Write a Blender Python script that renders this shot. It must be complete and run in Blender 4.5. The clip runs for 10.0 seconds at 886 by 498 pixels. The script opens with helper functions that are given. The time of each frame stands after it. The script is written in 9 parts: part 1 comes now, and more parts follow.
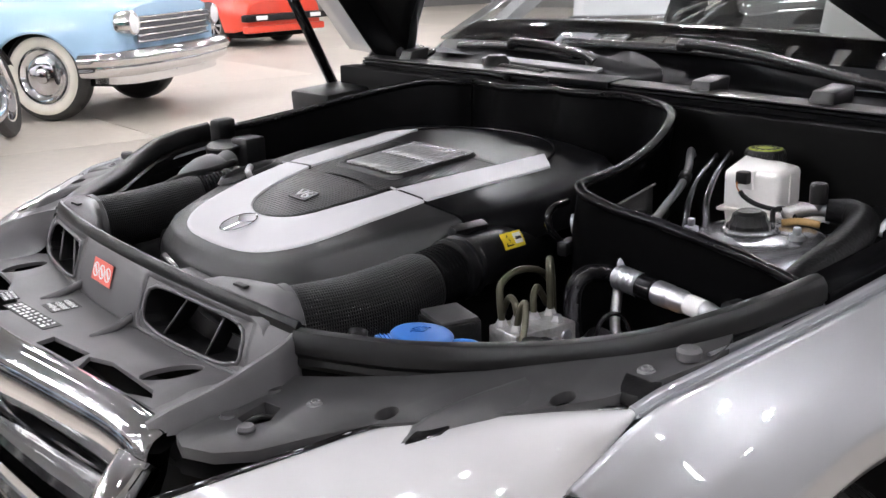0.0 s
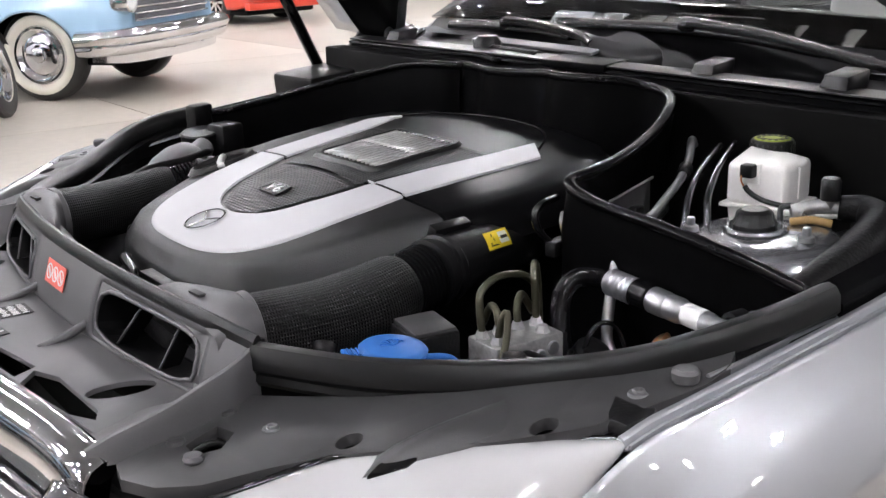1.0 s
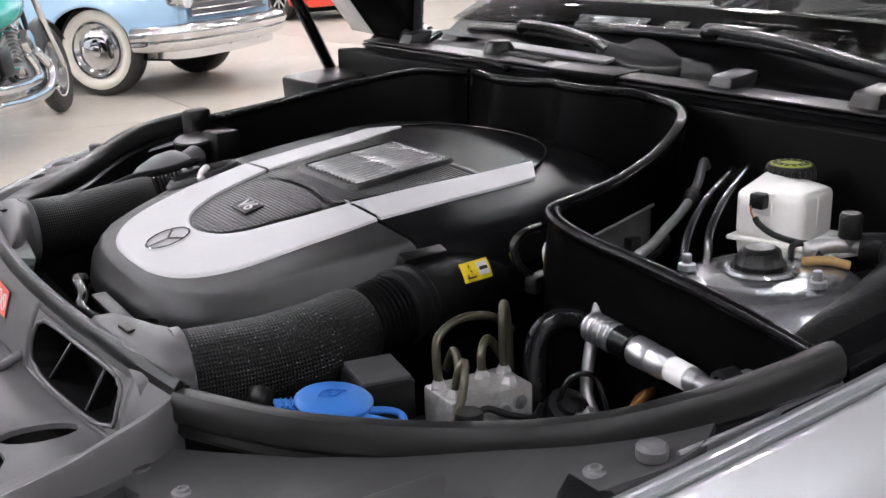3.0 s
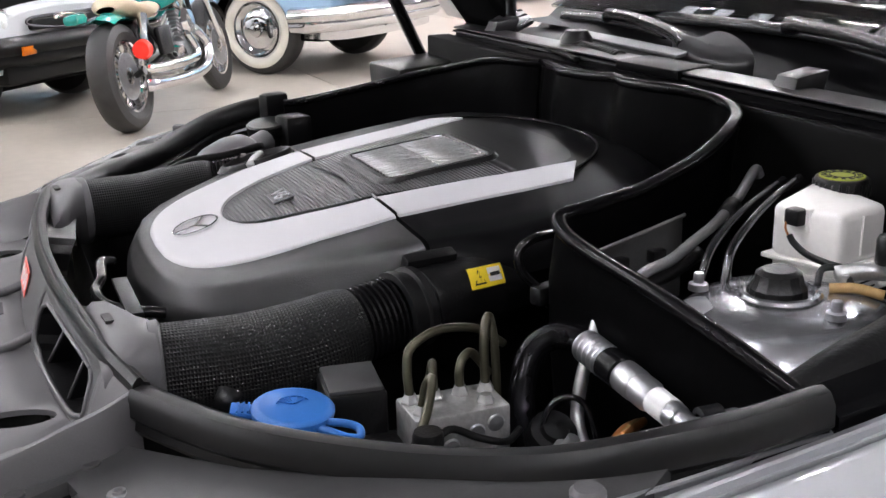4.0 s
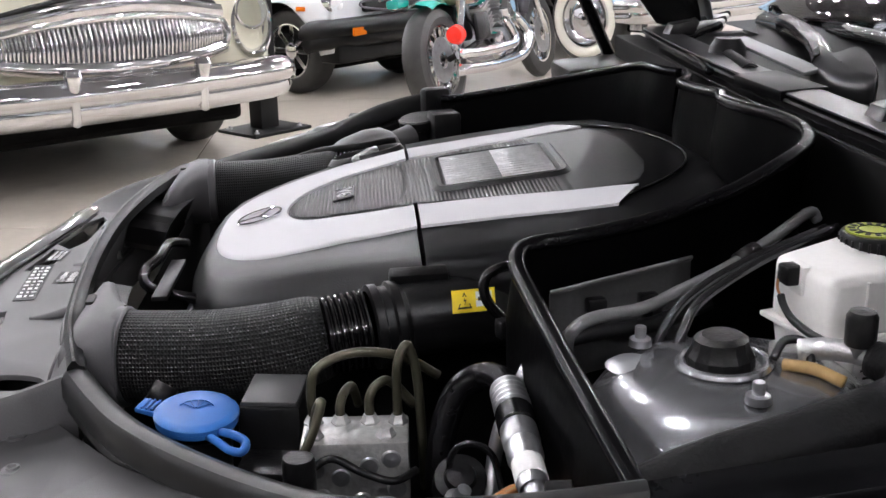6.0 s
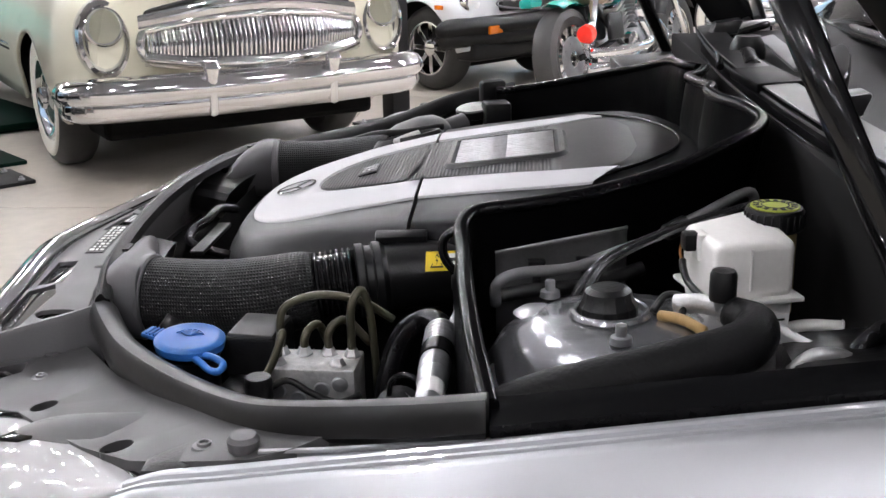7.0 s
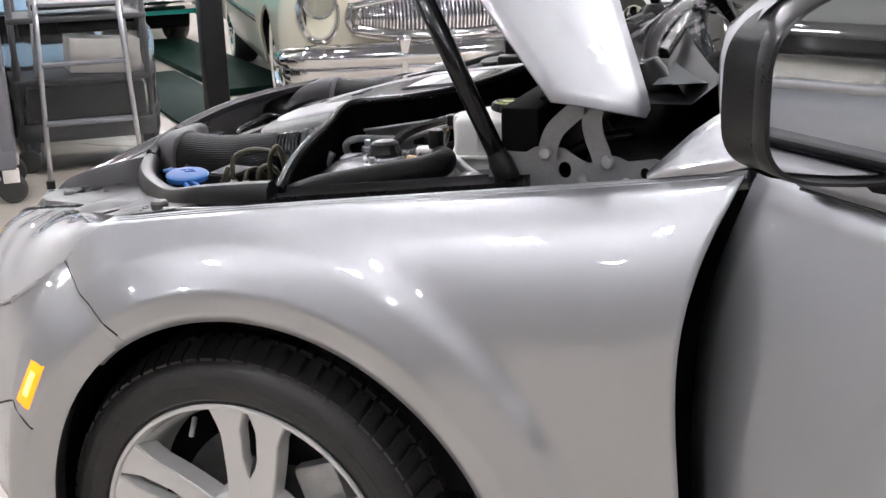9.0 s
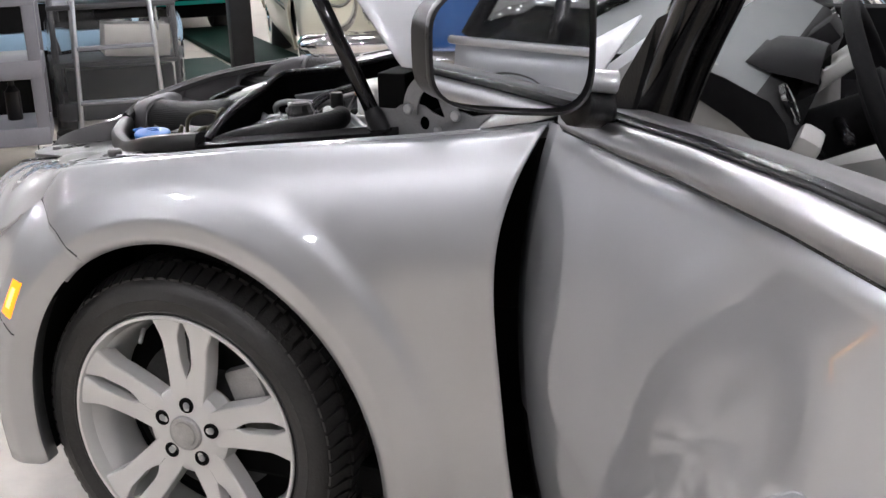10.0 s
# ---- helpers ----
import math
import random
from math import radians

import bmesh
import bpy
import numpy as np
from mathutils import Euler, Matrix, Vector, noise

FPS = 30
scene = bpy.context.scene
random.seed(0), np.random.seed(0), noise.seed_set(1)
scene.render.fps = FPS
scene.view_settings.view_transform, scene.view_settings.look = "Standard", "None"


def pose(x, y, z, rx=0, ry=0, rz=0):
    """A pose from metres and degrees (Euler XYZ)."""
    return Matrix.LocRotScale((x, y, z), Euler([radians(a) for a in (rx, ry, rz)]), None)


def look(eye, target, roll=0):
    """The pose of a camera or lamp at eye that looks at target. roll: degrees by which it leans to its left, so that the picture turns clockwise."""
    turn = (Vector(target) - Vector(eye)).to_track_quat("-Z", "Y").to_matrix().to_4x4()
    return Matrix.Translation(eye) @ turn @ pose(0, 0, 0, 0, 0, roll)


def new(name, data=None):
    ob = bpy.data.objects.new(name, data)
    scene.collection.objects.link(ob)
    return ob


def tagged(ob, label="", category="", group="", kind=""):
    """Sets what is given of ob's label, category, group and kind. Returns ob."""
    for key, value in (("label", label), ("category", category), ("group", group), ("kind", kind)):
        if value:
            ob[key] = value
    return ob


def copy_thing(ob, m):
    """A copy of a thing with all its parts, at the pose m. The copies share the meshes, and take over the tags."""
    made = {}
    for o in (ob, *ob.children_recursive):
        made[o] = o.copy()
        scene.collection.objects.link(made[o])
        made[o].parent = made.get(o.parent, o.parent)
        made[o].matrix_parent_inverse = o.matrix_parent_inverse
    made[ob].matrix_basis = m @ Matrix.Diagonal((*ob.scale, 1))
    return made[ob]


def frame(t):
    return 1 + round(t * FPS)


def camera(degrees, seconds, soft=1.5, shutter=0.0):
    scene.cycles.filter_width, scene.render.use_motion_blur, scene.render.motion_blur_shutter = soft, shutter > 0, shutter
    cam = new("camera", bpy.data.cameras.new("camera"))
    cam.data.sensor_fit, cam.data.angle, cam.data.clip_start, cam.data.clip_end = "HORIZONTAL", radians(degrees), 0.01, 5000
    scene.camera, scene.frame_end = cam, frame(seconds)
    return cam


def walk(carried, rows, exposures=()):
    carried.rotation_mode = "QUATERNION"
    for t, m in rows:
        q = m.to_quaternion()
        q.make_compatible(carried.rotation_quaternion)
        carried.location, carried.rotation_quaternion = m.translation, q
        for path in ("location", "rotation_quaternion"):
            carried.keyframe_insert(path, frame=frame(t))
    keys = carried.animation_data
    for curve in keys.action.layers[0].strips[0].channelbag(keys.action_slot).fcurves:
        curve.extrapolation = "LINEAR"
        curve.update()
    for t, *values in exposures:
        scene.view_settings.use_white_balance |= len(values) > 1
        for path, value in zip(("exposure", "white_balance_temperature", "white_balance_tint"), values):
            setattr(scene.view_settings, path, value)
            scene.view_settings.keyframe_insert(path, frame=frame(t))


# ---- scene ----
cam = camera(44.1, 10.0)
PATH = [
    (0, (-0.922, -1.473, 1.207), (0.208, 0.094, 0.689), -1.4),
    (0.5, (-0.849, -1.416, 1.205), (0.266, 0.148, 0.649), -1.6),
    (1, (-0.823, -1.398, 1.205), (0.288, 0.168, 0.646), -1.7),
    (1.5, (-0.814, -1.392, 1.207), (0.291, 0.178, 0.647), -1.6),
    (2, (-0.788, -1.378, 1.205), (0.324, 0.189, 0.646), -1.6),
    (3.5, (-0.564, -1.334, 1.199), (0.327, 0.364, 0.631), -1.3),
    (4, (-0.471, -1.358, 1.197), (0.271, 0.406, 0.616), -1.2),
    (4.5, (-0.371, -1.37, 1.198), (0.239, 0.441, 0.609), -1.1),
    (5, (-0.271, -1.364, 1.199), (0.164, 0.495, 0.606), -1.1),
    (5.5, (-0.179, -1.36, 1.2), (0.089, 0.531, 0.606), -1.0),
    (7, (0.093, -1.535, 1.206), (-0.065, 0.371, 0.621), -1.2),
    (7.5, (0.237, -1.665, 1.209), (-0.084, 0.22, 0.624), -1.3),
    (8, (0.408, -1.807, 1.212), (-0.054, 0.048, 0.623), -1.4),
    (8.5, (0.58, -1.949, 1.214), (0.018, -0.123, 0.622), -1.4),
    (9, (0.77, -2.089, 1.217), (0.129, -0.291, 0.622), -1.6),
    (9.5, (0.952, -2.208, 1.222), (0.259, -0.431, 0.622), -1.6),
    (10, (1.14, -2.317, 1.228), (0.403, -0.56, 0.621), -1.7),
]
walk(cam, [(t, look(eye, target, roll)) for t, eye, target, roll in PATH])

# ---- world and lamps ----
YC = -0.016  # centre line of the silver car
world = bpy.data.worlds.new("world")
scene.world = world
world.use_nodes = True
world.node_tree.nodes["Background"].inputs[0].default_value = (0.60, 0.66, 0.72, 1)
world.node_tree.nodes["Background"].inputs[1].default_value = 0.25

LAMP_POWER = 335.0


# ---- materials ----
def material(name, colour, rough=0.5, metal=0.0, vary=0.12, scale=6.0, fine=90.0, bump=0.0, coat=0.0,
             coat_rough=0.03, spec=0.5, transmission=0.0, ior=1.45, rough_vary=0.08, island=False, tint=None,
             emission=None, strength=0.0):
    """A surface with broad and fine variation of colour and gloss, and fine relief."""
    m = bpy.data.materials.new(name)
    m.use_nodes = True
    nt = m.node_tree
    b = nt.nodes["Principled BSDF"]
    co = nt.nodes.new("ShaderNodeTexCoord")
    n1 = nt.nodes.new("ShaderNodeTexNoise")
    n1.inputs["Scale"].default_value = scale
    n1.inputs["Detail"].default_value = 4
    n2 = nt.nodes.new("ShaderNodeTexNoise")
    n2.inputs["Scale"].default_value = fine
    n2.inputs["Detail"].default_value = 3
    nt.links.new(co.outputs["Object"], n1.inputs["Vector"])
    nt.links.new(co.outputs["Object"], n2.inputs["Vector"])
    mixf = nt.nodes.new("ShaderNodeMath")
    mixf.operation = "MULTIPLY_ADD"
    mixf.inputs[1].default_value = 0.4
    nt.links.new(n2.outputs["Fac"], mixf.inputs[0])
    half = nt.nodes.new("ShaderNodeMath")
    half.operation = "MULTIPLY"
    half.inputs[1].default_value = 0.6
    nt.links.new(n1.outputs["Fac"], half.inputs[0])
    nt.links.new(half.outputs[0], mixf.inputs[2])
    ramp = nt.nodes.new("ShaderNodeMix")
    ramp.data_type = "RGBA"
    lo = [c * (1 - vary) for c in colour]
    hi = [min(1, c * (1 + vary)) for c in (tint or colour)]
    ramp.inputs["A"].default_value = (*lo, 1)
    ramp.inputs["B"].default_value = (*hi, 1)
    stretch = nt.nodes.new("ShaderNodeMapRange")
    stretch.inputs["From Min"].default_value = 0.3
    stretch.inputs["From Max"].default_value = 0.7
    nt.links.new(mixf.outputs[0], stretch.inputs["Value"])
    nt.links.new(stretch.outputs[0], ramp.inputs["Factor"])
    col = ramp.outputs["Result"]
    if island:
        oi = nt.nodes.new("ShaderNodeObjectInfo")
        mr = nt.nodes.new("ShaderNodeMapRange")
        mr.inputs["To Min"].default_value = 0.9
        mr.inputs["To Max"].default_value = 1.08
        nt.links.new(oi.outputs["Random"], mr.inputs["Value"])
        mul = nt.nodes.new("ShaderNodeMix")
        mul.data_type = "RGBA"
        mul.blend_type = "MULTIPLY"
        mul.inputs["Factor"].default_value = 1
        nt.links.new(col, mul.inputs["A"])
        nt.links.new(mr.outputs[0], mul.inputs["B"])
        col = mul.outputs["Result"]
    nt.links.new(col, b.inputs["Base Color"])
    rr = nt.nodes.new("ShaderNodeMapRange")
    rr.inputs["To Min"].default_value = max(0.0, rough - rough_vary)
    rr.inputs["To Max"].default_value = min(1.0, rough + rough_vary)
    nt.links.new(mixf.outputs[0], rr.inputs["Value"])
    nt.links.new(rr.outputs[0], b.inputs["Roughness"])
    b.inputs["Metallic"].default_value = metal
    b.inputs["Specular IOR Level"].default_value = spec
    b.inputs["Coat Weight"].default_value = coat
    b.inputs["Coat Roughness"].default_value = coat_rough
    b.inputs["Transmission Weight"].default_value = transmission
    b.inputs["IOR"].default_value = ior
    if bump:
        bp = nt.nodes.new("ShaderNodeBump")
        bp.inputs["Strength"].default_value = bump
        bp.inputs["Distance"].default_value = 0.002
        nt.links.new(n2.outputs["Fac"], bp.inputs["Height"])
        nt.links.new(bp.outputs[0], b.inputs["Normal"])
    if emission:
        b.inputs["Emission Color"].default_value = (*emission, 1)
        b.inputs["Emission Strength"].default_value = strength
    return m


def weave(name, colour, rough, scale_u, scale_v, depth):
    """A moulded surface with a fine grid of dimples along its own two directions."""
    m = material(name, colour, rough, fine=200, spec=0.3)
    nt = m.node_tree
    b = nt.nodes["Principled BSDF"]
    uv = nt.nodes.new("ShaderNodeUVMap")
    sep = nt.nodes.new("ShaderNodeSeparateXYZ")
    nt.links.new(uv.outputs[0], sep.inputs[0])
    waves = []
    for axis, s in ((0, scale_u), (1, scale_v)):
        mul = nt.nodes.new("ShaderNodeMath")
        mul.operation = "MULTIPLY"
        mul.inputs[1].default_value = s * 2 * math.pi
        nt.links.new(sep.outputs[axis], mul.inputs[0])
        sn = nt.nodes.new("ShaderNodeMath")
        sn.operation = "SINE"
        nt.links.new(mul.outputs[0], sn.inputs[0])
        waves.append(sn)
    mx = nt.nodes.new("ShaderNodeMath")
    mx.operation = "MAXIMUM"
    nt.links.new(waves[0].outputs[0], mx.inputs[0])
    nt.links.new(waves[1].outputs[0], mx.inputs[1])
    bp = nt.nodes.new("ShaderNodeBump")
    bp.inputs["Strength"].default_value = 0.9
    bp.inputs["Distance"].default_value = depth
    nt.links.new(mx.outputs[0], bp.inputs["Height"])
    nt.links.new(bp.outputs[0], b.inputs["Normal"])
    return m


PAINT = material("silver_paint", (0.53, 0.543, 0.566), 0.43, 0.85, vary=0.02, scale=2, fine=1500, coat=1.0, coat_rough=0.015, rough_vary=0.01)
PAINT.node_tree.nodes["Principled BSDF"].inputs["Coat IOR"].default_value = 2.25
PLASTIC = material("grey_plastic", (0.100, 0.098, 0.102), 0.42, vary=0.14, scale=9, fine=700, bump=0.12)
PANEL = material("panel_plastic", (0.048, 0.0475, 0.049), 0.38, spec=0.5, vary=0.14, scale=9, fine=700, bump=0.1)
PLASTIC_DARK = material("black_plastic", (0.007, 0.007, 0.0075), 0.32, spec=0.32, vary=0.25, scale=8, fine=300, bump=0.2)
RUBBER = material("black_rubber", (0.0035, 0.0035, 0.004), 0.22, spec=0.15, vary=0.3, scale=7, fine=140, rough_vary=0.02)
RUBBER_WALL = material("dull_rubber", (0.0022, 0.0022, 0.0024), 0.40, spec=0.025, vary=0.35, scale=9, fine=90, bump=0.15, rough_vary=0.06)
SEAL_RUBBER = material("grey_seal_rubber", (0.008, 0.008, 0.0085), 0.34, spec=0.38, vary=0.2, scale=7, fine=140, bump=0.05, rough_vary=0.05)
GLOSS = material("gloss_black", (0.006, 0.006, 0.0065), 0.14, vary=0.2, scale=10, fine=300)
PIPE_GLOSS = material("gloss_pipe", (0.10, 0.10, 0.105), 0.16, 0.85, vary=0.2, scale=20, fine=200)
FOAM = material("black_foam", (0.005, 0.005, 0.0054), 0.5, spec=0.14, vary=0.3, scale=20, fine=250, bump=0.4)
PADDLE = material("wiper_cap_black", (0.015, 0.015, 0.016), 0.30, spec=0.38, vary=0.12, scale=12, fine=500, bump=0.05)
COWL = material("cowl_black", (0.005, 0.005, 0.0055), 0.40, spec=0.06, vary=0.2, scale=8, fine=300, rough_vary=0.04)
SATIN = material("satin_black", (0.006, 0.006, 0.0065), 0.24, spec=0.30, vary=0.15, scale=10, fine=300)
AMBER_DULL = material("amber_plastic", (0.70, 0.17, 0.01), 0.2, vary=0.1, scale=80, fine=400)
# near-black for recesses and undersides: their shade is put into the colour
VOID = material("shade_black", (0.0022, 0.0022, 0.0022), 0.75, spec=0.15, vary=0.4, scale=6, fine=60)
COVER = material("cover_plastic", (0.012, 0.012, 0.0125), 0.36, spec=0.4, vary=0.1, scale=10, fine=600, bump=0.2)
COVER_REAR = material("cover_gloss", (0.0045, 0.0045, 0.005), 0.30, spec=0.055, vary=0.1, scale=10, fine=600, bump=0.06)
COVER_STRIPE = material("satin_silver", (0.54, 0.54, 0.56), 0.46, 0.0, vary=0.04, scale=12, fine=900, rough_vary=0.04)
CARBON = weave("ribbed_carbon", (0.009, 0.009, 0.0095), 0.36, 1.0, 1.0, 0.0006)
HOSE_MESH = weave("meshed_hose", (0.010, 0.010, 0.0105), 0.44, 1.0, 1.0, 0.0010)
CHROME = material("chrome", (0.78, 0.78, 0.79), 0.07, 1.0, vary=0.04, scale=5, fine=60, rough_vary=0.04)
STEEL = material("zinc_steel", (0.52, 0.53, 0.55), 0.3, 0.9, vary=0.15, scale=30, fine=300)
HINGE_STEEL = material("hinge_steel", (0.22, 0.22, 0.225), 0.45, 0.5, vary=0.15, scale=30, fine=300)
CAST_BRIGHT = material("bright_cast", (0.62, 0.62, 0.61), 0.34, 0.8, vary=0.3, scale=45, fine=220, bump=0.35)
FIN_METAL = material("fin_metal", (0.62, 0.62, 0.63), 0.34, 0.6, vary=0.2, scale=60, fine=300)
BRAKE_IRON = material("brake_iron", (0.09, 0.09, 0.09), 0.5, 0.7, vary=0.25, scale=20, fine=200)
ALLOY = material("cast_alloy", (0.50, 0.50, 0.50), 0.42, 0.85, vary=0.18, scale=40, fine=300, bump=0.3)
RIM_PAINT = material("wheel_silver", (0.74, 0.735, 0.725), 0.30, 0.35, vary=0.04, scale=6, fine=500, coat=0.8, coat_rough=0.06)
PIPE = material("olive_pipe", (0.075, 0.072, 0.05), 0.3, 0.6, vary=0.15, scale=40, fine=300)
WHITE_PLASTIC = material("milky_plastic", (0.90, 0.89, 0.86), 0.35, vary=0.05, scale=20, fine=200)
AGED_PLASTIC = material("yellowed_plastic", (0.46, 0.36, 0.16), 0.4, vary=0.15, scale=20, fine=150)
BLUE = material("blue_cap", (0.030, 0.145, 0.46), 0.35, vary=0.08, scale=30, fine=300)
YELLOW = material("yellow_label", (0.80, 0.60, 0.03), 0.4, vary=0.05, scale=30, fine=300)
RED_LABEL = material("red_label", (0.86, 0.17, 0.13), 0.4, vary=0.08, scale=50, fine=300)
LABEL_WHITE = material("white_label", (0.8, 0.8, 0.8), 0.5, vary=0.05, scale=40, fine=300)
INK = material("black_ink", (0.01, 0.01, 0.01), 0.5, vary=0.1)
AMBER = material("amber_lens", (0.95, 0.30, 0.01), 0.15, vary=0.1, scale=80, fine=400, emission=(1.0, 0.34, 0.02), strength=1.25)
GLOW = material("amber_filament", (1.0, 0.75, 0.3), 0.2, vary=0.02, emission=(1.0, 0.62, 0.12), strength=1.7)
TYRE = material("tyre_rubber", (0.0323, 0.0314, 0.0306), 0.5, vary=0.3, scale=14, fine=200, bump=0.3)
WHITEWALL = material("whitewall", (0.72, 0.69, 0.60), 0.55, vary=0.06, scale=12, fine=200)
# film-wrapped lens; part of its milky white is glare put into the colour
LENS = material("filmed_lens", (0.96, 0.96, 0.97), 0.08, transmission=0.42, vary=0.02, ior=1.4, rough_vary=0.05, bump=0.22, scale=5, fine=16, coat=1.0, coat_rough=0.02)
CARD = material("pale_card", (0.62, 0.60, 0.56), 0.7, vary=0.06, scale=10)
GLASS = material("clear_glass", (0.93, 0.97, 0.96), 0.01, transmission=1.0, vary=0.01, ior=1.42, rough_vary=0.01)
MIRROR = material("mirror_glass", (0.86, 0.88, 0.90), 0.015, 1.0, vary=0.01, rough_vary=0.01)
REFLECTOR = material("lamp_reflector", (0.90, 0.90, 0.90), 0.16, 0.5, vary=0.06, scale=30, fine=200)
COPPER = material("copper", (0.55, 0.24, 0.10), 0.35, 0.9, vary=0.2, scale=60, fine=300)
TAN = material("tan_tape", (0.36, 0.23, 0.09), 0.5, vary=0.2, scale=60, fine=300)


# ---- mesh tools ----
def link_mesh(name, verts, faces, mat, parent=None, label="", smooth=True, uvs=None):
    me = bpy.data.meshes.new(name)
    me.from_pydata([tuple(v) for v in verts], [], faces)
    if uvs:
        layer = me.uv_layers.new(name="UVMap")
        flat = []
        for p in me.polygons:
            for vi in p.vertices:
                flat.extend(uvs[vi])
        layer.data.foreach_set("uv", flat)
    if smooth:
        me.polygons.foreach_set("use_smooth", [True] * len(me.polygons))
    me.materials.append(mat)
    me.update()
    ob = new(name, me)
    if parent is not None:
        ob.parent = parent
    if label:
        tagged(ob, label)
    return ob


def part(name, bm, mat, parent=None, label="", smooth=False, angle=None):
    me = bpy.data.meshes.new(name)
    bmesh.ops.recalc_face_normals(bm, faces=bm.faces)
    bm.to_mesh(me)
    bm.free()
    if smooth:
        me.polygons.foreach_set("use_smooth", [True] * len(me.polygons))
        if angle:
            me.set_sharp_from_angle(angle=radians(angle))
    me.materials.append(mat)
    ob = new(name, me)
    if parent is not None:
        ob.parent = parent
    if label:
        tagged(ob, label)
    return ob


def thing(name, label, category, group="", at=(0, 0, 0)):
    ob = new(name)
    ob.location = at
    return tagged(ob, label, category, group)


def solid(ob, thick, offset=-1.0):
    md = ob.modifiers.new("thickness", "SOLIDIFY")
    md.thickness, md.offset = thick, offset
    return ob


def box(bm, m, size, bevel=0.0, seg=2):
    """A box with softened edges, of that size, centred at the pose m."""
    r = bmesh.ops.create_cube(bm, size=1.0, matrix=m @ Matrix.Diagonal((*size, 1)))
    if bevel:
        edges = list({e for v in r["verts"] for e in v.link_edges})
        bmesh.ops.bevel(bm, geom=edges, offset=bevel, segments=seg, profile=0.5, affect="EDGES", clamp_overlap=True)
    return bm


def box_part(name, m, size, mat, parent=None, label="", bevel=0.004, seg=2):
    return part(name, box(bmesh.new(), m, size, bevel, seg), mat, parent, label, True, 40)


def lathe(profile, m, seg=32, closed=False):
    """Verts and faces of a turned shape: profile rows of (radius, height), about the z axis of m."""
    verts, faces = [], []
    for r, h in profile:
        for k in range(seg):
            a = 2 * math.pi * k / seg
            verts.append(m @ Vector((r * math.cos(a), r * math.sin(a), h)))
    n = len(profile)
    for i in range(n - 1 + (1 if closed else 0)):
        for k in range(seg):
            a, b = i * seg + k, i * seg + (k + 1) % seg
            c, d = ((i + 1) % n) * seg + (k + 1) % seg, ((i + 1) % n) * seg + k
            faces.append((a, b, c, d))
    return verts, faces


def turned(name, profile, m, mat, parent=None, label="", seg=32, closed=False, smooth_angle=35):
    v, f = lathe(profile, m, seg, closed)
    ob = link_mesh(name, v, f, mat, parent, label)
    ob.data.set_sharp_from_angle(angle=radians(smooth_angle))
    return ob


def spline(points, per=8, closed=False):
    """Points along a Catmull-Rom curve through the given ones."""
    p = [Vector(q) for q in points]
    n = len(p)
    out = []
    for i in range(n if closed else n - 1):
        a = p[(i - 1) % n] if closed or i else p[0] * 2 - p[1]
        b, c = p[i], p[(i + 1) % n]
        d = p[(i + 2) % n] if closed or i + 2 < n else p[-1] * 2 - p[-2]
        for k in range(per):
            t = k / per
            out.append(0.5 * (2 * b + (c - a) * t + (2 * a - 5 * b + 4 * c - d) * t * t + (3 * b - a - 3 * c + d) * t ** 3))
    if not closed:
        out.append(p[-1])
    return out


def tube(name, points, radius, mat, parent=None, label="", sides=12, per=8, radii=None, closed=False, uv_scale=None):
    """A round bar or hose along a smooth curve. radii: radius at each given point."""
    path = spline(points, per, closed) if per else [Vector(q) for q in points]
    n = len(path)
    if radii:
        rs = [v.x for v in spline([(r, 0, 0) for r in radii], per, closed)] if per else radii
    else:
        rs = [radius] * n
    verts, faces, uvs = [], [], []
    t0 = (path[1] - path[0]).normalized()
    side = t0.orthogonal().normalized()
    run = 0.0
    for i, p in enumerate(path):
        a = path[i - 1] if i else path[0]
        b = path[i + 1] if i + 1 < n else path[-1]
        t = (b - a).normalized()
        side = (side - t * side.dot(t)).normalized()
        up = t.cross(side)
        if i:
            run += (p - path[i - 1]).length
        for k in range(sides):
            w = 2 * math.pi * k / sides
            verts.append(p + rs[i] * (math.cos(w) * side + math.sin(w) * up))
            uvs.append((run * uv_scale[0], k / sides * uv_scale[1]) if uv_scale else (0, 0))
    for i in range(n - 1):
        for k in range(sides):
            faces.append((i * sides + k, i * sides + (k + 1) % sides, (i + 1) * sides + (k + 1) % sides, (i + 1) * sides + k))
    if closed:
        pass
    else:
        faces.append(tuple(reversed(range(sides))))
        faces.append(tuple((n - 1) * sides + k for k in range(sides)))
    return link_mesh(name, verts, faces, mat, parent, label, True, uvs if uv_scale else None)


def sweep(name, points, profile, mat, parent=None, label="", per=8, caps=True, closed_profile=True, angle=40, smooth_path=True):
    """A profile of (sideways, up) rows carried along a path in plan; sideways is to the right of the way."""
    path = spline(points, per) if smooth_path else [Vector(q) for q in points]
    verts, faces = [], []
    n, m = len(path), len(profile)
    for i, p in enumerate(path):
        a, b = path[max(i - 1, 0)], path[min(i + 1, n - 1)]
        t = (b - a)
        t.z = 0
        t.normalize()
        side = Vector((t.y, -t.x, 0))
        for s, u in profile:
            verts.append(p + side * s + Vector((0, 0, u)))
    top = m if closed_profile else m - 1
    for i in range(n - 1):
        for k in range(top):
            faces.append((i * m + k, i * m + (k + 1) % m, (i + 1) * m + (k + 1) % m, (i + 1) * m + k))
    if caps and closed_profile:
        faces.append(tuple(reversed(range(m))))
        faces.append(tuple((n - 1) * m + k for k in range(m)))
    ob = link_mesh(name, verts, faces, mat, parent, label)
    ob.data.set_sharp_from_angle(angle=radians(angle))
    return ob


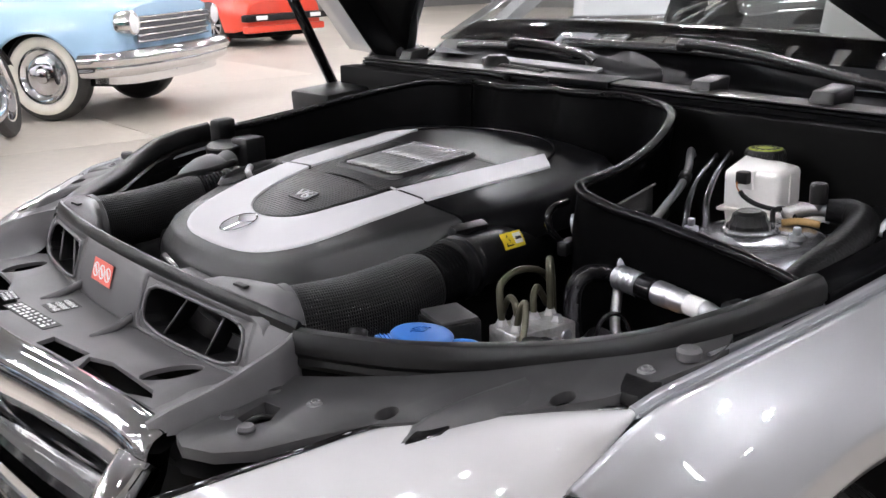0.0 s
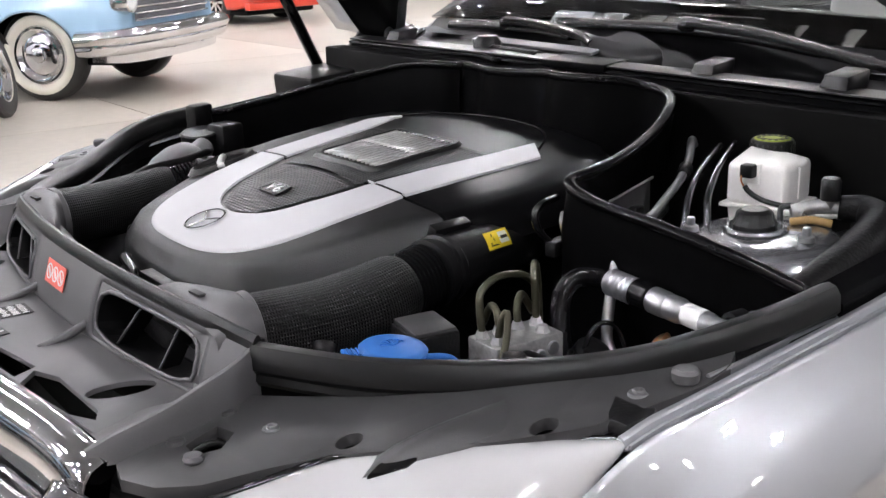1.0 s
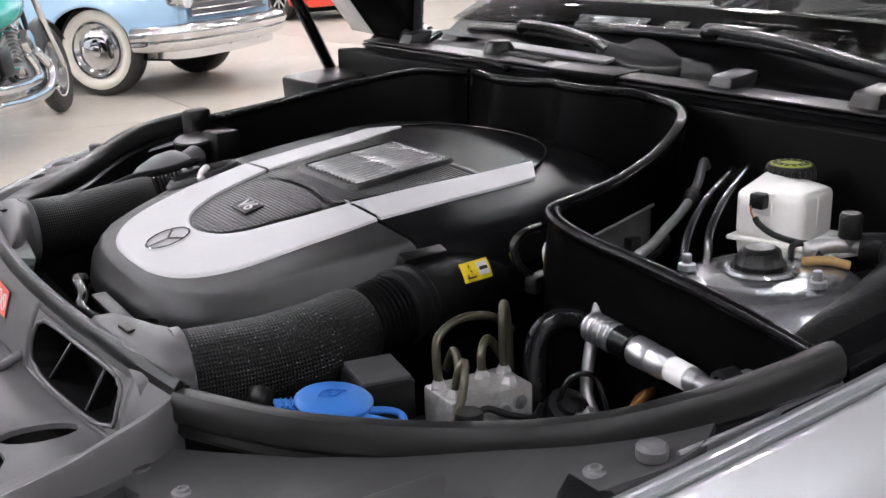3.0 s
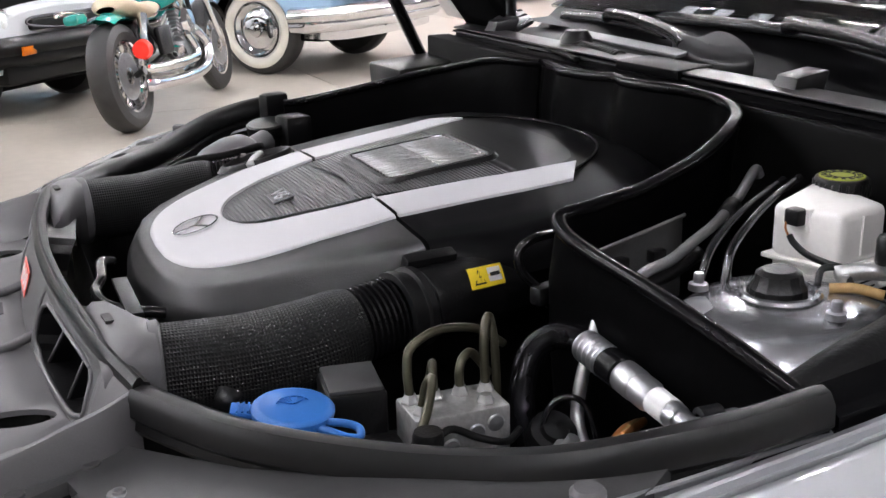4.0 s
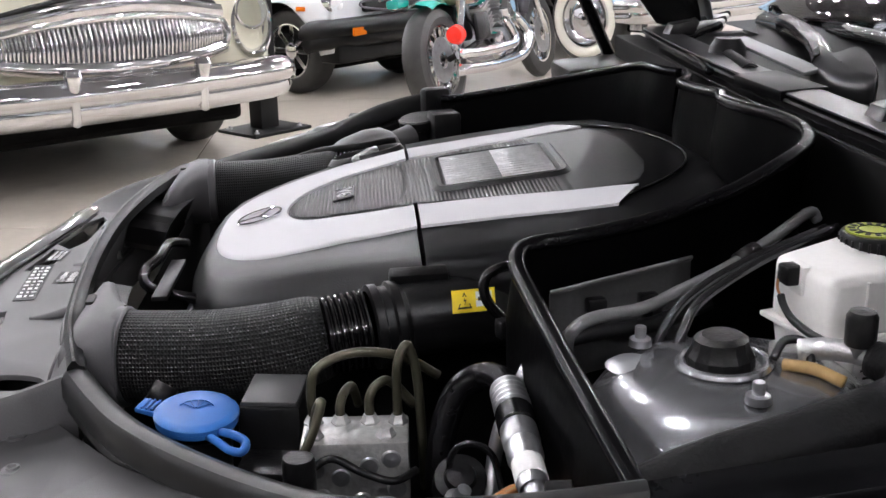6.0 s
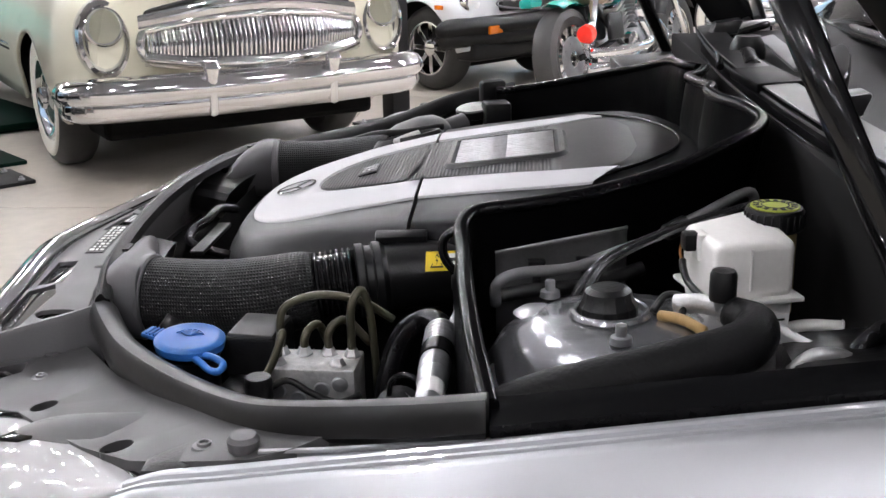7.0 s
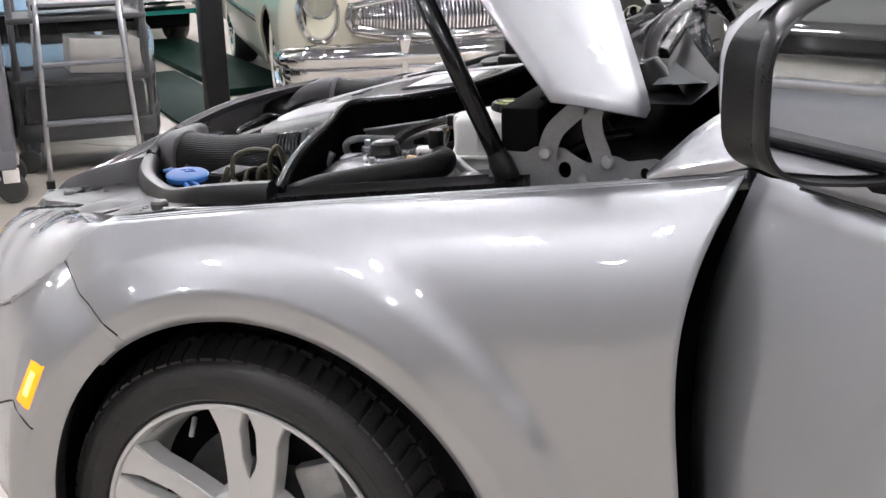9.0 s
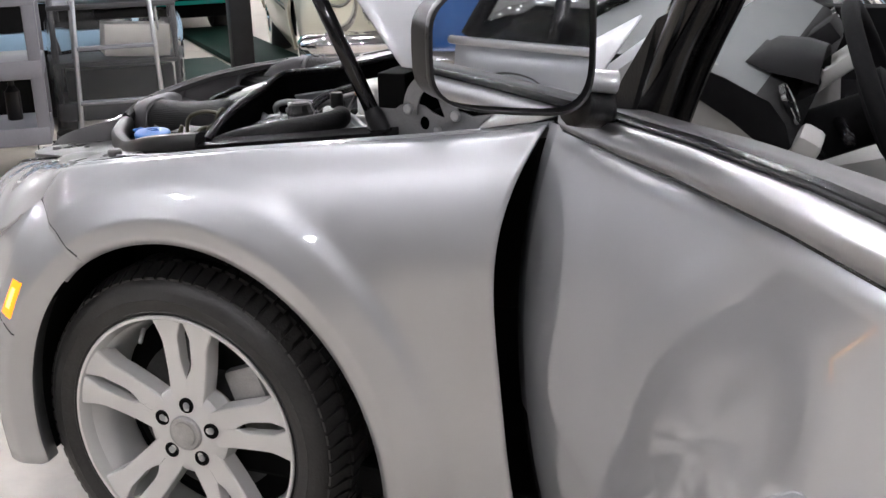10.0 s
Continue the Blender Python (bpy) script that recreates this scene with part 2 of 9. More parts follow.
def grid_mesh(name, rows, mat, parent=None, label="", wrap=False, uvs=None, angle=None):
    """A sheet through rows of points, all rows of one length."""
    m = len(rows[0])
    verts = [p for r in rows for p in r]
    faces = []
    for i in range(len(rows) - 1):
        for k in range(m if wrap else m - 1):
            faces.append((i * m + k, i * m + (k + 1) % m, (i + 1) * m + (k + 1) % m, (i + 1) * m + k))
    flat = [q for r in uvs for q in r] if uvs else None
    ob = link_mesh(name, verts, faces, mat, parent, label, True, flat)
    if angle:
        ob.data.set_sharp_from_angle(angle=radians(angle))
    return ob


def slab(name, outline, z0, z1, mat, parent=None, label="", bevel=0.004, holes=(), m=None):
    """A plate of an outline in plan, from z0 to z1 (numbers, or functions of x and y for the top), with softened edges and holes."""
    loops = [list(outline)] + [list(h) for h in holes]
    bm = bmesh.new()
    edges = []
    for lp in loops:
        vs = [bm.verts.new((x, y, 0)) for x, y in lp]
        edges += [bm.edges.new((vs[i], vs[(i + 1) % len(vs)])) for i in range(len(vs))]
    bmesh.ops.triangle_fill(bm, use_beauty=True, edges=edges)
    top = list(bm.faces)
    ret = bmesh.ops.extrude_face_region(bm, geom=top)
    up = [g for g in ret["geom"] if isinstance(g, bmesh.types.BMVert)]
    low = [v for v in bm.verts if v not in set(up)]
    for v in up:
        v.co.z = z1(v.co.x, v.co.y) if callable(z1) else z1
    for v in low:
        v.co.z = z0(v.co.x, v.co.y) if callable(z0) else z0
    if bevel:
        sharp = [e for e in bm.edges if len(e.link_faces) == 2 and e.calc_face_angle(0) > 0.7 and all(v in set(up) for v in e.verts)]
        bmesh.ops.bevel(bm, geom=sharp, offset=bevel, segments=2, profile=0.5, affect="EDGES", clamp_overlap=True)
    if m is not None:
        bmesh.ops.transform(bm, matrix=m, verts=bm.verts)
    return part(name, bm, mat, parent, label, True, 40)


def round_rect(x0, y0, x1, y1, r, n=5):
    out = []
    for cx, cy, a0 in ((x1 - r, y1 - r, 0), (x0 + r, y1 - r, 90), (x0 + r, y0 + r, 180), (x1 - r, y0 + r, 270)):
        for k in range(n):
            a = radians(a0 + 90 * k / (n - 1))
            out.append((cx + r * math.cos(a), cy + r * math.sin(a)))
    return out


def lerp_table(table, x):
    """Reads a value from rows of (x, value), straight between them."""
    if x <= table[0][0]:
        return table[0][1]
    for (a, va), (b, vb) in zip(table, table[1:]):
        if x <= b:
            return va + (vb - va) * (x - a) / (b - a)
    return table[-1][1]


def bolt(parent, x, y, z, r=0.009, h=0.012, mat=None, name="bolt"):
    prof = [(0.0, h), (r * 0.62, h), (r * 0.7, h * 0.9), (r * 0.7, h * 0.42), (r * 1.3, h * 0.36), (r * 1.4, 0.0)]
    return turned(name, prof, pose(x, y, z), mat or STEEL, parent, seg=12)


def aligned(a, b):
    """The pose at a whose z axis points to b."""
    a, b = Vector(a), Vector(b)
    return Matrix.Translation(a) @ (b - a).to_track_quat("Z", "Y").to_matrix().to_4x4()


def words(text, m, size, mat, parent, name="lettering", depth=0.0008):
    cu = bpy.data.curves.new(name, "FONT")
    cu.body, cu.size, cu.align_x, cu.align_y, cu.extrude = text, size, "CENTER", "CENTER", depth
    tmp = bpy.data.objects.new(name, cu)
    scene.collection.objects.link(tmp)
    dg = bpy.context.evaluated_depsgraph_get()
    me = bpy.data.meshes.new_from_object(tmp.evaluated_get(dg))
    bpy.data.objects.remove(tmp)
    me.materials.clear()
    me.materials.append(mat)
    ob = new(name, me)
    ob.matrix_world = m
    ob.parent = parent
    return ob


# ---- the hall ----
CONCRETE = material("polished_concrete", (0.42, 0.38, 0.325), 0.36, vary=0.12, scale=0.9, fine=14, tint=(0.48, 0.44, 0.38), rough_vary=0.14, island=True)
JOINT = material("joint_filler", (0.16, 0.14, 0.12), 0.8)
WALL = material("wall_paint", (0.15, 0.147, 0.14), 0.7, vary=0.05, scale=0.6, fine=30)
CEILING = material("ceiling_paint", (0.16, 0.16, 0.165), 0.8, vary=0.08, scale=0.5, fine=20)
TUBE_LIGHT = material("lamp_tube", (0.9, 0.9, 0.9), 0.5, emission=(1.0, 0.975, 1.025), strength=LAMP_POWER)
LAMP_CASE = material("lamp_case", (0.6, 0.6, 0.6), 0.5)

X0, X1, Y0, Y1, TOP = -16.0, 17.0, -9.0, 21.0, 4.6


def room():
    floor = box_part("floor", pose((X0 + X1) / 2, (Y0 + Y1) / 2, -0.054), (X1 - X0, Y1 - Y0, 0.1), JOINT, bevel=0)
    tagged(floor, "polished beige concrete floor with saw-cut joints", "floor", kind="structure")
    for name, cx, cy, sx, sy in (("wall_north", (X0 + X1) / 2, Y1 + 0.1, X1 - X0, 0.2), ("wall_south", (X0 + X1) / 2, Y0 - 0.1, X1 - X0, 0.2),
                                 ("wall_east", X1 + 0.1, (Y0 + Y1) / 2, 0.2, Y1 - Y0 + 0.4), ("wall_west", X0 - 0.1, (Y0 + Y1) / 2, 0.2, Y1 - Y0 + 0.4)):
        w = box_part(name, pose(cx, cy, TOP / 2), (sx, sy, TOP), WALL, bevel=0)
        tagged(w, "plain grey painted wall of the hall", "wall", kind="structure")
    c = box_part("ceiling", pose((X0 + X1) / 2, (Y0 + Y1) / 2, TOP + 0.1), (X1 - X0, Y1 - Y0, 0.2), CEILING, bevel=0)
    tagged(c, "flat pale grey ceiling of the hall", "ceiling", kind="structure")
    return floor


def ceiling_lamps():
    first = None
    for i in range(10):
        for j in range(9):
            x, y = -13.2 + 2.95 * i, -7.0 + 3.2 * j
            if x < -2.0 and y < 1.0 and ((i + j) % 2 if -8.0 < x and y < -2.0 else (i + 2 * j) % 4):
                continue
            if (3.0 < x < 9.0 and -5.0 < y < 1.0) or (4.0 < x < 5.0 and y < -5.0):
                continue
            if first is None:
                first = thing("ceiling_lamp", "white fluorescent lamp hung under the ceiling", "lamp", "lamps under the ceiling", (x, y, TOP - 0.16))
                first.rotation_euler = (0, 0, radians(90))
                body = bmesh.new()
                box(body, pose(0, 0, 0.10), (0.54, 0.30, 0.06), 0.01)
                box(body, pose(0.2, 0, 0.145), (0.03, 0.03, 0.03))
                box(body, pose(-0.2, 0, 0.145), (0.03, 0.03, 0.03))
                part("housing", body, LAMP_CASE, first)
                for k in (-0.085, 0.085):
                    tube("lamp_tube", [(-0.23, k, 0.045), (0.23, k, 0.045)], 0.024, TUBE_LIGHT, first, sides=8, per=0)
            else:
                copy_thing(first, pose(x, y, TOP - 0.16, 0, 0, 90))


FLOOR = room()
ceiling_lamps()


# ---- the silver car: body ----
CAR = thing("silver_car", "silver sedan with its bonnet raised and a front door open", "car")


def mirrored(y):
    return 2 * YC - y


ARCH_X, ARCH_Z, ARCH_R = 0.070, 0.338, 0.379
TOP_EDGE = [(v.x, v.y) for v in spline([(-0.300, 0.724, 0), (-0.222, 0.787, 0), (-0.142, 0.806, 0), (0.073, 0.839, 0), (0.283, 0.864, 0), (0.571, 0.899, 0), (0.69, 0.921, 0)], 4)]
TOP_Y = [(v.x, v.y) for v in spline([(-0.300, -0.787, 0), (-0.222, -0.811, 0), (-0.142, -0.821, 0), (0.073, -0.833, 0), (0.283, -0.829, 0), (0.571, -0.828, 0), (0.69, -0.849, 0)], 4)]
SIDE_Y = [(v.x, v.y) for v in spline([(-0.32, -0.805, 0), (-0.25, -0.855, 0), (-0.17, -0.893, 0), (-0.06, -0.918, 0), (0.12, -0.925, 0), (0.4, -0.925, 0), (0.7, -0.921, 0)], 5)]


def fender_y(x, z, rad):
    zt, yt = lerp_table(TOP_EDGE, x), lerp_table(TOP_Y, x)
    out = lerp_table(SIDE_Y, x)
    d = max(zt - z, 0)
    y = yt + (out - yt) * (1 - math.exp(-d / 0.075))
    y += 0.05 * (max(0.47 - z, 0) / 0.22) ** 2 * 0.6
    e = max(rad - ARCH_R, 0)
    y += 0.0075 * max(0, 1 - e / 0.030)
    k = min(max((e - 0.084) / 0.040, 0), 1)
    y -= 0.004 + 0.008 * (1 - k * k * (3 - 2 * k)) + 0.007 * (1 - min(max((e - 0.030) / 0.070, 0), 1))
    return y


SEAM = [(-0.134, 0.664), (-0.193, 0.697), (-0.300, 0.724)]


def seam_at(q):
    """A point of the line between wing and bumper; q from 0 at the arch to 1 at the lamp."""
    i, f = (0, q / 0.42) if q < 0.42 else (1, (q - 0.42) / 0.58)
    (xa, za), (xb, zb) = SEAM[i], SEAM[i + 1]
    return xa + (xb - xa) * f, za + (zb - za) * f


def fender(parent, flip):
    seam = [seam_at(k / 12) for k in range(13)]
    rear = [(v.x, v.y) for v in spline([(0.69, 0.921, 0), (0.655, 0.84, 0), (0.635, 0.755, 0), (0.632, 0.66, 0), (0.643, 0.517, 0), (0.657, 0.345, 0), (0.662, 0.25, 0)], 3)]
    edge = [p for p in seam]
    for (xa, za), (xb, zb) in zip(TOP_EDGE, TOP_EDGE[1:]):
        for k in range(1, 4):
            edge.append((xa + (xb - xa) * k / 3, za + (zb - za) * k / 3))
    for (xa, za), (xb, zb) in zip(rear, rear[1:]):
        for k in range(1, 3):
            edge.append((xa + (xb - xa) * k / 2, za + (zb - za) * k / 2))
    for k in range(1, 7):
        edge.append((0.662 - 0.21 * k / 6, 0.25))
    rows = []
    near = [0, 0.012, 0.022, 0.028, 0.031, 0.034, 0.042, 0.056, 0.070, 0.080, 0.088, 0.095, 0.102, 0.109, 0.116, 0.123, 0.132, 0.15]
    count = len(near) + 14
    for n in range(count):
        row = []
        for x, z in edge:
            dx, dz = x - ARCH_X, z - ARCH_Z
            far = math.hypot(dx, dz)
            total = far - ARCH_R
            want = near[n] if n < len(near) else 0.15 + (max(total, 0.15) - 0.15) * (n - len(near) + 1) / 14
            rad = ARCH_R + min(want, total * n / (count - 1))
            px, pz = ARCH_X + dx / far * rad, ARCH_Z + dz / far * rad
            y = fender_y(px, pz, rad)
            row.append(Vector((px, mirrored(y) if flip else y, pz)))
        rows.append(row)
    inner = [Vector((p.x, p.y + (-0.045 if flip else 0.045), p.z + 0.004)) for p in rows[0]]
    lip = [Vector((p.x, p.y, p.z)) + Vector((ARCH_X - p.x, 0, ARCH_Z - p.z)).normalized() * 0.012 for p in rows[0]]
    for p in lip:
        p.y += -0.006 if flip else 0.006
    ob = grid_mesh("front_wing", [inner, lip] + rows, PAINT, parent, "silver painted front wing with a flared wheel arch")
    solid(ob, 0.003, 0)
    # folded flange along the top edge
    path = [(x, lerp_table(TOP_Y, x), z) for x, z in TOP_EDGE[4::2]]
    prof = [(0.0015, -0.002), (0.001, 0.002), (-0.0015, 0.0025), (-0.003, -0.004), (-0.0075, -0.004), (-0.009, 0.0025), (-0.0115, 0.004), (-0.0175, 0.003), (-0.0195, 0.0), (-0.021, -0.012), (-0.024, -0.0145), (-0.060, -0.018), (-0.062, -0.022), (-0.018, -0.020), (-0.010, -0.008)]
    if flip:
        path = [(x, mirrored(y), z) for x, y, z in path]
        prof = [(-s, u) for s, u in prof]
    sweep("wing_flange", path, prof, PAINT, parent, "folded silver flange of the wing", per=6)
    return ob


fender(CAR, False)
fender(CAR, True)


BUMPER_SIDE = [(0.0, 0.0, -0.8985), (0.16, 0.027, -0.9055), (0.19, 0.032, -0.9065), (0.30, 0.040, -0.9055), (0.42, 0.047, -0.904), (0.60, 0.055, -0.902), (0.80, 0.063, -0.899), (1.0, 0.071, -0.895)]


def bumper_side(n, v):
    q, off, ym = BUMPER_SIDE[n]
    xt, zt = seam_at(q)
    zt -= 0.0035
    xt -= 0.002
    z = 0.23 + (zt - 0.23) * v
    w = max(0, (v - 0.45) / 0.55) ** 1.6
    r = ARCH_R + 0.001 + off
    arch = ARCH_X - math.sqrt(r ** 2 - (z - ARCH_Z) ** 2)
    top = ARCH_X - math.sqrt(r ** 2 - (zt - ARCH_Z) ** 2)
    x = arch + (xt - top) * w
    y = ym + (fender_y(xt, zt, math.hypot(xt - ARCH_X, zt - ARCH_Z)) + 0.0012 - ym) * w
    return Vector((x, y, z))


def bumper(parent):
    cols = [(-0.40, -0.868, -0.345, -0.80, 0.69), (-0.50, -0.795, -0.45, -0.765, 0.625), (-0.60, -0.68, -0.56, -0.665, 0.60),
            (-0.68, -0.48, -0.64, -0.47, 0.60), (-0.73, -0.25, -0.69, -0.25, 0.59), (-0.745, YC, -0.705, YC, 0.59)]
    full = cols + [(a, mirrored(b), c, mirrored(d), e) for a, b, c, d, e in reversed(cols[:-1])]
    rows = []
    for k in range(19):
        v = k / 18
        pts = []
        for n, (xm, ym, xt, yt, zt) in enumerate(full):
            z = 0.23 + (zt - 0.23) * v
            w = max(0, (v - 0.45) / 0.55) ** 1.6
            lo = max(0, (0.3 - v) / 0.3) ** 2
            x, y = xm + (xt - xm) * w, ym + (yt - ym) * w
            x += 0.05 * lo * (1 if 1 <= n <= len(full) - 2 else 0)
            y += (YC - y) * 0.06 * lo
            pts.append((x, y, z))
        side = [bumper_side(n, v) for n in range(len(BUMPER_SIDE))]
        other = [Vector((p.x, mirrored(p.y), p.z)) for p in reversed(side)]
        turn = [side[0] + Vector((0, 0.045, 0)), side[0] + Vector((ARCH_X - side[0].x, 0, ARCH_Z - side[0].z)).normalized() * 0.012 + Vector((0, 0.006, 0))]
        back = [Vector((p.x, mirrored(p.y), p.z)) for p in reversed(turn)]
        rows.append(turn + side[:-1] + spline([side[-1]] + pts + [other[0]], 4) + other[1:] + back)
    # the upper edge tucks in behind the wing
    last = len(rows[-1]) - 1
    tuck = [Vector((p.x, p.y + (0.012 if p.y < YC else -0.012) * (min(i, last - i) < 10), p.z + 0.001)) for i, p in enumerate(rows[-1])]
    ob = grid_mesh("bumper", rows + [tuck], PAINT, parent, "silver painted front bumper", angle=50)
    solid(ob, 0.003, 0)
    # seam between the upper and the lower half of the bumper side
    tube("bumper_seam", [bumper_side(n, 0.60) + Vector((0, -0.0004, 0)) for n in (1, 2, 4, 6, 7)] + [(-0.42, -0.858, 0.498)], 0.0018, GLOSS, parent, sides=6, per=4)
    for ys in ((lambda y: y), mirrored):
        line = [seam_at(k / 14) for k in range(15)]
        tube("wing_seam", [(x - 0.001, ys(fender_y(x, z, math.hypot(x - ARCH_X, z - ARCH_Z)) - 0.0006), z - 0.0018) for x, z in line], 0.0019, INK, parent, sides=6, per=2)
    # amber side marker, flush in the bumper

    def on_side(x, z):
        v = (z - 0.23) / (0.70 - 0.23)
        for _ in range(3):
            ring = [bumper_side(n, v) for n in range(len(BUMPER_SIDE))] + [Vector((-0.40, -0.866, z))]
            n = 0
            while n < len(ring) - 2 and ring[n + 1].x > x:
                n += 1
            f = (ring[n].x - x) / (ring[n].x - ring[n + 1].x)
            p = ring[n].lerp(ring[n + 1], f)
            v += (z - p.z) / 0.47
        return p.y

    for name, mat, up, ua, ub, sa, sb in (("side_marker", AMBER, 0.0025, 0, 1, 0, 1), ("lamp_glow", GLOW, 0.0032, 0.30, 0.68, 0.22, 0.8)):
        lamp = []
        for i in range(9):
            s = sa + (sb - sa) * i / 8
            row = []
            for k in range(7):
                u = ua + (ub - ua) * k / 6
                x = MARK[0][0] + (MARK[1][0] - MARK[0][0]) * u + ((MARK[2][0] - MARK[0][0]) * (1 - u) + (MARK[3][0] - MARK[1][0]) * u) * s
                z = MARK[0][1] + (MARK[1][1] - MARK[0][1]) * u + ((MARK[2][1] - MARK[0][1]) * (1 - u) + (MARK[3][1] - MARK[1][1]) * u) * s
                edge = min(i, 8 - i, 2 * k, 12 - 2 * k)
                row.append(Vector((x, on_side(x, z) - up + (0.003 if edge == 0 else 0), z)))
            lamp.append(row)
        if name == "side_marker":
            mark = grid_mesh(name, lamp, mat, parent, "lit amber side marker lamp")
        else:
            grid_mesh(name, lamp, mat, mark, "bright middle of the lamp")


# lower front, lower rear, upper front and upper rear corner of the marker (x, z)
MARK = [(-0.352, 0.525), (-0.308, 0.516), (-0.312, 0.606), (-0.270, 0.600)]
bumper(CAR)

LAMP_TOP = [(-0.206, -0.790, 0.781), (-0.232, -0.760, 0.778), (-0.288, -0.703, 0.771), (-0.348, -0.648, 0.761), (-0.395, -0.612, 0.753), (-0.452, -0.598, 0.745), (-0.511, -0.582, 0.735), (-0.561, -0.560, 0.722), (-0.60, -0.53, 0.705)]
LAMP_LOW = [(-0.226, -0.803, 0.779), (-0.260, -0.799, 0.753), (-0.303, -0.792, 0.718), (-0.36, -0.803, 0.678), (-0.43, -0.785, 0.64), (-0.49, -0.745, 0.622), (-0.55, -0.69, 0.612), (-0.60, -0.62, 0.610), (-0.635, -0.55, 0.615)]


def headlight(parent, flip):
    def side(p):
        return Vector((p.x, mirrored(p.y), p.z)) if flip else p
    head = link_mesh("headlight", [side(Vector(p)) for p in ((-0.30, -0.66, 0.66), (-0.48, -0.60, 0.62), (-0.48, -0.62, 0.70), (-0.30, -0.68, 0.72))], [(0, 1, 2, 3)], VOID, parent, "clear headlight wrapped in wrinkled film")
    top, low = spline(LAMP_TOP, 10), spline(LAMP_LOW, 10)
    for name, mat, depth, bulge in (("lens", LENS, 0.0, 0.040), ("reflector", REFLECTOR, 0.045, -0.02)):
        rows = []
        for k in range(25):
            v = k / 24
            row = []
            for n, (a, b) in enumerate(zip(top, low)):
                p = a.lerp(b, v)
                o = Vector((p.x + 0.25, p.y + 0.45, 0.35)).normalized()
                u = n / (len(top) - 1)
                wave = 0.006 * math.sin(u * 60) if depth else 0.0022 * noise.noise(p * 18) * min(1, 6 * v * (1 - v))
                row.append(side(p + o * (bulge * math.sin(math.pi * v) * (math.sin(math.pi * u) ** 0.5) - depth * (math.sin(math.pi * v) ** 0.4) + wave)))
            rows.append(row)
        ob = grid_mesh(name, rows, mat, head, "clear lens" if not depth else "chromed reflector")
        if not depth:
            solid(ob, 0.003, 0)
    for cx, cy, cz, r in ((-0.47, -0.672, 0.672, 0.035), (-0.36, -0.715, 0.706, 0.028)):
        c = side(Vector((cx, cy, cz)))
        d = Vector((-0.8, -0.35 if not flip else 0.35, 0.1))
        turned("projector", [(r * 1.25, -0.02), (r * 1.2, 0.0), (r, 0.004), (r * 0.9, 0.014), (r * 0.5, 0.024), (0.001, 0.027)], aligned(c, c + d), CHROME, head, seg=20)
    # rim of the lens
    tube("lens_rim", [side(Vector(p)) for p in LAMP_TOP], 0.005, GLOSS, head, sides=6, per=6)


headlight(CAR, False)
headlight(CAR, True)

GRILLE_EDGE = [(-0.535, -0.455, 0.735), (-0.541, -0.43, 0.744), (-0.551, -0.33, 0.748), (-0.573, -0.19, 0.750), (-0.590, -0.09, 0.751), (-0.596, YC, 0.752)]


def grille(parent):
    edge = GRILLE_EDGE + [(x, mirrored(y), z) for x, y, z in reversed(GRILLE_EDGE[:-1])]
    arc = [(0.0, -0.006), (0.0, 0.0), (0.006, 0.004), (0.018, 0.004), (0.030, 0.0), (0.038, -0.009), (0.043, -0.024), (0.046, -0.046), (0.042, -0.060), (0.030, -0.062), (0.018, -0.04), (0.010, -0.015)]
    g = sweep("radiator_grille", edge, [(-s, u) for s, u in arc], CHROME, parent, "chrome radiator grille with wide slats", per=6)
    for s in (1, -1):
        ys = (lambda y: y) if s == 1 else mirrored
        tube("frame_side", [(-0.575, ys(-0.452), 0.715), (-0.612, ys(-0.458), 0.67), (-0.63, ys(-0.445), 0.60), (-0.645, ys(-0.40), 0.53), (-0.66, ys(-0.34), 0.50)], 0.026, CHROME, g, sides=12, per=6)
    tube("frame_foot", [(-0.66, -0.34, 0.50), (-0.69, -0.2, 0.495), (-0.70, YC, 0.495), (-0.69, mirrored(-0.2), 0.495), (-0.66, mirrored(-0.34), 0.50)], 0.022, CHROME, g, sides=10, per=6)
    for z, xo in ((0.665, 0.0), (0.618, -0.012), (0.572, -0.022), (0.53, -0.03)):
        path = [(-0.592 + xo, -0.43, z), (-0.615 + xo, -0.25, z), (-0.628 + xo, YC, z), (-0.615 + xo, mirrored(-0.25), z), (-0.592 + xo, mirrored(-0.43), z)]
        sweep("slat", path, [(0.03, 0.004), (-0.005, 0.010), (-0.028, 0.004), (-0.032, -0.006), (-0.02, -0.014), (0.03, -0.004)], CHROME, g, "chrome slat", per=6)
    back = [[Vector((-0.53, -0.45 + 0.868 * k / 8, z)) for k in range(9)] for z in (0.72, 0.48)]
    grid_mesh("mesh_insert", back, VOID, g, "black insert behind the slats")
    return g


grille(CAR)

# ---- bonnet, raised ----


def hood_point(a, s, lift):
    """a: rearward along the bonnet from its corner, s: sideways from the centre, lift: above its side edge; in the raised state."""
    rise, run = math.sin(radians(53.0)), math.cos(radians(53.0))
    return Vector((0.467 + a * run + lift * rise, YC + s * 0.985, 0.997 - a * rise + lift * run))


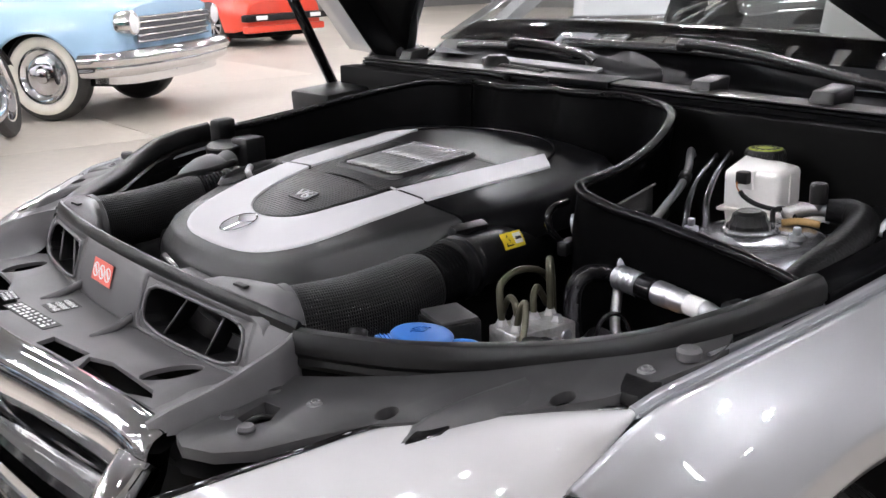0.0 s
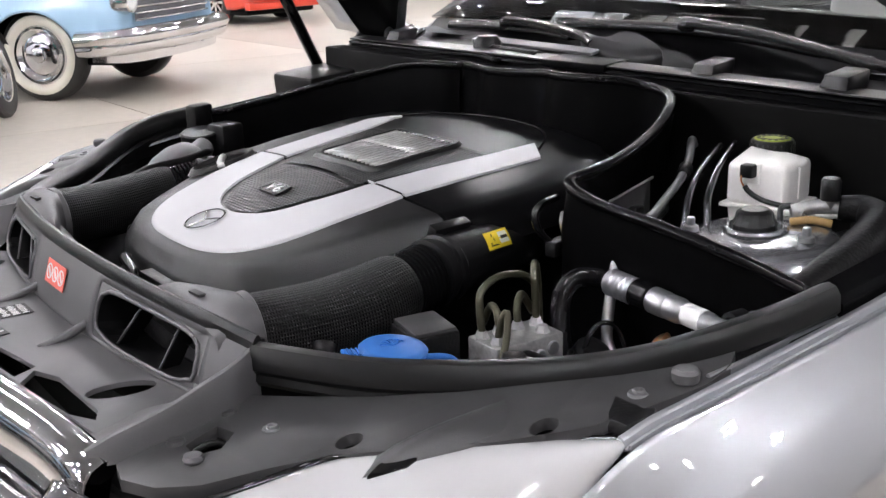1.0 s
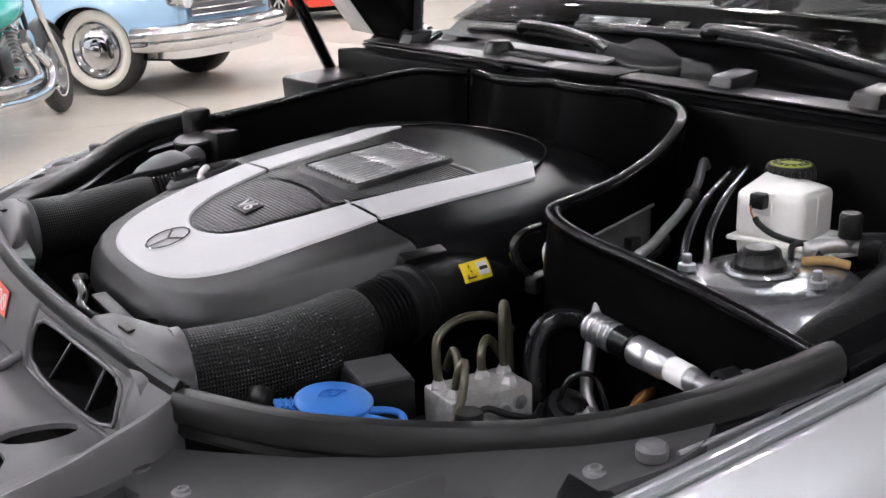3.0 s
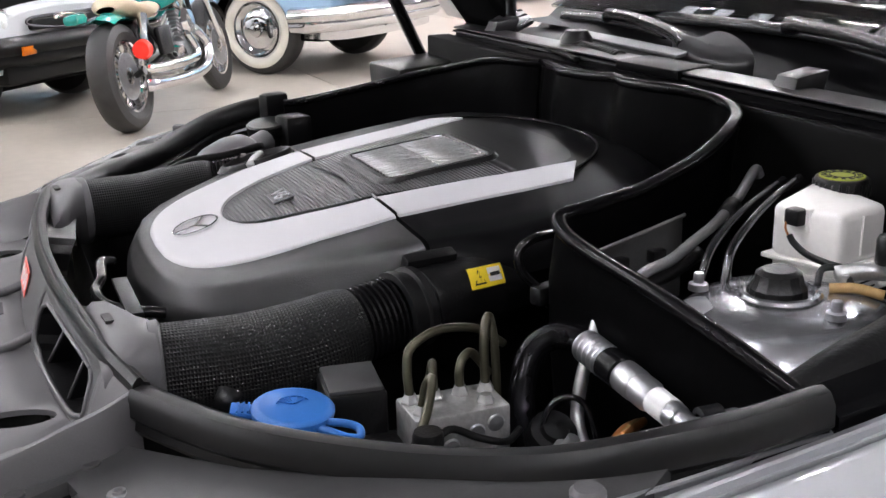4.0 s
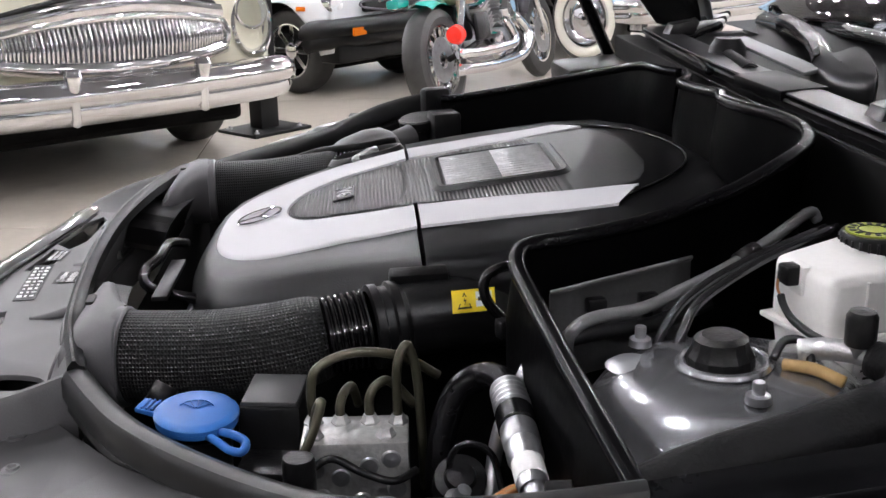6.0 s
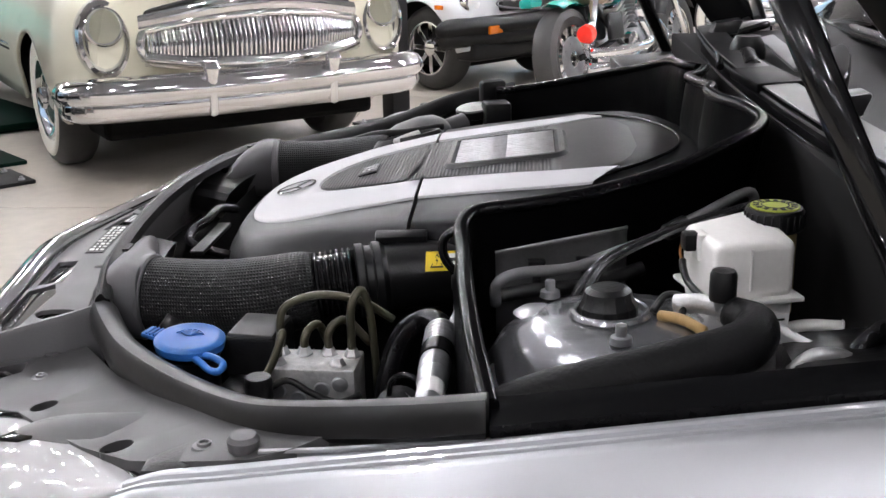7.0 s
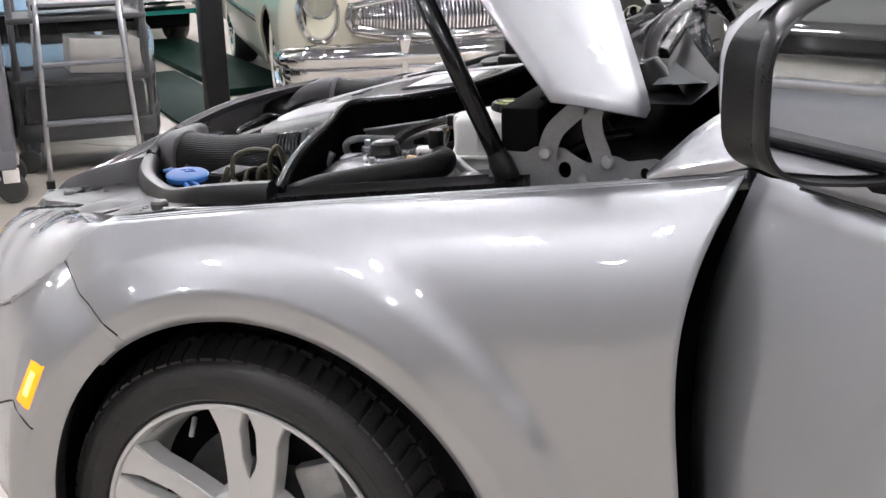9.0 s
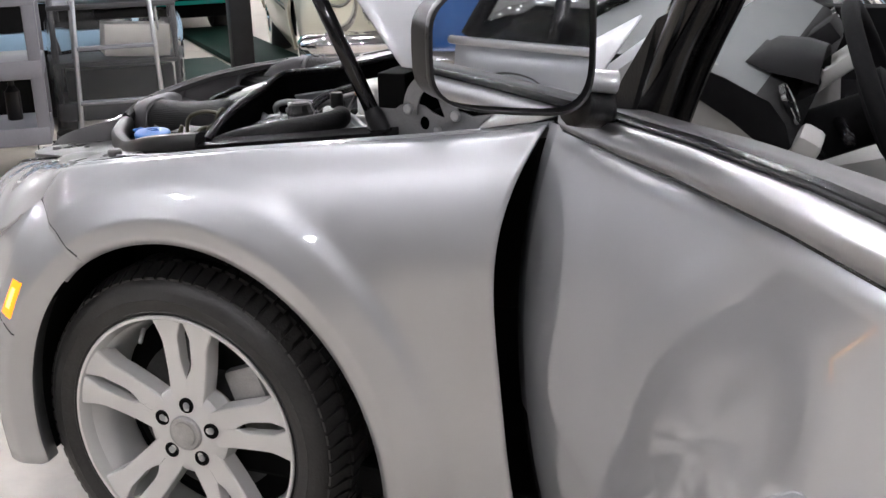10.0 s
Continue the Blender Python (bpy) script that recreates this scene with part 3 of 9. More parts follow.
def hood(parent):
    crown = [(0.0, 0.105), (0.3, 0.098), (0.5, 0.086), (0.62, 0.075), (0.70, 0.064), (0.745, 0.056), (0.78, 0.036), (0.82, 0.016), (0.845, 0.0)]
    tail = [(0.0, -0.22), (0.3, -0.19), (0.5, -0.12), (0.62, -0.02), (0.69, 0.055), (0.735, 0.092), (0.75, 0.080), (0.79, 0.045), (0.845, 0.0)]
    nose = [(0.0, -1.13), (0.3, -1.09), (0.5, -1.0), (0.7, -0.86), (0.845, -0.70)]
    ss = [-0.845, -0.825, -0.80, -0.78, -0.76, -0.745, -0.72, -0.70, -0.66, -0.62, -0.56, -0.5, -0.4, -0.3, -0.15, 0.0]
    ss = ss + [-q for q in reversed(ss[:-1])]
    for name, mat, drop, label in (("bonnet_skin", PAINT, 0.0, "silver painted outer skin"), ("bonnet_lining", PLASTIC_DARK, 0.020, "dark inner frame of the bonnet")):
        rows = []
        for k in range(25):
            v = k / 24
            row = []
            for q in ss:
                e = abs(q)
                a0, a1 = lerp_table(tail, e) - drop * 0.6, lerp_table(nose, e) + drop
                a = a0 + (a1 - a0) * v
                if drop:
                    e2 = min(e, 0.70)
                else:
                    e2 = e
                wide = 1 - 0.14 * v ** 1.5
                row.append(hood_point(a, (q if not drop else math.copysign(e2, q)) * wide, lerp_table(crown, e) * (1 - 0.15 * v) - drop - (0.025 * v * v)))
            rows.append(row)
        ob = grid_mesh("bonnet" if not drop else name, rows, mat, parent if not drop else BONNET[0], label)
        if not drop:
            BONNET.append(ob)
        solid(ob, 0.003, 0)
    for s in (1, -1):
        for q, w in ((0.55, 0.030), (0.30, 0.03)):
            pts = [hood_point(a, s * q * (1 - 0.1 * -a), lerp_table(crown, q) - 0.045) for a in (-0.25, -0.4, -0.6, -0.85)]
            tube("stiffener", pts, w * 0.6, PLASTIC_DARK, BONNET[0], sides=8, per=3)


BONNET = []
hood(CAR)


def hood_gear(parent):
    for s in (1, -1):
        ys = (lambda y: y) if s == 1 else mirrored
        foot, head = Vector((0.388, ys(-0.775), 0.895)), Vector((0.135, ys(-0.765), 1.415))
        mid = foot.lerp(head, 0.52)
        strut = tube("gas_strut", [foot, mid], 0.0125, GLOSS, parent, "black gas strut holding the bonnet", sides=12, per=0)
        tube("rod", [mid, head], 0.006, STEEL, strut, sides=8, per=0)
        turned("ball_socket", [(0.0, 0.03), (0.011, 0.03), (0.016, 0.012), (0.016, -0.012), (0.010, -0.022), (0.0, -0.024)], aligned(foot, head), PLASTIC_DARK, strut, seg=14)
        # hinge plate with its two swan-neck arms
        out = [(0.365, 0.86), (0.365, 0.918), (0.414, 0.917), (0.425, 0.924), (0.445, 0.928), (0.465, 0.924), (0.480, 0.914), (0.495, 0.907), (0.505, 0.909), (0.516, 0.918), (0.530, 0.917), (0.545, 0.911), (0.578, 0.916), (0.60, 0.908), (0.605, 0.86)]
        def hole(cx, cz, r):
            return [(cx + r * math.cos(2 * math.pi * k / 12), cz + r * 1.3 * math.sin(2 * math.pi * k / 12)) for k in range(12)]
        m = Matrix(((1, 0, 0, 0), (0, 0, 1, ys(-0.765)), (0, 1, 0, 0), (0, 0, 0, 1)))
        hinge = slab("bonnet_hinge", out, -0.0025, 0.0025, HINGE_STEEL, parent, "grey steel bonnet hinge", 0.001, [hole(0.465, 0.897, 0.0085), hole(0.566, 0.897, 0.006)], m)
        for pts, wide in (([(0.444, 0.912), (0.446, 0.930), (0.453, 0.948), (0.466, 0.962), (0.479, 0.974), (0.492, 0.990)], 0.024), ([(0.516, 0.905), (0.511, 0.922), (0.504, 0.940), (0.500, 0.958), (0.502, 0.974), (0.510, 0.992)], 0.024)):
            sweep_flat("hinge_arm", [(x, ys(-0.772 - 0.0), z) for x, z in pts], wide, 0.006, HINGE_STEEL, hinge)
        for bx, bz, br in ((0.442, 0.920, 0.009), (0.521, 0.912, 0.009), (0.491, 0.889, 0.007), (0.545, 0.886, 0.007)):
            turned("rivet", [(0.0, 0.006), (br * 0.7, 0.005), (br, 0.0), (0.0, -0.001)], pose(bx, ys(-0.776), bz, 90 if s == 1 else -90), STEEL, hinge, seg=12)


def sweep_flat(name, pts, wide, thick, mat, parent, label=""):
    """A flat strap whose broad side faces sideways, along a curve in the x-z plane."""
    path = spline(pts, 6)
    rows = []
    for i, p in enumerate(path):
        t = (path[min(i + 1, len(path) - 1)] - path[max(i - 1, 0)]).normalized()
        n = Vector((-t.z, 0, t.x)).normalized()
        rows.append([p + n * wide / 2 + Vector((0, thick / 2, 0)), p + n * wide / 2 - Vector((0, thick / 2, 0)), p - n * wide / 2 - Vector((0, thick / 2, 0)), p - n * wide / 2 + Vector((0, thick / 2, 0))])
    return grid_mesh(name, rows, mat, parent, label, wrap=True, angle=40)


hood_gear(CAR)


# ---- wheels ----
def road_wheel(parent, x, y, flip, name="road_wheel"):
    """A five twin-spoke alloy wheel with its tyre; the axle along y, the face outward."""
    m = pose(x, y, 0.315, 90 if not flip else -90, 0, 0)
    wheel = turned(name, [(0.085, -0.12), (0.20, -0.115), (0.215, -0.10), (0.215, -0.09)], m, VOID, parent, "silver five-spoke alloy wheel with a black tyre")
    # tyre
    prof = [(0.222, -0.012), (0.230, -0.002), (0.236, 0.004), (0.239, 0.0065), (0.241, 0.0055), (0.252, 0.010), (0.262, 0.0120), (0.264, 0.0135), (0.267, 0.0125), (0.276, 0.012), (0.287, 0.008), (0.297, -0.002), (0.304, -0.016), (0.3085, -0.04), (0.314, -0.08), (0.3145, -0.11), (0.314, -0.14), (0.3125, -0.18), (0.303, -0.214), (0.27, -0.23), (0.225, -0.21)]
    tyre = turned("tyre", prof, m, TYRE, wheel, "black road tyre", seg=96)
    verts, faces = [], []
    for k in range(72):
        for r0, r1, h0, h1, sk in ((0.3125, 0.3175, -0.002, -0.046, 0.012), (0.3145, 0.3185, -0.053, -0.10, 0.0), (0.3145, 0.3185, -0.108, -0.155, 0.0), (0.3135, 0.3175, -0.162, -0.20, 0.012)):
            a0, a1 = 2 * math.pi * (k + 0.08) / 72, 2 * math.pi * (k + 0.80) / 72
            base = len(verts)
            for r in (r0 - 0.004, r1):
                for a, h in ((a0, h0), (a1, h0), (a1 + 0.02, h1), (a0 + 0.02, h1)):
                    rr = r - (0.0165 if (h == h0 and h0 == -0.002) or (h == h1 and h1 == -0.20) else 0.0)
                    verts.append(m @ Vector((rr * math.cos(a), rr * math.sin(a), h)))
            b = base
            faces += [(b + 4, b + 5, b + 6, b + 7), (b, b + 1, b + 5, b + 4), (b + 1, b + 2, b + 6, b + 5), (b + 2, b + 3, b + 7, b + 6), (b + 3, b, b + 4, b + 7)]
    tagged(link_mesh("tread", verts, faces, TYRE, wheel, "", False), kind="stuff")
    rim = turned("rim", [(0.205, -0.20), (0.205, -0.06), (0.212, -0.03), (0.222, -0.012), (0.231, 0.0), (0.234, 0.006), (0.232, 0.009), (0.227, 0.0085), (0.224, 0.003), (0.221, -0.012), (0.208, -0.05)], m, RIM_PAINT, wheel, "silver rim", seg=72)
    # twin spokes
    for k in range(5):
        base = math.pi / 2 - 0.10 + 2 * math.pi * k / 5
        along, across = Vector((math.cos(base), math.sin(base))), Vector((-math.sin(base), math.cos(base)))
        for sgn in (-1, 1):
            rows = []
            for n in range(13):
                u = n / 12
                r = 0.028 + (0.224 - 0.028) * u
                wide = min(0.033 + 0.020 * u + 0.016 * max(0, u - 0.78) * 4.5, 0.9 * r + 0.006)
                slot = (0.0085 * min(1, max(0, (r - 0.112) / 0.03)) ** 0.6 + 0.003 * u) * min(1, max(0.02, (0.214 - r) / 0.012)) if r > 0.112 else 0.0002
                fall = 0.022 if r > 0.115 else 0.0
                h = -0.010 - 0.008 * math.sin(math.pi * u) + 0.014 * u
                row = []
                for c, hh in ((0.0, -fall), (0.02, -fall * 0.1), (0.06, 0.0), (0.5, 0.001), (0.92, 0.0), (0.975, -0.003), (1.0, -0.036)):
                    q = (along * r + across * sgn * (slot + (wide - slot) * c))
                    row.append(m @ Vector((q.x, q.y, h + hh)))
                rows.append(row)
            grid_mesh("spoke", rows, RIM_PAINT, wheel, angle=28)
    turned("hub", [(0.088, -0.05), (0.084, -0.018), (0.076, -0.0125), (0.050, -0.0095), (0.033, -0.009), (0.031, -0.012)], m, RIM_PAINT, wheel, "silver hub", seg=40)
    turned("centre_cap", [(0.034, -0.012), (0.0335, -0.004), (0.031, -0.001), (0.028, -0.0025), (0.024, -0.002), (0.023, 0.0), (0.0, 0.0012)], m, ALLOY, wheel, "grey centre cap with a raised ring", seg=40)
    for k in range(5):
        a = math.pi / 2 - 0.10 + 2 * math.pi * k / 5
        c = m @ Matrix.Translation((0.055 * math.cos(a), 0.055 * math.sin(a), -0.0075))
        turned("bolt_hole", [(0.0150, -0.01), (0.0148, -0.0006), (0.0140, -0.0002), (0.0120, -0.0018), (0.0, -0.0025)], c, VOID, wheel, seg=16)
        turned("wheel_bolt", [(0.0, 0.001), (0.004, 0.001), (0.0065, -0.0005), (0.007, -0.01)], c, STEEL, wheel, seg=12)
    turned("brake_disc", [(0.06, -0.085), (0.155, -0.085), (0.155, -0.11), (0.06, -0.11)], m, BRAKE_IRON, wheel, "grey steel brake disc", seg=48, closed=True)
    cal = bmesh.new()
    box(cal, m @ pose(0.115, 0.05, -0.085, 0, 0, 20), (0.075, 0.15, 0.06), 0.012)
    part("brake_caliper", cal, ALLOY, wheel, "grey brake caliper", True, 40)
    vv = m @ Vector((-0.085, 0.185, -0.03))
    tube("valve", [vv, m @ Vector((-0.078, 0.168, -0.006))], 0.004, STEEL, wheel, sides=8, per=0)
    return wheel


road_wheel(CAR, 0.0, -0.845, False)
road_wheel(CAR, 0.0, mirrored(-0.845), True)
road_wheel(CAR, 2.76, -0.845, False)
road_wheel(CAR, 2.76, mirrored(-0.845), True)

# wheel house behind the front wheel, the arch's shade painted into its black
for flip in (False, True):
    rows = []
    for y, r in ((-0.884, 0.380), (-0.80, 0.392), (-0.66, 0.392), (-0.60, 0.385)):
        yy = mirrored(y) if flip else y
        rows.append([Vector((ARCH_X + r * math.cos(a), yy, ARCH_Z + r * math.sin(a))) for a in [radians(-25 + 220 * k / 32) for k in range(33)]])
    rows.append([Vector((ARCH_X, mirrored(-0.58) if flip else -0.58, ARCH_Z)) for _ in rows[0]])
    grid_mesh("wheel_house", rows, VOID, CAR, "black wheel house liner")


# ---- cabin and rear of the body ----
def cabin(parent):
    # side panels behind the front wing: sill, rear door, rear quarter, as one sheet on each side
    for flip in (False, True):
        rows = []
        for z, off in ((0.20, 0.06), (0.27, 0.015), (0.35, 0.0), (0.52, -0.01), (0.70, 0.0), (0.80, 0.02), (0.88, 0.045), (0.93, 0.075)):
            row = []
            for k in range(26):
                x = 2.47 + (4.0 - 2.47) * k / 25 if not flip else 0.70 + (4.0 - 0.70) * k / 25
                tail = max(0, (x - 3.2) / 0.8)
                y = -0.925 + off + 0.16 * tail ** 2
                zz = z
                d = math.hypot(x - 2.76, z - ARCH_Z)
                if d < 0.36:
                    zz = ARCH_Z + math.sqrt(max(0.36 ** 2 - (x - 2.76) ** 2, 0))
                row.append(Vector((x, mirrored(y) if flip else y, zz)))
            rows.append(row)
        solid(grid_mesh("body_side", rows, PAINT, parent, "silver painted body side"), 0.004, 0)
        ys = mirrored if flip else (lambda y: y)
        if flip:
            tube("rear_handle", [(2.16, ys(-0.900), 0.830), (2.18, ys(-0.940), 0.835), (2.26, ys(-0.950), 0.838), (2.34, ys(-0.945), 0.840), (2.37, ys(-0.905), 0.842)], 0.013, CHROME, parent, "chrome rear door handle", sides=12, per=6)
        tube("rear_belt_moulding", ([(1.46, ys(-0.852), 0.934), (2.2, ys(-0.855), 0.945)] if flip else [(2.48, -0.853, 0.947)]) + [(2.7, ys(-0.85), 0.95), (3.0, ys(-0.83), 0.955)], 0.010, CHROME, parent, "bright belt moulding", sides=8, per=4)
        solid(grid_mesh("rear_window", [[Vector((x, ys(-0.845 + 0.45 * (z - 0.94)), z)) for x in ((1.52, 1.9, 2.3, 2.7, 2.95 - (z - 0.94) * 0.8) if flip else (2.48, 2.6, 2.75, 2.95 - (z - 0.94) * 0.8))] for z in (0.945, 1.1, 1.25, 1.37)], GLASS, parent, "clear rear side window"), 0.006, 0).visible_shadow = False
        tube("rear_door_gap", [(2.62, ys(-0.928), 0.62), (2.68, ys(-0.918), 0.75), (2.74, ys(-0.88), 0.92)], 0.003, INK, parent, sides=6, per=4)
        sill = [(0.66, ys(-0.895), 0.27), (1.2, ys(-0.90), 0.26), (1.80, ys(-0.905), 0.26), (2.45, ys(-0.905), 0.26)]
        sweep("door_sill", sill, [(0.05, 0.05), (-0.03, 0.055), (-0.05, 0.02), (-0.04, -0.06), (0.05, -0.06)] if not flip else [(-0.05, 0.05), (0.03, 0.055), (0.05, 0.02), (0.04, -0.06), (-0.05, -0.06)], PAINT, parent, "silver door sill", per=4)
    # roof and windscreen pillars
    rows = []
    for k in range(11):
        x = 1.42 + 1.5 * k / 10
        rows.append([Vector((x, YC + 0.60 * math.sin(radians(a)) / math.sin(radians(60)), 1.445 - 0.16 * (1 - math.cos(radians(a))) * 1.2 - 0.10 * ((x - 2.1) / 0.8) ** 2 * 0.6)) for a in range(-60, 61, 12)])
    solid(grid_mesh("roof", rows, PAINT, parent, "silver roof"), 0.02, 0)
    for flip in (False, True):
        ys = mirrored if flip else (lambda y: y)
        sweep("windscreen_pillar", [(0.72, ys(-0.765), 0.94), (0.95, ys(-0.72), 1.11), (1.2, ys(-0.66), 1.28), (1.45, ys(-0.60), 1.40)], [(-0.03, -0.02), (-0.03, 0.015), (0.0, 0.03), (0.03, 0.015), (0.03, -0.02)], PAINT, parent, "silver windscreen pillar", per=5)
        sweep("centre_pillar", [(1.46, ys(-0.80), 0.30), (1.48, ys(-0.79), 0.90), (1.58, ys(-0.64), 1.36)], [(-0.05, 0), (-0.05, 0.02), (0.05, 0.02), (0.05, 0)], GLOSS, parent, "black centre pillar", per=5)
    # rear deck
    rows = []
    for k in range(9):
        x = 2.92 + 1.1 * k / 8
        z = 1.34 - 0.42 * min(1, (x - 2.92) / 0.6) ** 0.8
        rows.append([Vector((x, YC + s, z - 0.06 * s * s)) for s in (-0.78, -0.6, -0.3, 0, 0.3, 0.6, 0.78)])
    solid(grid_mesh("rear_deck", rows, PAINT, parent, "silver rear deck"), 0.01, 0)
    tail = [[Vector((4.02, YC + s, z)) for s in (-0.75, -0.3, 0.3, 0.75)] for z in (0.93, 0.7, 0.4, 0.25)]
    solid(grid_mesh("tail_panel", tail, PAINT, parent, "silver tail panel"), 0.02, 0)
    pan = bmesh.new()
    box(pan, pose(2.0, YC, 0.24), (3.9, 1.5, 0.06), 0.01)
    part("floor_pan", pan, VOID, parent)


cabin(CAR)


# ---- engine bay ----
def bay_tub(parent):
    tub = [[(-0.37, -0.42), (-0.30, -0.57), (-0.16, -0.705), (0.0, -0.772), (0.36, -0.775), (0.36, 0.743), (0.0, 0.740), (-0.16, 0.673), (-0.30, 0.538), (-0.37, 0.388)]]
    lo = [Vector((x, y, 0.42)) for x, y in tub[0]]
    hi = [Vector((x * 1.0, y, 0.775 + 0.09 * max(0, x + 0.1))) for x, y in tub[0]]
    verts = lo + hi
    n = len(lo)
    faces = [tuple(range(n))] + [(k, (k + 1) % n, n + (k + 1) % n, n + k) for k in range(n)]
    # tub and firewall carry the bay's deep shade in their colour
    link_mesh("engine_bay_tub", verts, faces, VOID, parent, "walls and floor of the engine bay, their shade painted near-black", False)
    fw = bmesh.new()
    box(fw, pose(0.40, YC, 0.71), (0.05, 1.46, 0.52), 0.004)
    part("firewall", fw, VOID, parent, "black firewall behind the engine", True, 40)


bay_tub(CAR)

SEAL_SIDE = [(-0.378, -0.434, 0.801), (-0.347, -0.491, 0.801), (-0.312, -0.546, 0.801), (-0.263, -0.603, 0.803), (-0.197, -0.668, 0.808), (-0.134, -0.729, 0.822), (-0.070, -0.771, 0.840), (0.0, -0.793, 0.853), (0.062, -0.797, 0.860)]
SEAL_PROFILE = [(-0.016, -0.068), (-0.018, -0.035), (-0.013, -0.030), (-0.018, -0.024), (-0.018, -0.006), (-0.012, 0.004), (-0.003, 0.008), (0.006, 0.006), (0.012, -0.002), (0.013, -0.018), (0.008, -0.024), (0.010, -0.031), (0.006, -0.037), (-0.002, -0.041), (-0.002, -0.068)]
SEAL_REAR = [(0.064, -0.790, 0.848), (0.16, -0.787, 0.858), (0.30, -0.785, 0.874), (0.42, -0.785, 0.888)]


def seals(parent):
    for flip in (False, True):
        def f(path):
            return [(x, mirrored(y), z) for x, y, z in path] if flip else path
        prof = SEAL_PROFILE if not flip else [(-s, u) for s, u in SEAL_PROFILE]
        sweep("side_seal", f(SEAL_SIDE), prof, SEAL_RUBBER, parent, "black rubber bonnet seal with a groove", per=7)
        prof2 = [(-0.03, -0.03), (-0.032, -0.004), (-0.022, 0.004), (-0.012, -0.002), (0.0, -0.006), (0.012, 0.003), (0.02, 0.0), (0.022, -0.03)]
        sweep("rear_seal", f(SEAL_REAR), prof2 if not flip else [(-s, u) for s, u in prof2], RUBBER, parent, "flat black rubber seal along the wing", per=6)
    return


seals(CAR)

FRONT_TOP = [(-0.377, -0.437, 0.806), (-0.398, -0.36, 0.817), (-0.412, -0.27, 0.822), (-0.424, -0.15, 0.826), (-0.429, YC, 0.828)]
FRONT_TOP = FRONT_TOP + [(x, mirrored(y), z) for x, y, z in reversed(FRONT_TOP[:-1])]


def front_wall(parent):
    top = spline(FRONT_TOP, 10)
    rows = []
    hs = [0.0, 0.06, 0.16, 0.28, 0.42, 0.56, 0.70, 0.82, 0.92, 1.0]
    for h in hs:
        rows.append([Vector((p.x - 0.028 * h - 0.005 * math.sin(math.pi * h), p.y * (1 + 0.02 * h), p.z - (p.z - 0.742) * h)) for p in top])
    m = len(top)
    verts = [p for r in rows for p in r]
    faces = []
    holes = {}
    for i in range(len(rows) - 1):
        for k in range(m - 1):
            y = (rows[i][k].y + rows[i][k + 1].y) / 2 - YC
            if 2 <= i <= 7 and 0.118 < abs(y) < 0.362:
                continue
            faces.append((i * m + k, i * m + k + 1, (i + 1) * m + k + 1, (i + 1) * m + k))
    wall = link_mesh("front_bulkhead", verts, faces, PLASTIC, parent, "grey plastic front bulkhead with two air intakes")
    wall.data.set_sharp_from_angle(angle=radians(50))
    solid(wall, 0.003, 0)
    # recessed air intakes with their fins
    for s in (1, -1):
        ks = [k for k in range(m - 1) if 0.118 < abs((rows[4][k].y + rows[4][k + 1].y) / 2 - YC) < 0.362 and (rows[4][k].y < YC) == (s == 1)]
        a, b = min(ks), max(ks) + 1
        loop = [rows[2][k] for k in range(a, b + 1)] + [rows[i][b] for i in range(3, 9)] + [rows[8][k] for k in range(b - 1, a - 1, -1)] + [rows[i][a] for i in range(7, 2, -1)]
        flat = [(2 * (k - a) / (b - a) - 1, -1.0) for k in range(a, b + 1)] + [(1.0, (i - 2) / 3 - 1) for i in range(3, 9)] + [(2 * (k - a) / (b - a) - 1, 1.0) for k in range(b - 1, a - 1, -1)] + [(-1.0, (i - 2) / 3 - 1) for i in range(7, 2, -1)]
        mid, right, down = sum(loop, Vector()) / len(loop), (rows[5][b] - rows[5][a]) / 2, (rows[8][(a + b) // 2] - rows[2][(a + b) // 2]) / 2
        n = len(loop)
        outer_loop = loop
        loop = []
        for p, (u, v) in zip(outer_loop, flat):
            k4 = 0.93 / (abs(u) ** 4 + abs(v) ** 4) ** 0.25
            loop.append(p + right * (u * k4 - u) + down * (v * k4 - v) + Vector((-0.002, 0, 0)))
        rim_face = link_mesh("intake_rim", outer_loop + loop, [(k, (k + 1) % n, n + (k + 1) % n, n + k) for k in range(n)], PLASTIC, wall, "rounded rim of the intake")
        deep = [p + Vector((0.055, 0, -0.012)) for p in loop]
        duct = link_mesh("intake_duct", loop + deep, [(k, (k + 1) % n, n + (k + 1) % n, n + k) for k in range(n)] + [tuple(range(n, 2 * n))], PLASTIC_DARK, wall, "dark air intake duct", False)
        for q, q2 in (((0.65, 0.82), (0.29, 0.42)) if s == 1 else ((0.35, 0.18), (0.71, 0.58))):
            hi, lo = rows[2][a + round((b - a) * q)], rows[8][a + round((b - a) * q2)]
            fin = [hi + Vector((0.008, 0, 0)), lo + Vector((0.008, 0, 0)), lo + Vector((0.030, 0, 0)), hi + Vector((0.030, 0, 0))]
            solid(link_mesh("fin", fin, [(0, 1, 2, 3)], PLASTIC_DARK, wall, "", False), 0.0035, 0)
            tube("fin_edge", [hi + Vector((0.007, 0, 0)), lo + Vector((0.007, 0, 0))], 0.0018, PLASTIC, wall, sides=6, per=0)
        tube("intake_bead", loop + loop[:1], 0.0028, PLASTIC, wall, sides=6, per=0)
    sweep("front_seal", [(x + 0.002, y, z + 0.004) for x, y, z in FRONT_TOP], [(-0.007, -0.012), (-0.007, 0.0), (-0.002, 0.006), (0.001, 0.006), (0.004, 0.001), (0.009, -0.001), (0.010, -0.012)], PLASTIC_DARK, parent, "black rubber lip on the front bulkhead", per=10)
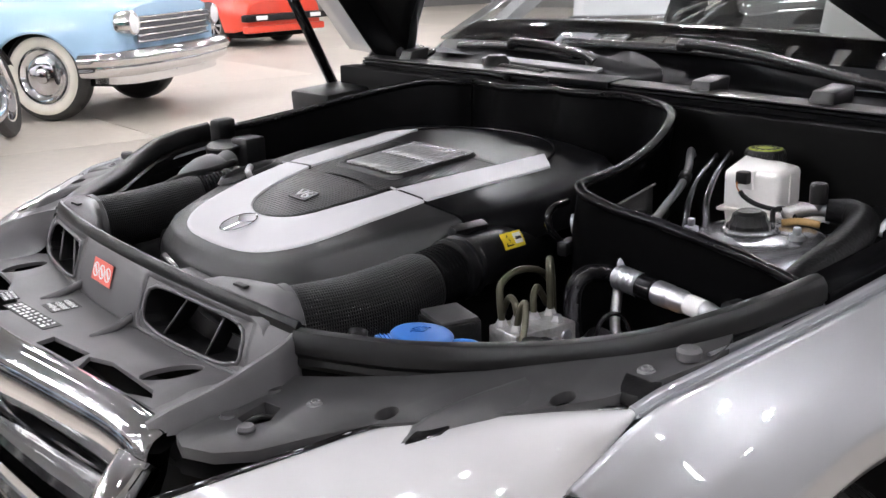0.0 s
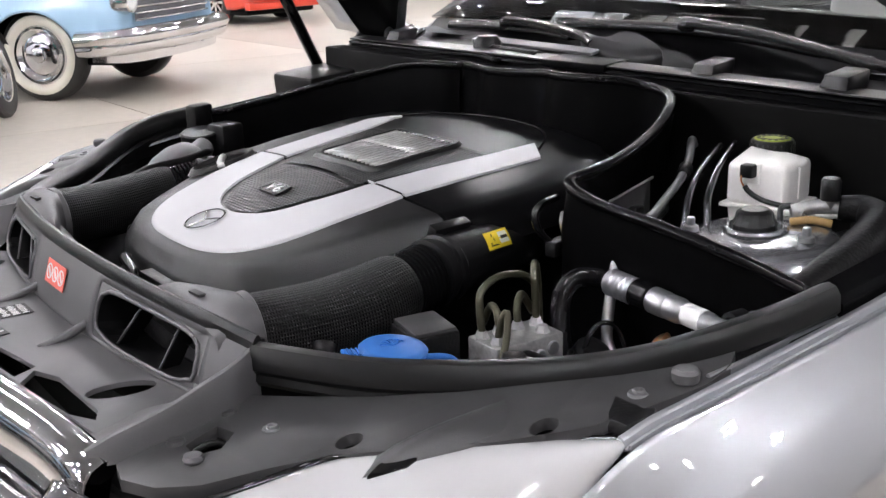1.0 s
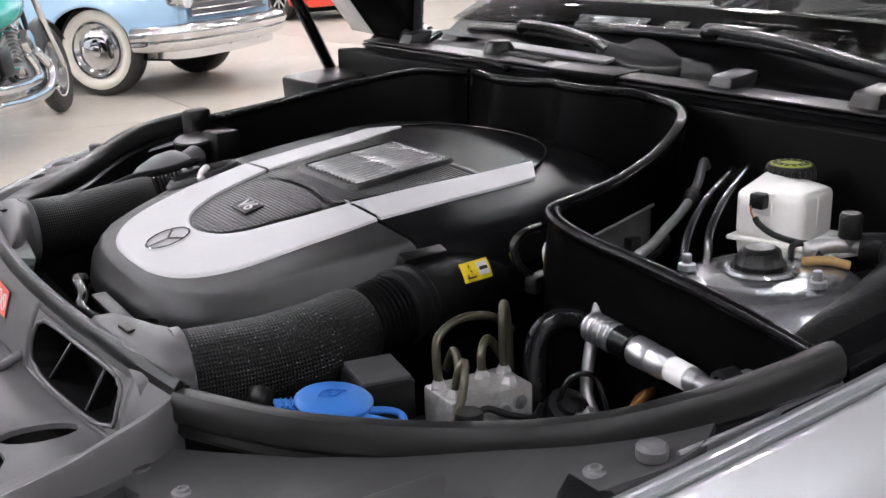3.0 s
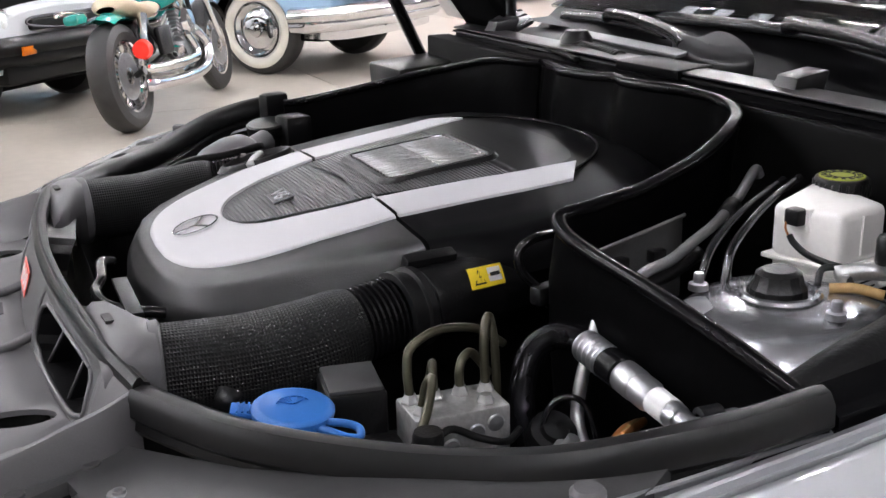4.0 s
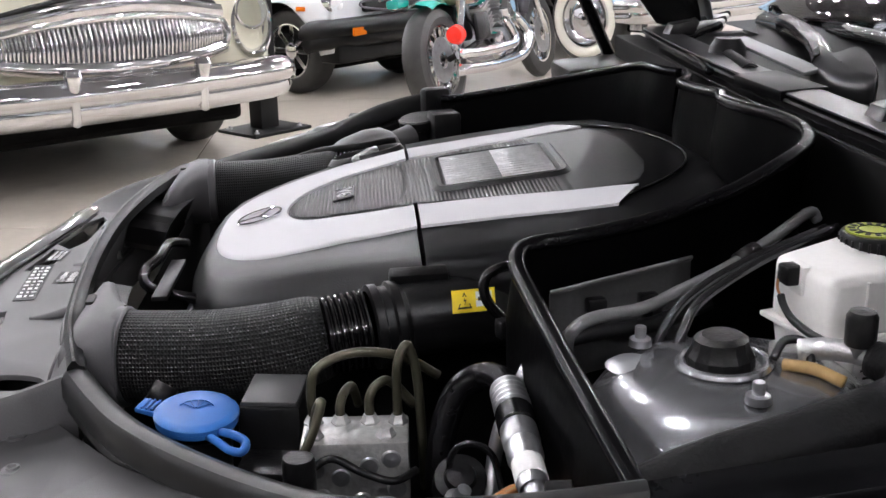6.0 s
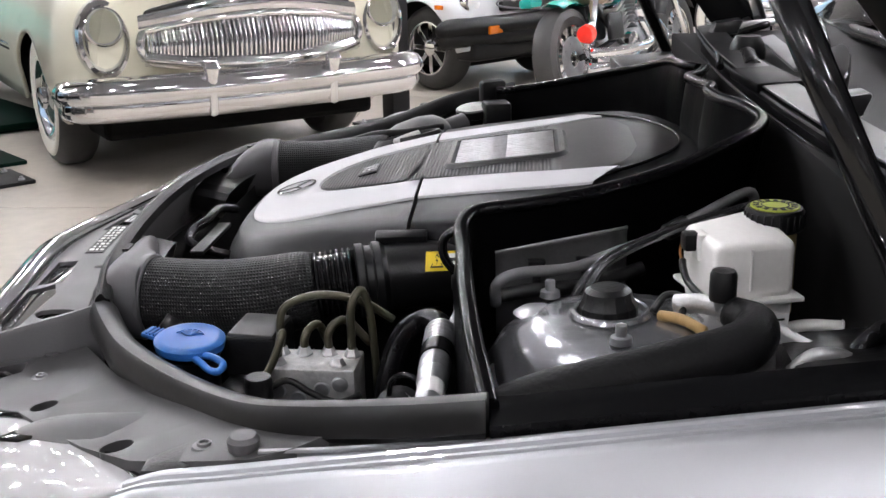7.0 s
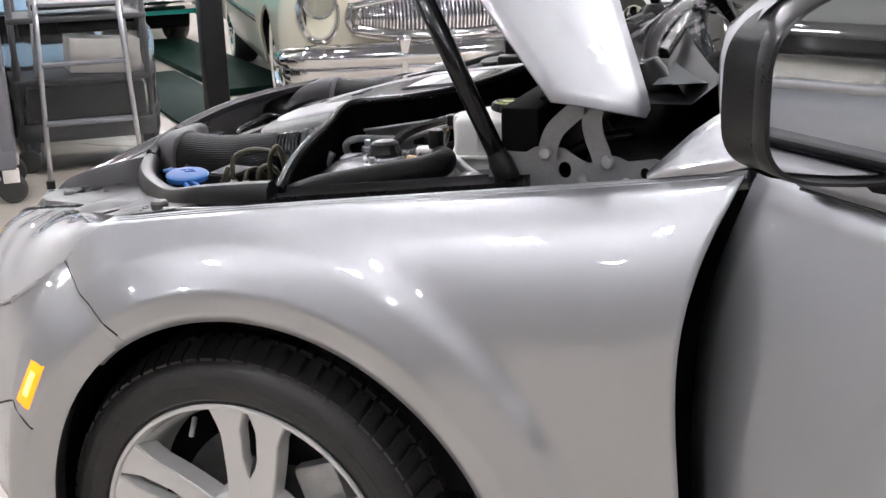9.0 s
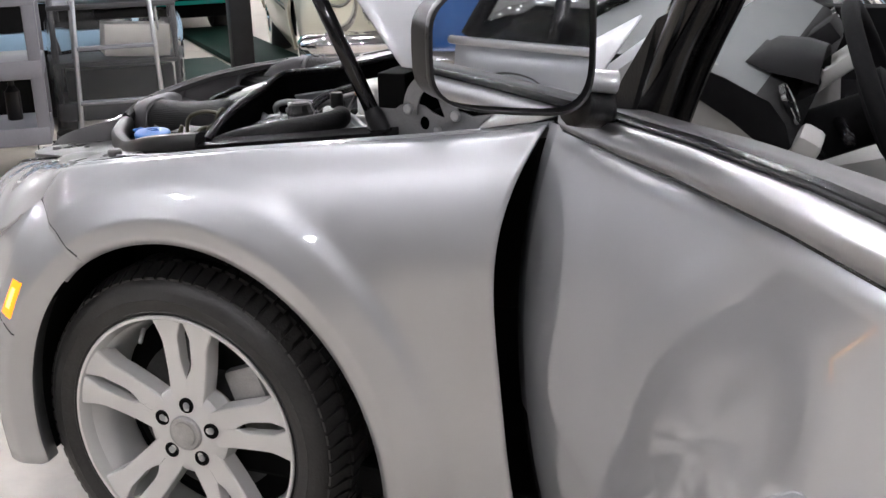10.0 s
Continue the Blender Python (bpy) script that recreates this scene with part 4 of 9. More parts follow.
    # sloping end ridges of the bulkhead
    for s in (1, -1):
        ys = (lambda y: y) if s == 1 else mirrored
        crest = spline([(-0.376, -0.428, 0.803), (-0.41, -0.448, 0.797), (-0.442, -0.456, 0.790), (-0.478, -0.461, 0.780), (-0.509, -0.457, 0.770), (-0.540, -0.447, 0.758), (-0.562, -0.440, 0.747)], 4)
        foot = spline([(-0.405, -0.428, 0.752), (-0.424, -0.402, 0.746), (-0.448, -0.380, 0.744), (-0.481, -0.378, 0.744), (-0.510, -0.386, 0.743), (-0.536, -0.394, 0.743), (-0.555, -0.405, 0.742)], 4)
        rows = []
        for c, f in zip(crest, foot):
            outw = Vector((-0.12, -1, 0)).normalized()
            row = [f, f.lerp(c, 0.35) + Vector((0, 0, -0.2 * (c.z - f.z))), f.lerp(c, 0.68) + Vector((0, 0, -0.18 * (c.z - f.z))), f.lerp(c, 0.90) + Vector((0, 0, -0.04 * (c.z - f.z))), c + Vector((0, 0, 0.0015)), c + outw * 0.006 + Vector((0, 0, 0.001)), c + outw * 0.010 - Vector((0, 0, 0.006)), Vector((c.x, c.y, 0.735)) + outw * 0.014]
            rows.append([Vector((p.x, ys(p.y), p.z)) for p in row])
        grid_mesh("bulkhead_ridge", rows, PLASTIC, wall, "curved end ridge of the bulkhead", angle=45)
    return wall


front_wall(CAR)


def tray(parent):
    front = [(x + 0.004, y) for x, y, z in GRILLE_EDGE]
    front = front + [(x, mirrored(y)) for x, y in reversed(front[:-1])]
    back = [(p[0] - 0.027, p[1] * 1.02) for p in reversed(FRONT_TOP)]
    back = [q for q in back if abs(q[1] - YC) < 0.42]
    # turned so that the plate's outline runs one way round
    out = [(-0.50, -0.468)] + front + [(-0.50, mirrored(-0.468))] + back

    def oval(cx, cy, a, b, t):
        c, s = math.cos(radians(t)), math.sin(radians(t))
        return [(cx + a * math.cos(w) * c - b * math.sin(w) * s, cy + a * math.cos(w) * s + b * math.sin(w) * c) for w in [2 * math.pi * k / 16 for k in range(16)]]

    holes = [oval(-0.480, -0.312, 0.038, 0.020, -12), oval(-0.480, mirrored(-0.312), 0.038, 0.020, 12)]
    for pocket in ([(-0.574, -0.100), (-0.549, -0.092), (-0.533, -0.185), (-0.561, -0.200)], [(-0.562, -0.225), (-0.538, -0.196), (-0.522, -0.234), (-0.518, -0.350), (-0.528, -0.372), (-0.545, -0.340)]):
        holes.append(pocket)
        holes.append([(x, mirrored(y)) for x, y in pocket])
    plate = slab("radiator_tray", out, 0.738, 0.744, PLASTIC, parent, "grey plastic tray over the radiator", 0.003, holes)
    # near-black sheet that paints the shade seen through the tray's holes
    link_mesh("tray_shade", [Vector((x, y, 0.690)) for x, y in out], [tuple(range(len(out)))], VOID, plate, "", False)
    for y0 in (-0.115, mirrored(-0.115)):
        tube("rib", [(-0.446, y0, 0.758), (-0.480, y0 * 1.04, 0.747), (-0.512, y0 * 1.05, 0.740)], 0.006, PLASTIC, plate, sides=8, per=4)
    # stickers
    for x, y, t, w, h, mats in ((-0.546, 0.016, 5, 0.026, 0.145, (INK, LABEL_WHITE)), (-0.500, 0.031, 0, 0.042, 0.046, (INK, LABEL_WHITE)), (-0.545, 0.13, -4, 0.022, 0.045, (INK, LABEL_WHITE))):
        lab = part("sticker", box(bmesh.new(), pose(x, y, 0.7448, 0, 0, t), (w, h, 0.0008)), mats[0], plate, "small printed sticker")
        random.seed(int(1000 * (x + y + 2)))
        for k in range(27):
            part("print_line", box(bmesh.new(), pose(x, y, 0.7455, 0, 0, t) @ pose(w * 0.29 * (k % 3 - 1), (k // 3 - 4) * h * 0.10, 0), (w * random.uniform(0.10, 0.24), h * random.uniform(0.02, 0.06), 0.0006)), mats[1], lab)
    # red warning label on the bulkhead
    lean = Matrix.Translation((-0.4492, -0.004, 0.792)) @ Euler((0, radians(-72), 0)).to_matrix().to_4x4()
    lab = part("red_label", box(bmesh.new(), lean, (0.031, 0.072, 0.0012)), RED_LABEL, plate, "red warning label with round signs")
    for k in (-1, 0, 1):
        mm = lean @ pose(0, k * 0.0225, 0.0)
        turned("round_sign", [(0.0105, -0.001), (0.0105, 0.001), (0.0082, 0.001), (0.0082, -0.001)], mm, LABEL_WHITE, lab, seg=20, closed=True)
        part("sign_bar", box(bmesh.new(), mm @ pose(0, 0, 0, 0, 0, 45), (0.014, 0.0045, 0.002)), LABEL_WHITE, lab)
    return plate


tray(CAR)


def panel_z(x, y):
    return 0.760 + (0.21 * (x + 0.38) if x > -0.38 else 0.10 * (x + 0.38))


def lamp_panel(parent, flip):
    ys = mirrored if flip else (lambda y: y)
    out = [(-0.432, -0.462), (-0.395, -0.445), (-0.365, -0.487), (-0.315, -0.56), (-0.25, -0.632), (-0.17, -0.708), (-0.10, -0.762), (-0.06, -0.785), (-0.085, -0.800), (-0.12, -0.805), (-0.185, -0.785), (-0.227, -0.768), (-0.287, -0.722), (-0.348, -0.662), (-0.395, -0.613), (-0.452, -0.590), (-0.503, -0.573), (-0.535, -0.546), (-0.552, -0.508), (-0.545, -0.478), (-0.485, -0.468)]

    def ring(cx, cy, r, n=14, ax=1.0):
        return [(cx + r * ax * math.cos(2 * math.pi * k / n), ys(cy + r * math.sin(2 * math.pi * k / n))) for k in range(n)]

    holes = [ring(-0.250, -0.735, 0.0115, ax=1.3), ring(-0.372, -0.606, 0.0115, ax=1.2), [(-0.484, ys(-0.494)), (-0.446, ys(-0.482)), (-0.440, ys(-0.508)), (-0.462, ys(-0.526)), (-0.486, ys(-0.520))]]
    plate = slab("lamp_panel", [(x, ys(y)) for x, y in out], lambda x, y: panel_z(x, y) - 0.012, panel_z, PANEL, parent, "dark grey plastic panel round the headlight", 0.004, holes)
    # added sheet below the panel, black for the shade in its openings
    link_mesh("panel_shade", [Vector((x, ys(y) + (0.006 if not flip else -0.006), panel_z(x, y) - 0.032)) for x, y in out], [tuple(range(len(out)))], VOID, plate, "", False)
    for x, y, r in ((-0.410, -0.528, 0.010), (-0.165, -0.765, 0.012)):
        turned("screw", [(0.0, 0.001), (0.0035, 0.001), (0.004, 0.0035), (0.0055, 0.0035), (0.006, 0.0012), (0.0095, 0.0008), (0.0105, -0.002)], pose(x, ys(y), panel_z(x, y)), HINGE_STEEL, plate, seg=14)
    for x, y in ((-0.425, -0.464), (-0.488, -0.482)):
        turned("clip", [(0.0, 0.004), (0.008, 0.0035), (0.010, 0.0), (0.009, -0.004)], pose(x, ys(y), panel_z(x, y) - 0.001), PANEL, plate, seg=16)
    # small round pad and catch in the opening
    turned("clip", [(0.0, 0.004), (0.008, 0.0035), (0.010, 0.0), (0.009, -0.008)], pose(-0.490, ys(-0.527), panel_z(-0.487, 0) + 0.002), PLASTIC, plate, seg=16)
    tube("catch", [(-0.478, ys(-0.500), 0.742), (-0.462, ys(-0.505), 0.749), (-0.448, ys(-0.510), 0.744)], 0.004, PLASTIC_DARK, plate, sides=8, per=4)
    # smooth hump above the lamp
    hump = []
    for u in range(9):
        t = u / 8
        a, b = Vector((-0.395, -0.665, 0.759)).lerp(Vector((-0.27, -0.722, 0.786)), t), Vector((-0.36, -0.640, 0.7655)).lerp(Vector((-0.232, -0.668, 0.790)), t)
        row = []
        for k in range(6):
            s = k / 5
            p = a.lerp(b, s)
            p.z = panel_z(p.x, p.y) - 0.002 + 0.013 * math.sin(math.pi * s) * math.sin(math.pi * t) ** 0.6
            row.append(Vector((p.x, ys(p.y), p.z)))
        hump.append(row)
    grid_mesh("hump", hump, PANEL, plate, "smooth grey ridge")
    # buffer and bracket near the wing
    bx, by = -0.127, -0.785
    turned("rubber_buffer", [(0.0, 0.014), (0.010, 0.0135), (0.013, 0.010), (0.0125, 0.002), (0.009, -0.002), (0.009, -0.012)], pose(bx, ys(by), 0.812), PLASTIC, plate, "grey rubber buffer", seg=20)
    fold = [(-0.112, -0.797, 0.819), (-0.05, -0.800, 0.824), (0.035, -0.803, 0.833), (0.10, -0.803, 0.837), (0.20, -0.803, 0.848)]
    sweep("folded_edge", [(x, ys(y), z) for x, y, z in fold], [(-0.0015, -0.025), (-0.0018, -0.001), (0.0, 0.0008), (0.0025, 0.0), (0.003, -0.002), (0.0, -0.004), (0.0, -0.025)] if not flip else [(0.0015, -0.025), (0.0018, -0.001), (0.0, 0.0008), (-0.0025, 0.0), (-0.003, -0.002), (0.0, -0.004), (0.0, -0.025)], STEEL, plate, "bright folded sheet edge", per=5)
    slab("gloss_strip", [(x, ys(y)) for x, y in ((-0.392, -0.668), (-0.346, -0.647), (-0.298, -0.655), (-0.277, -0.668), (-0.322, -0.677), (-0.362, -0.686))], 0.755, lambda x, y: panel_z(x, y) + 0.0015, GLOSS, plate, "glossy black strip above the lamp", 0.003)
    slab("corner_bracket", [(x, ys(y)) for x, y in ((-0.172, -0.732), (-0.158, -0.746), (-0.157, -0.783), (-0.180, -0.800), (-0.210, -0.795), (-0.212, -0.772))], 0.785, lambda x, y: 0.803 + 0.10 * (x + 0.17), PLASTIC_DARK, plate, "black moulded corner bracket", 0.008)
    for bx2, by2 in ((-0.085, -0.812), (-0.045, -0.815)):
        bolt(plate, bx2, ys(by2), lerp_table(TOP_EDGE, bx2) - 0.018, 0.007, 0.010, HINGE_STEEL)
    return plate


lamp_panel(CAR, False)
lamp_panel(CAR, True)

# ---- partitions either side of the engine ----
PART_LEFT = [(0.064, -0.778, 0.851), (0.048, -0.695, 0.874), (0.036, -0.60, 0.890), (0.030, -0.525, 0.898), (0.026, -0.482, 0.907), (0.032, -0.458, 0.914), (0.048, -0.447, 0.917), (0.085, -0.441, 0.920), (0.152, -0.427, 0.928), (0.235, -0.398, 0.944), (0.299, -0.366, 0.964), (0.340, -0.325, 0.973), (0.358, -0.270, 0.978), (0.345, -0.222, 0.984), (0.326, -0.171, 0.985), (0.322, -0.112, 0.984), (0.332, -0.070, 0.984), (0.327, -0.015, 0.980), (0.320, 0.054, 0.978), (0.345, 0.117, 0.975), (0.361, 0.178, 0.974)]
PART_RIGHT = [(0.352, 0.185, 0.974), (0.334, 0.22, 0.974), (0.325, 0.30, 0.969), (0.30, 0.395, 0.950), (0.24, 0.47, 0.928), (0.15, 0.52, 0.904), (0.06, 0.552, 0.886), (0.030, 0.558, 0.884)]


def partition(parent, path, flip=False):
    """A thin rubber wall under a thick rolled lip with two folds."""
    def side(prof):
        return [(-q, u) for q, u in prof] if flip else prof
    wall = sweep("partition", path, side([(-0.004, -0.20), (-0.010, -0.12), (-0.011, -0.060), (-0.006, -0.020), (-0.004, -0.004), (0.004, -0.004), (0.002, -0.020), (-0.003, -0.060), (-0.003, -0.12), (0.004, -0.20)]), RUBBER_WALL, parent, "black rubber partition wall", per=7, angle=60)
    lip = [(-0.004, -0.009), (-0.0075, -0.006), (-0.009, -0.001), (-0.0075, 0.003), (-0.003, 0.005), (0.003, 0.0045), (0.0065, 0.001), (0.0065, -0.004), (0.0035, -0.008)]
    sweep("rolled_lip", path, side(lip), RUBBER, wall, "thin rolled rubber lip", per=8, angle=70)
    return wall


partition(CAR, PART_LEFT)
partition(CAR, PART_RIGHT)


# ---- engine cover ----
COVER_Z = [(-0.335, 0.79), (-0.30, 0.811), (-0.243, 0.827), (-0.139, 0.855), (-0.048, 0.874), (0.06, 0.887), (0.126, 0.894), (0.2, 0.904), (0.26, 0.906), (0.34, 0.90)]


def cover_z(x, d):
    return lerp_table(COVER_Z, x) - 0.14 * d * d


def cover_ring(outline, parent, name, label, fixed, mat):
    """A moulded shell: a top that follows the cover's crown, and a skirt that falls from its outline. fixed: x of a straight cut edge."""
    cx = sum(p[0] for p in outline) / len(outline)
    rows = []
    for s, drop, grow in ((0.02, 0, 0), (0.35, 0, 0), (0.65, 0, 0), (0.85, 0, 0), (0.94, 0.0015, 0), (0.98, 0.005, 0), (1.0, 0.012, 0), (1.0, 0.020, 0.008), (1.0, 0.032, 0.014), (1.0, 0.046, 0.017), (0.97, 0.050, 0.0)):
        row = []
        for x, d in outline:
            cut = abs(x - fixed) < 0.003
            xx, dd = cx + (x - cx) * s, d * s
            if s < 1 and s > 0.9 and cut:
                xx = x - (x - cx) * 0.004
            g = 0 if cut else grow
            r = math.hypot(x - cx, d)
            px, pd = xx + (x - cx) / r * g * (0 if cut else 1), dd + d / r * g
            row.append(Vector((px, YC + pd, cover_z(xx, dd) - (drop if not cut else drop * 0.9))))
        rows.append(row)
    return grid_mesh(name, rows, mat, parent, label, wrap=True, angle=50)


def engine_cover(parent):
    def both(half):
        return half + [(x, -d) for x, d in reversed(half) if d < -0.001]
    front = both([(-0.312, -0.001), (-0.311, -0.05), (-0.305, -0.11), (-0.290, -0.165), (-0.262, -0.205), (-0.22, -0.232), (-0.16, -0.256), (-0.10, -0.280), (-0.0505, -0.300)])
    front = [(x, d) for x, d in front] + [(-0.0505, q) for q in (0.2, 0.1, 0.0, -0.1, -0.2)]
    # the outline starts at the nose, runs down one side and back along the cut
    nose = [p for p in front[:9]]
    far = [(x, -d) for x, d in reversed(nose[1:])]
    body_out = nose + [(-0.0505, q) for q in (-0.2, -0.1, 0.0, 0.1, 0.2)] + far
    cover = cover_ring(body_out, parent, "engine_cover", "black and silver plastic engine cover", -0.0505, COVER)
    rear_half = [(-0.0465, -0.300), (0.02, -0.318), (0.10, -0.325), (0.18, -0.318), (0.25, -0.285), (0.30, -0.22), (0.325, -0.12), (0.33, -0.001)]
    rear_out = rear_half + [(x, -d) for x, d in reversed(rear_half[:-1])] + [(-0.0465, q) for q in (0.2, 0.1, 0.0, -0.1, -0.2)]
    cover_ring(rear_out, cover, "rear_section", "glossy black rear section of the cover", -0.0465, COVER_REAR)
    # silver band in the shape of a horseshoe
    outer = [(0.168, -0.229), (0.10, -0.222), (0.02, -0.213), (-0.05, -0.206), (-0.12, -0.198), (-0.18, -0.186), (-0.225, -0.170), (-0.258, -0.144), (-0.279, -0.110), (-0.291, -0.065), (-0.294, -0.02), (-0.2945, 0.0)]
    inner = [(0.204, -0.173), (0.10, -0.152), (0.02, -0.137), (-0.05, -0.126), (-0.11, -0.110), (-0.15, -0.094), (-0.175, -0.078), (-0.190, -0.060), (-0.199, -0.040), (-0.204, -0.022), (-0.206, -0.008), (-0.206, 0.0)]
    for lo, hi in ((0, 4), (3, 21), (19, 23)):
        o = outer + [(x, -d) for x, d in reversed(outer[:-1])]
        i = inner + [(x, -d) for x, d in reversed(inner[:-1])]
        rows = []
        for s, up in ((0, 0.0), (0.02, 0.0030), (0.06, 0.0034), (0.3, 0.0036), (0.5, 0.0036), (0.7, 0.0036), (0.94, 0.0034), (0.98, 0.0030), (1.0, 0.0)):
            row = []
            a, b = spline([(x, d, 0) for x, d in o], 4), spline([(x, d, 0) for x, d in i], 4)
            for p, q in zip(a[lo * 4:hi * 4 + 1] if hi < 23 else a[lo * 4:], b[lo * 4:hi * 4 + 1] if hi < 23 else b[lo * 4:]):
                x, d = p.x + (q.x - p.x) * s, p.y + (q.y - p.y) * s
                if lo == 0:
                    x = max(x, -0.0462)
                elif lo == 19:
                    x = max(x, -0.0462)
                else:
                    x = min(x, -0.0508)
                row.append(Vector((x, YC + d, cover_z(x, d) + up)))
            rows.append(row)
        grid_mesh("silver_band", rows, COVER_STRIPE, cover, "satin silver band", angle=50)
    # ribbed dark centre field
    for name, xa, xb in (("badge_field", -0.202, -0.076), ("ribbed_field", -0.070, 0.235)):
        rows, uvs = [], []
        for k in range(25):
            x = xa + (xb - xa) * k / 24
            w = lerp_table([(-0.204, 0.004), (-0.200, 0.026), (-0.192, 0.044), (-0.175, 0.064), (-0.15, 0.080), (-0.11, 0.096), (-0.05, 0.115), (0.02, 0.131), (0.10, 0.148), (0.19, 0.168), (0.21, 0.150), (0.228, 0.11), (0.24, 0.04)], x)
            row, uv = [], []
            for n in range(13):
                d = w * (n - 6) / 6
                bow = 0.018 * (1 - (d / 0.12) ** 2) if name == "badge_field" and x > -0.1 else 0.0
                bow2 = 0.018 * max(0, 1 - (d / 0.12) ** 2) * max(0, 1 - (x + 0.070) / 0.03) if name == "ribbed_field" else 0
                xx = x + (bow * max(0, (x + 0.1) / 0.024) if name == "badge_field" else bow2)
                row.append(Vector((xx, YC + d, cover_z(xx, d) + 0.0016)))
                uv.append(((min(xx, 0.125) + 0.5) / 0.0048, 0.75))
            rows.append(row)
            uvs.append(uv)
        grid_mesh(name, rows, CARBON, cover, "dark ribbed field", uvs=uvs)
    # round tail of the field
    arc = []
    for k in range(25):
        a = radians(-58 + 116 * k / 24)
        x, d = 0.060 + 0.238 * math.cos(a), 0.238 * math.sin(a)
        arc.append((x, YC + d, cover_z(x, d) + 0.002))
    tube("tail_arc", arc, 0.0020, GLOSS, cover, sides=8, per=0)
    # finned window
    frame_o, frame_i = round_rect(-0.026, -0.090, 0.146, 0.096, 0.022), round_rect(-0.010, -0.075, 0.128, 0.080, 0.010)
    rows = []
    for lp, up in ((frame_o, 0.001), ([(a[0] + (b[0] - a[0]) * 0.35, a[1] + (b[1] - a[1]) * 0.35) for a, b in zip(frame_o, frame_i)], 0.007), ([(a[0] + (b[0] - a[0]) * 0.75, a[1] + (b[1] - a[1]) * 0.75) for a, b in zip(frame_o, frame_i)], 0.007), (frame_i, 0.002), (frame_i, -0.006)):
        rows.append([Vector((x, YC + d, cover_z(x, d) + up)) for x, d in lp])
    grid_mesh("window_frame", rows, COVER, cover, "raised frame round the fins", wrap=True, angle=40)
    link_mesh("fin_bed", [Vector((x, YC + d, cover_z(x, d) - 0.003)) for x, d in frame_i], [tuple(range(len(frame_i)))], INK, cover, "", False)
    for k in range(13):
        d = -0.069 + 0.142 * k / 12
        for xa, xb in ((-0.008, 0.060), (0.0605, 0.126)):
            pts = [Vector((xa + (xb - xa) * n / 3, YC + d, cover_z(xa, d) + (cover_z(xb, d) - cover_z(xa, d)) * n / 3 + 0.005)) for n in range(4)]
            tube("fin", pts, 0.0022, FIN_METAL, cover, "bright metal fin", sides=8, per=0)
    # badges: a plain ring mark and the engine plate
    zz = cover_z(-0.243, 0) + 0.0045
    slope = math.degrees(math.atan2(0.855 - 0.827, 0.104))
    m = Matrix.Translation((-0.243, YC, zz)) @ Euler((0, radians(-slope), 0)).to_matrix().to_4x4()
    ring = []
    turned("ring_emblem", [(0.030, -0.001), (0.030, 0.002), (0.0285, 0.003), (0.027, 0.002), (0.027, -0.001)], m, CHROME, cover, "chrome ring emblem", seg=40, closed=True)
    for a in (180, 60, -60):
        part("emblem_bar", box(bmesh.new(), m @ pose(0, 0, 0.001, 0, 0, a) @ pose(0.0135, 0, 0), (0.027, 0.0035, 0.002), 0.0008), CHROME, cover)
    m2 = Matrix.Translation((-0.135, YC - 0.004, cover_z(-0.137, 0) + 0.003)) @ Euler((0, radians(-slope), 0)).to_matrix().to_4x4()
    plate = part("engine_plate", box(bmesh.new(), m2, (0.027, 0.050, 0.003), 0.001), PLASTIC_DARK, cover, "small engine plate with raised letters")
    words("V6", m2 @ pose(0, 0, 0.0022, 0, 0, -90) @ Matrix.Diagonal((1.25, 1, 1, 1)), 0.028, COVER_STRIPE, plate, depth=0.0008)
    rim = box(bmesh.new(), m2 @ pose(0, 0.0245, 0.0015), (0.027, 0.001, 0.0015))
    for p, q in (((0, -0.0245, 0.0015), (0.027, 0.001, 0.0015)), ((0.013, 0, 0.0015), (0.001, 0.050, 0.0015)), ((-0.013, 0, 0.0015), (0.001, 0.050, 0.0015))):
        box(rim, m2 @ pose(*p), q)
    part("plate_rim", rim, HINGE_STEEL, plate)
    # filler well on the far side
    def oval(k, grow):
        a = 2 * math.pi * k / 36
        return -0.106 + 0.050 * grow * math.cos(a) - 0.012 * grow * math.sin(a), 0.238 + 0.030 * grow * math.sin(a) + 0.006 * grow * math.cos(a)

    rows = []
    for grow, up in ((1.12, 0.0008), (1.02, 0.0075), (0.95, 0.0085), (0.90, 0.0065), (0.88, 0.0015)):
        rows.append([Vector((x, YC + d, cover_z(x, d) + up)) for x, d in (oval(k, grow) for k in range(36))])
    well = grid_mesh("filler_well", rows, COVER, cover, "oval recess with a raised rim", wrap=True, angle=40)
    # floor of the well, with the recess's shade as its colour
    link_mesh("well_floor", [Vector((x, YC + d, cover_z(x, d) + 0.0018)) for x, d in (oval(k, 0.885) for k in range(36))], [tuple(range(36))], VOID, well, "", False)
    tube("bridge", [(x, YC + d, cover_z(x, d) + 0.0045) for x, d in ((-0.122, 0.205), (-0.108, 0.238), (-0.092, 0.262))], 0.006, ALLOY, well, "grey bar across the recess", sides=8, per=4)
    return cover


engine_cover(CAR)


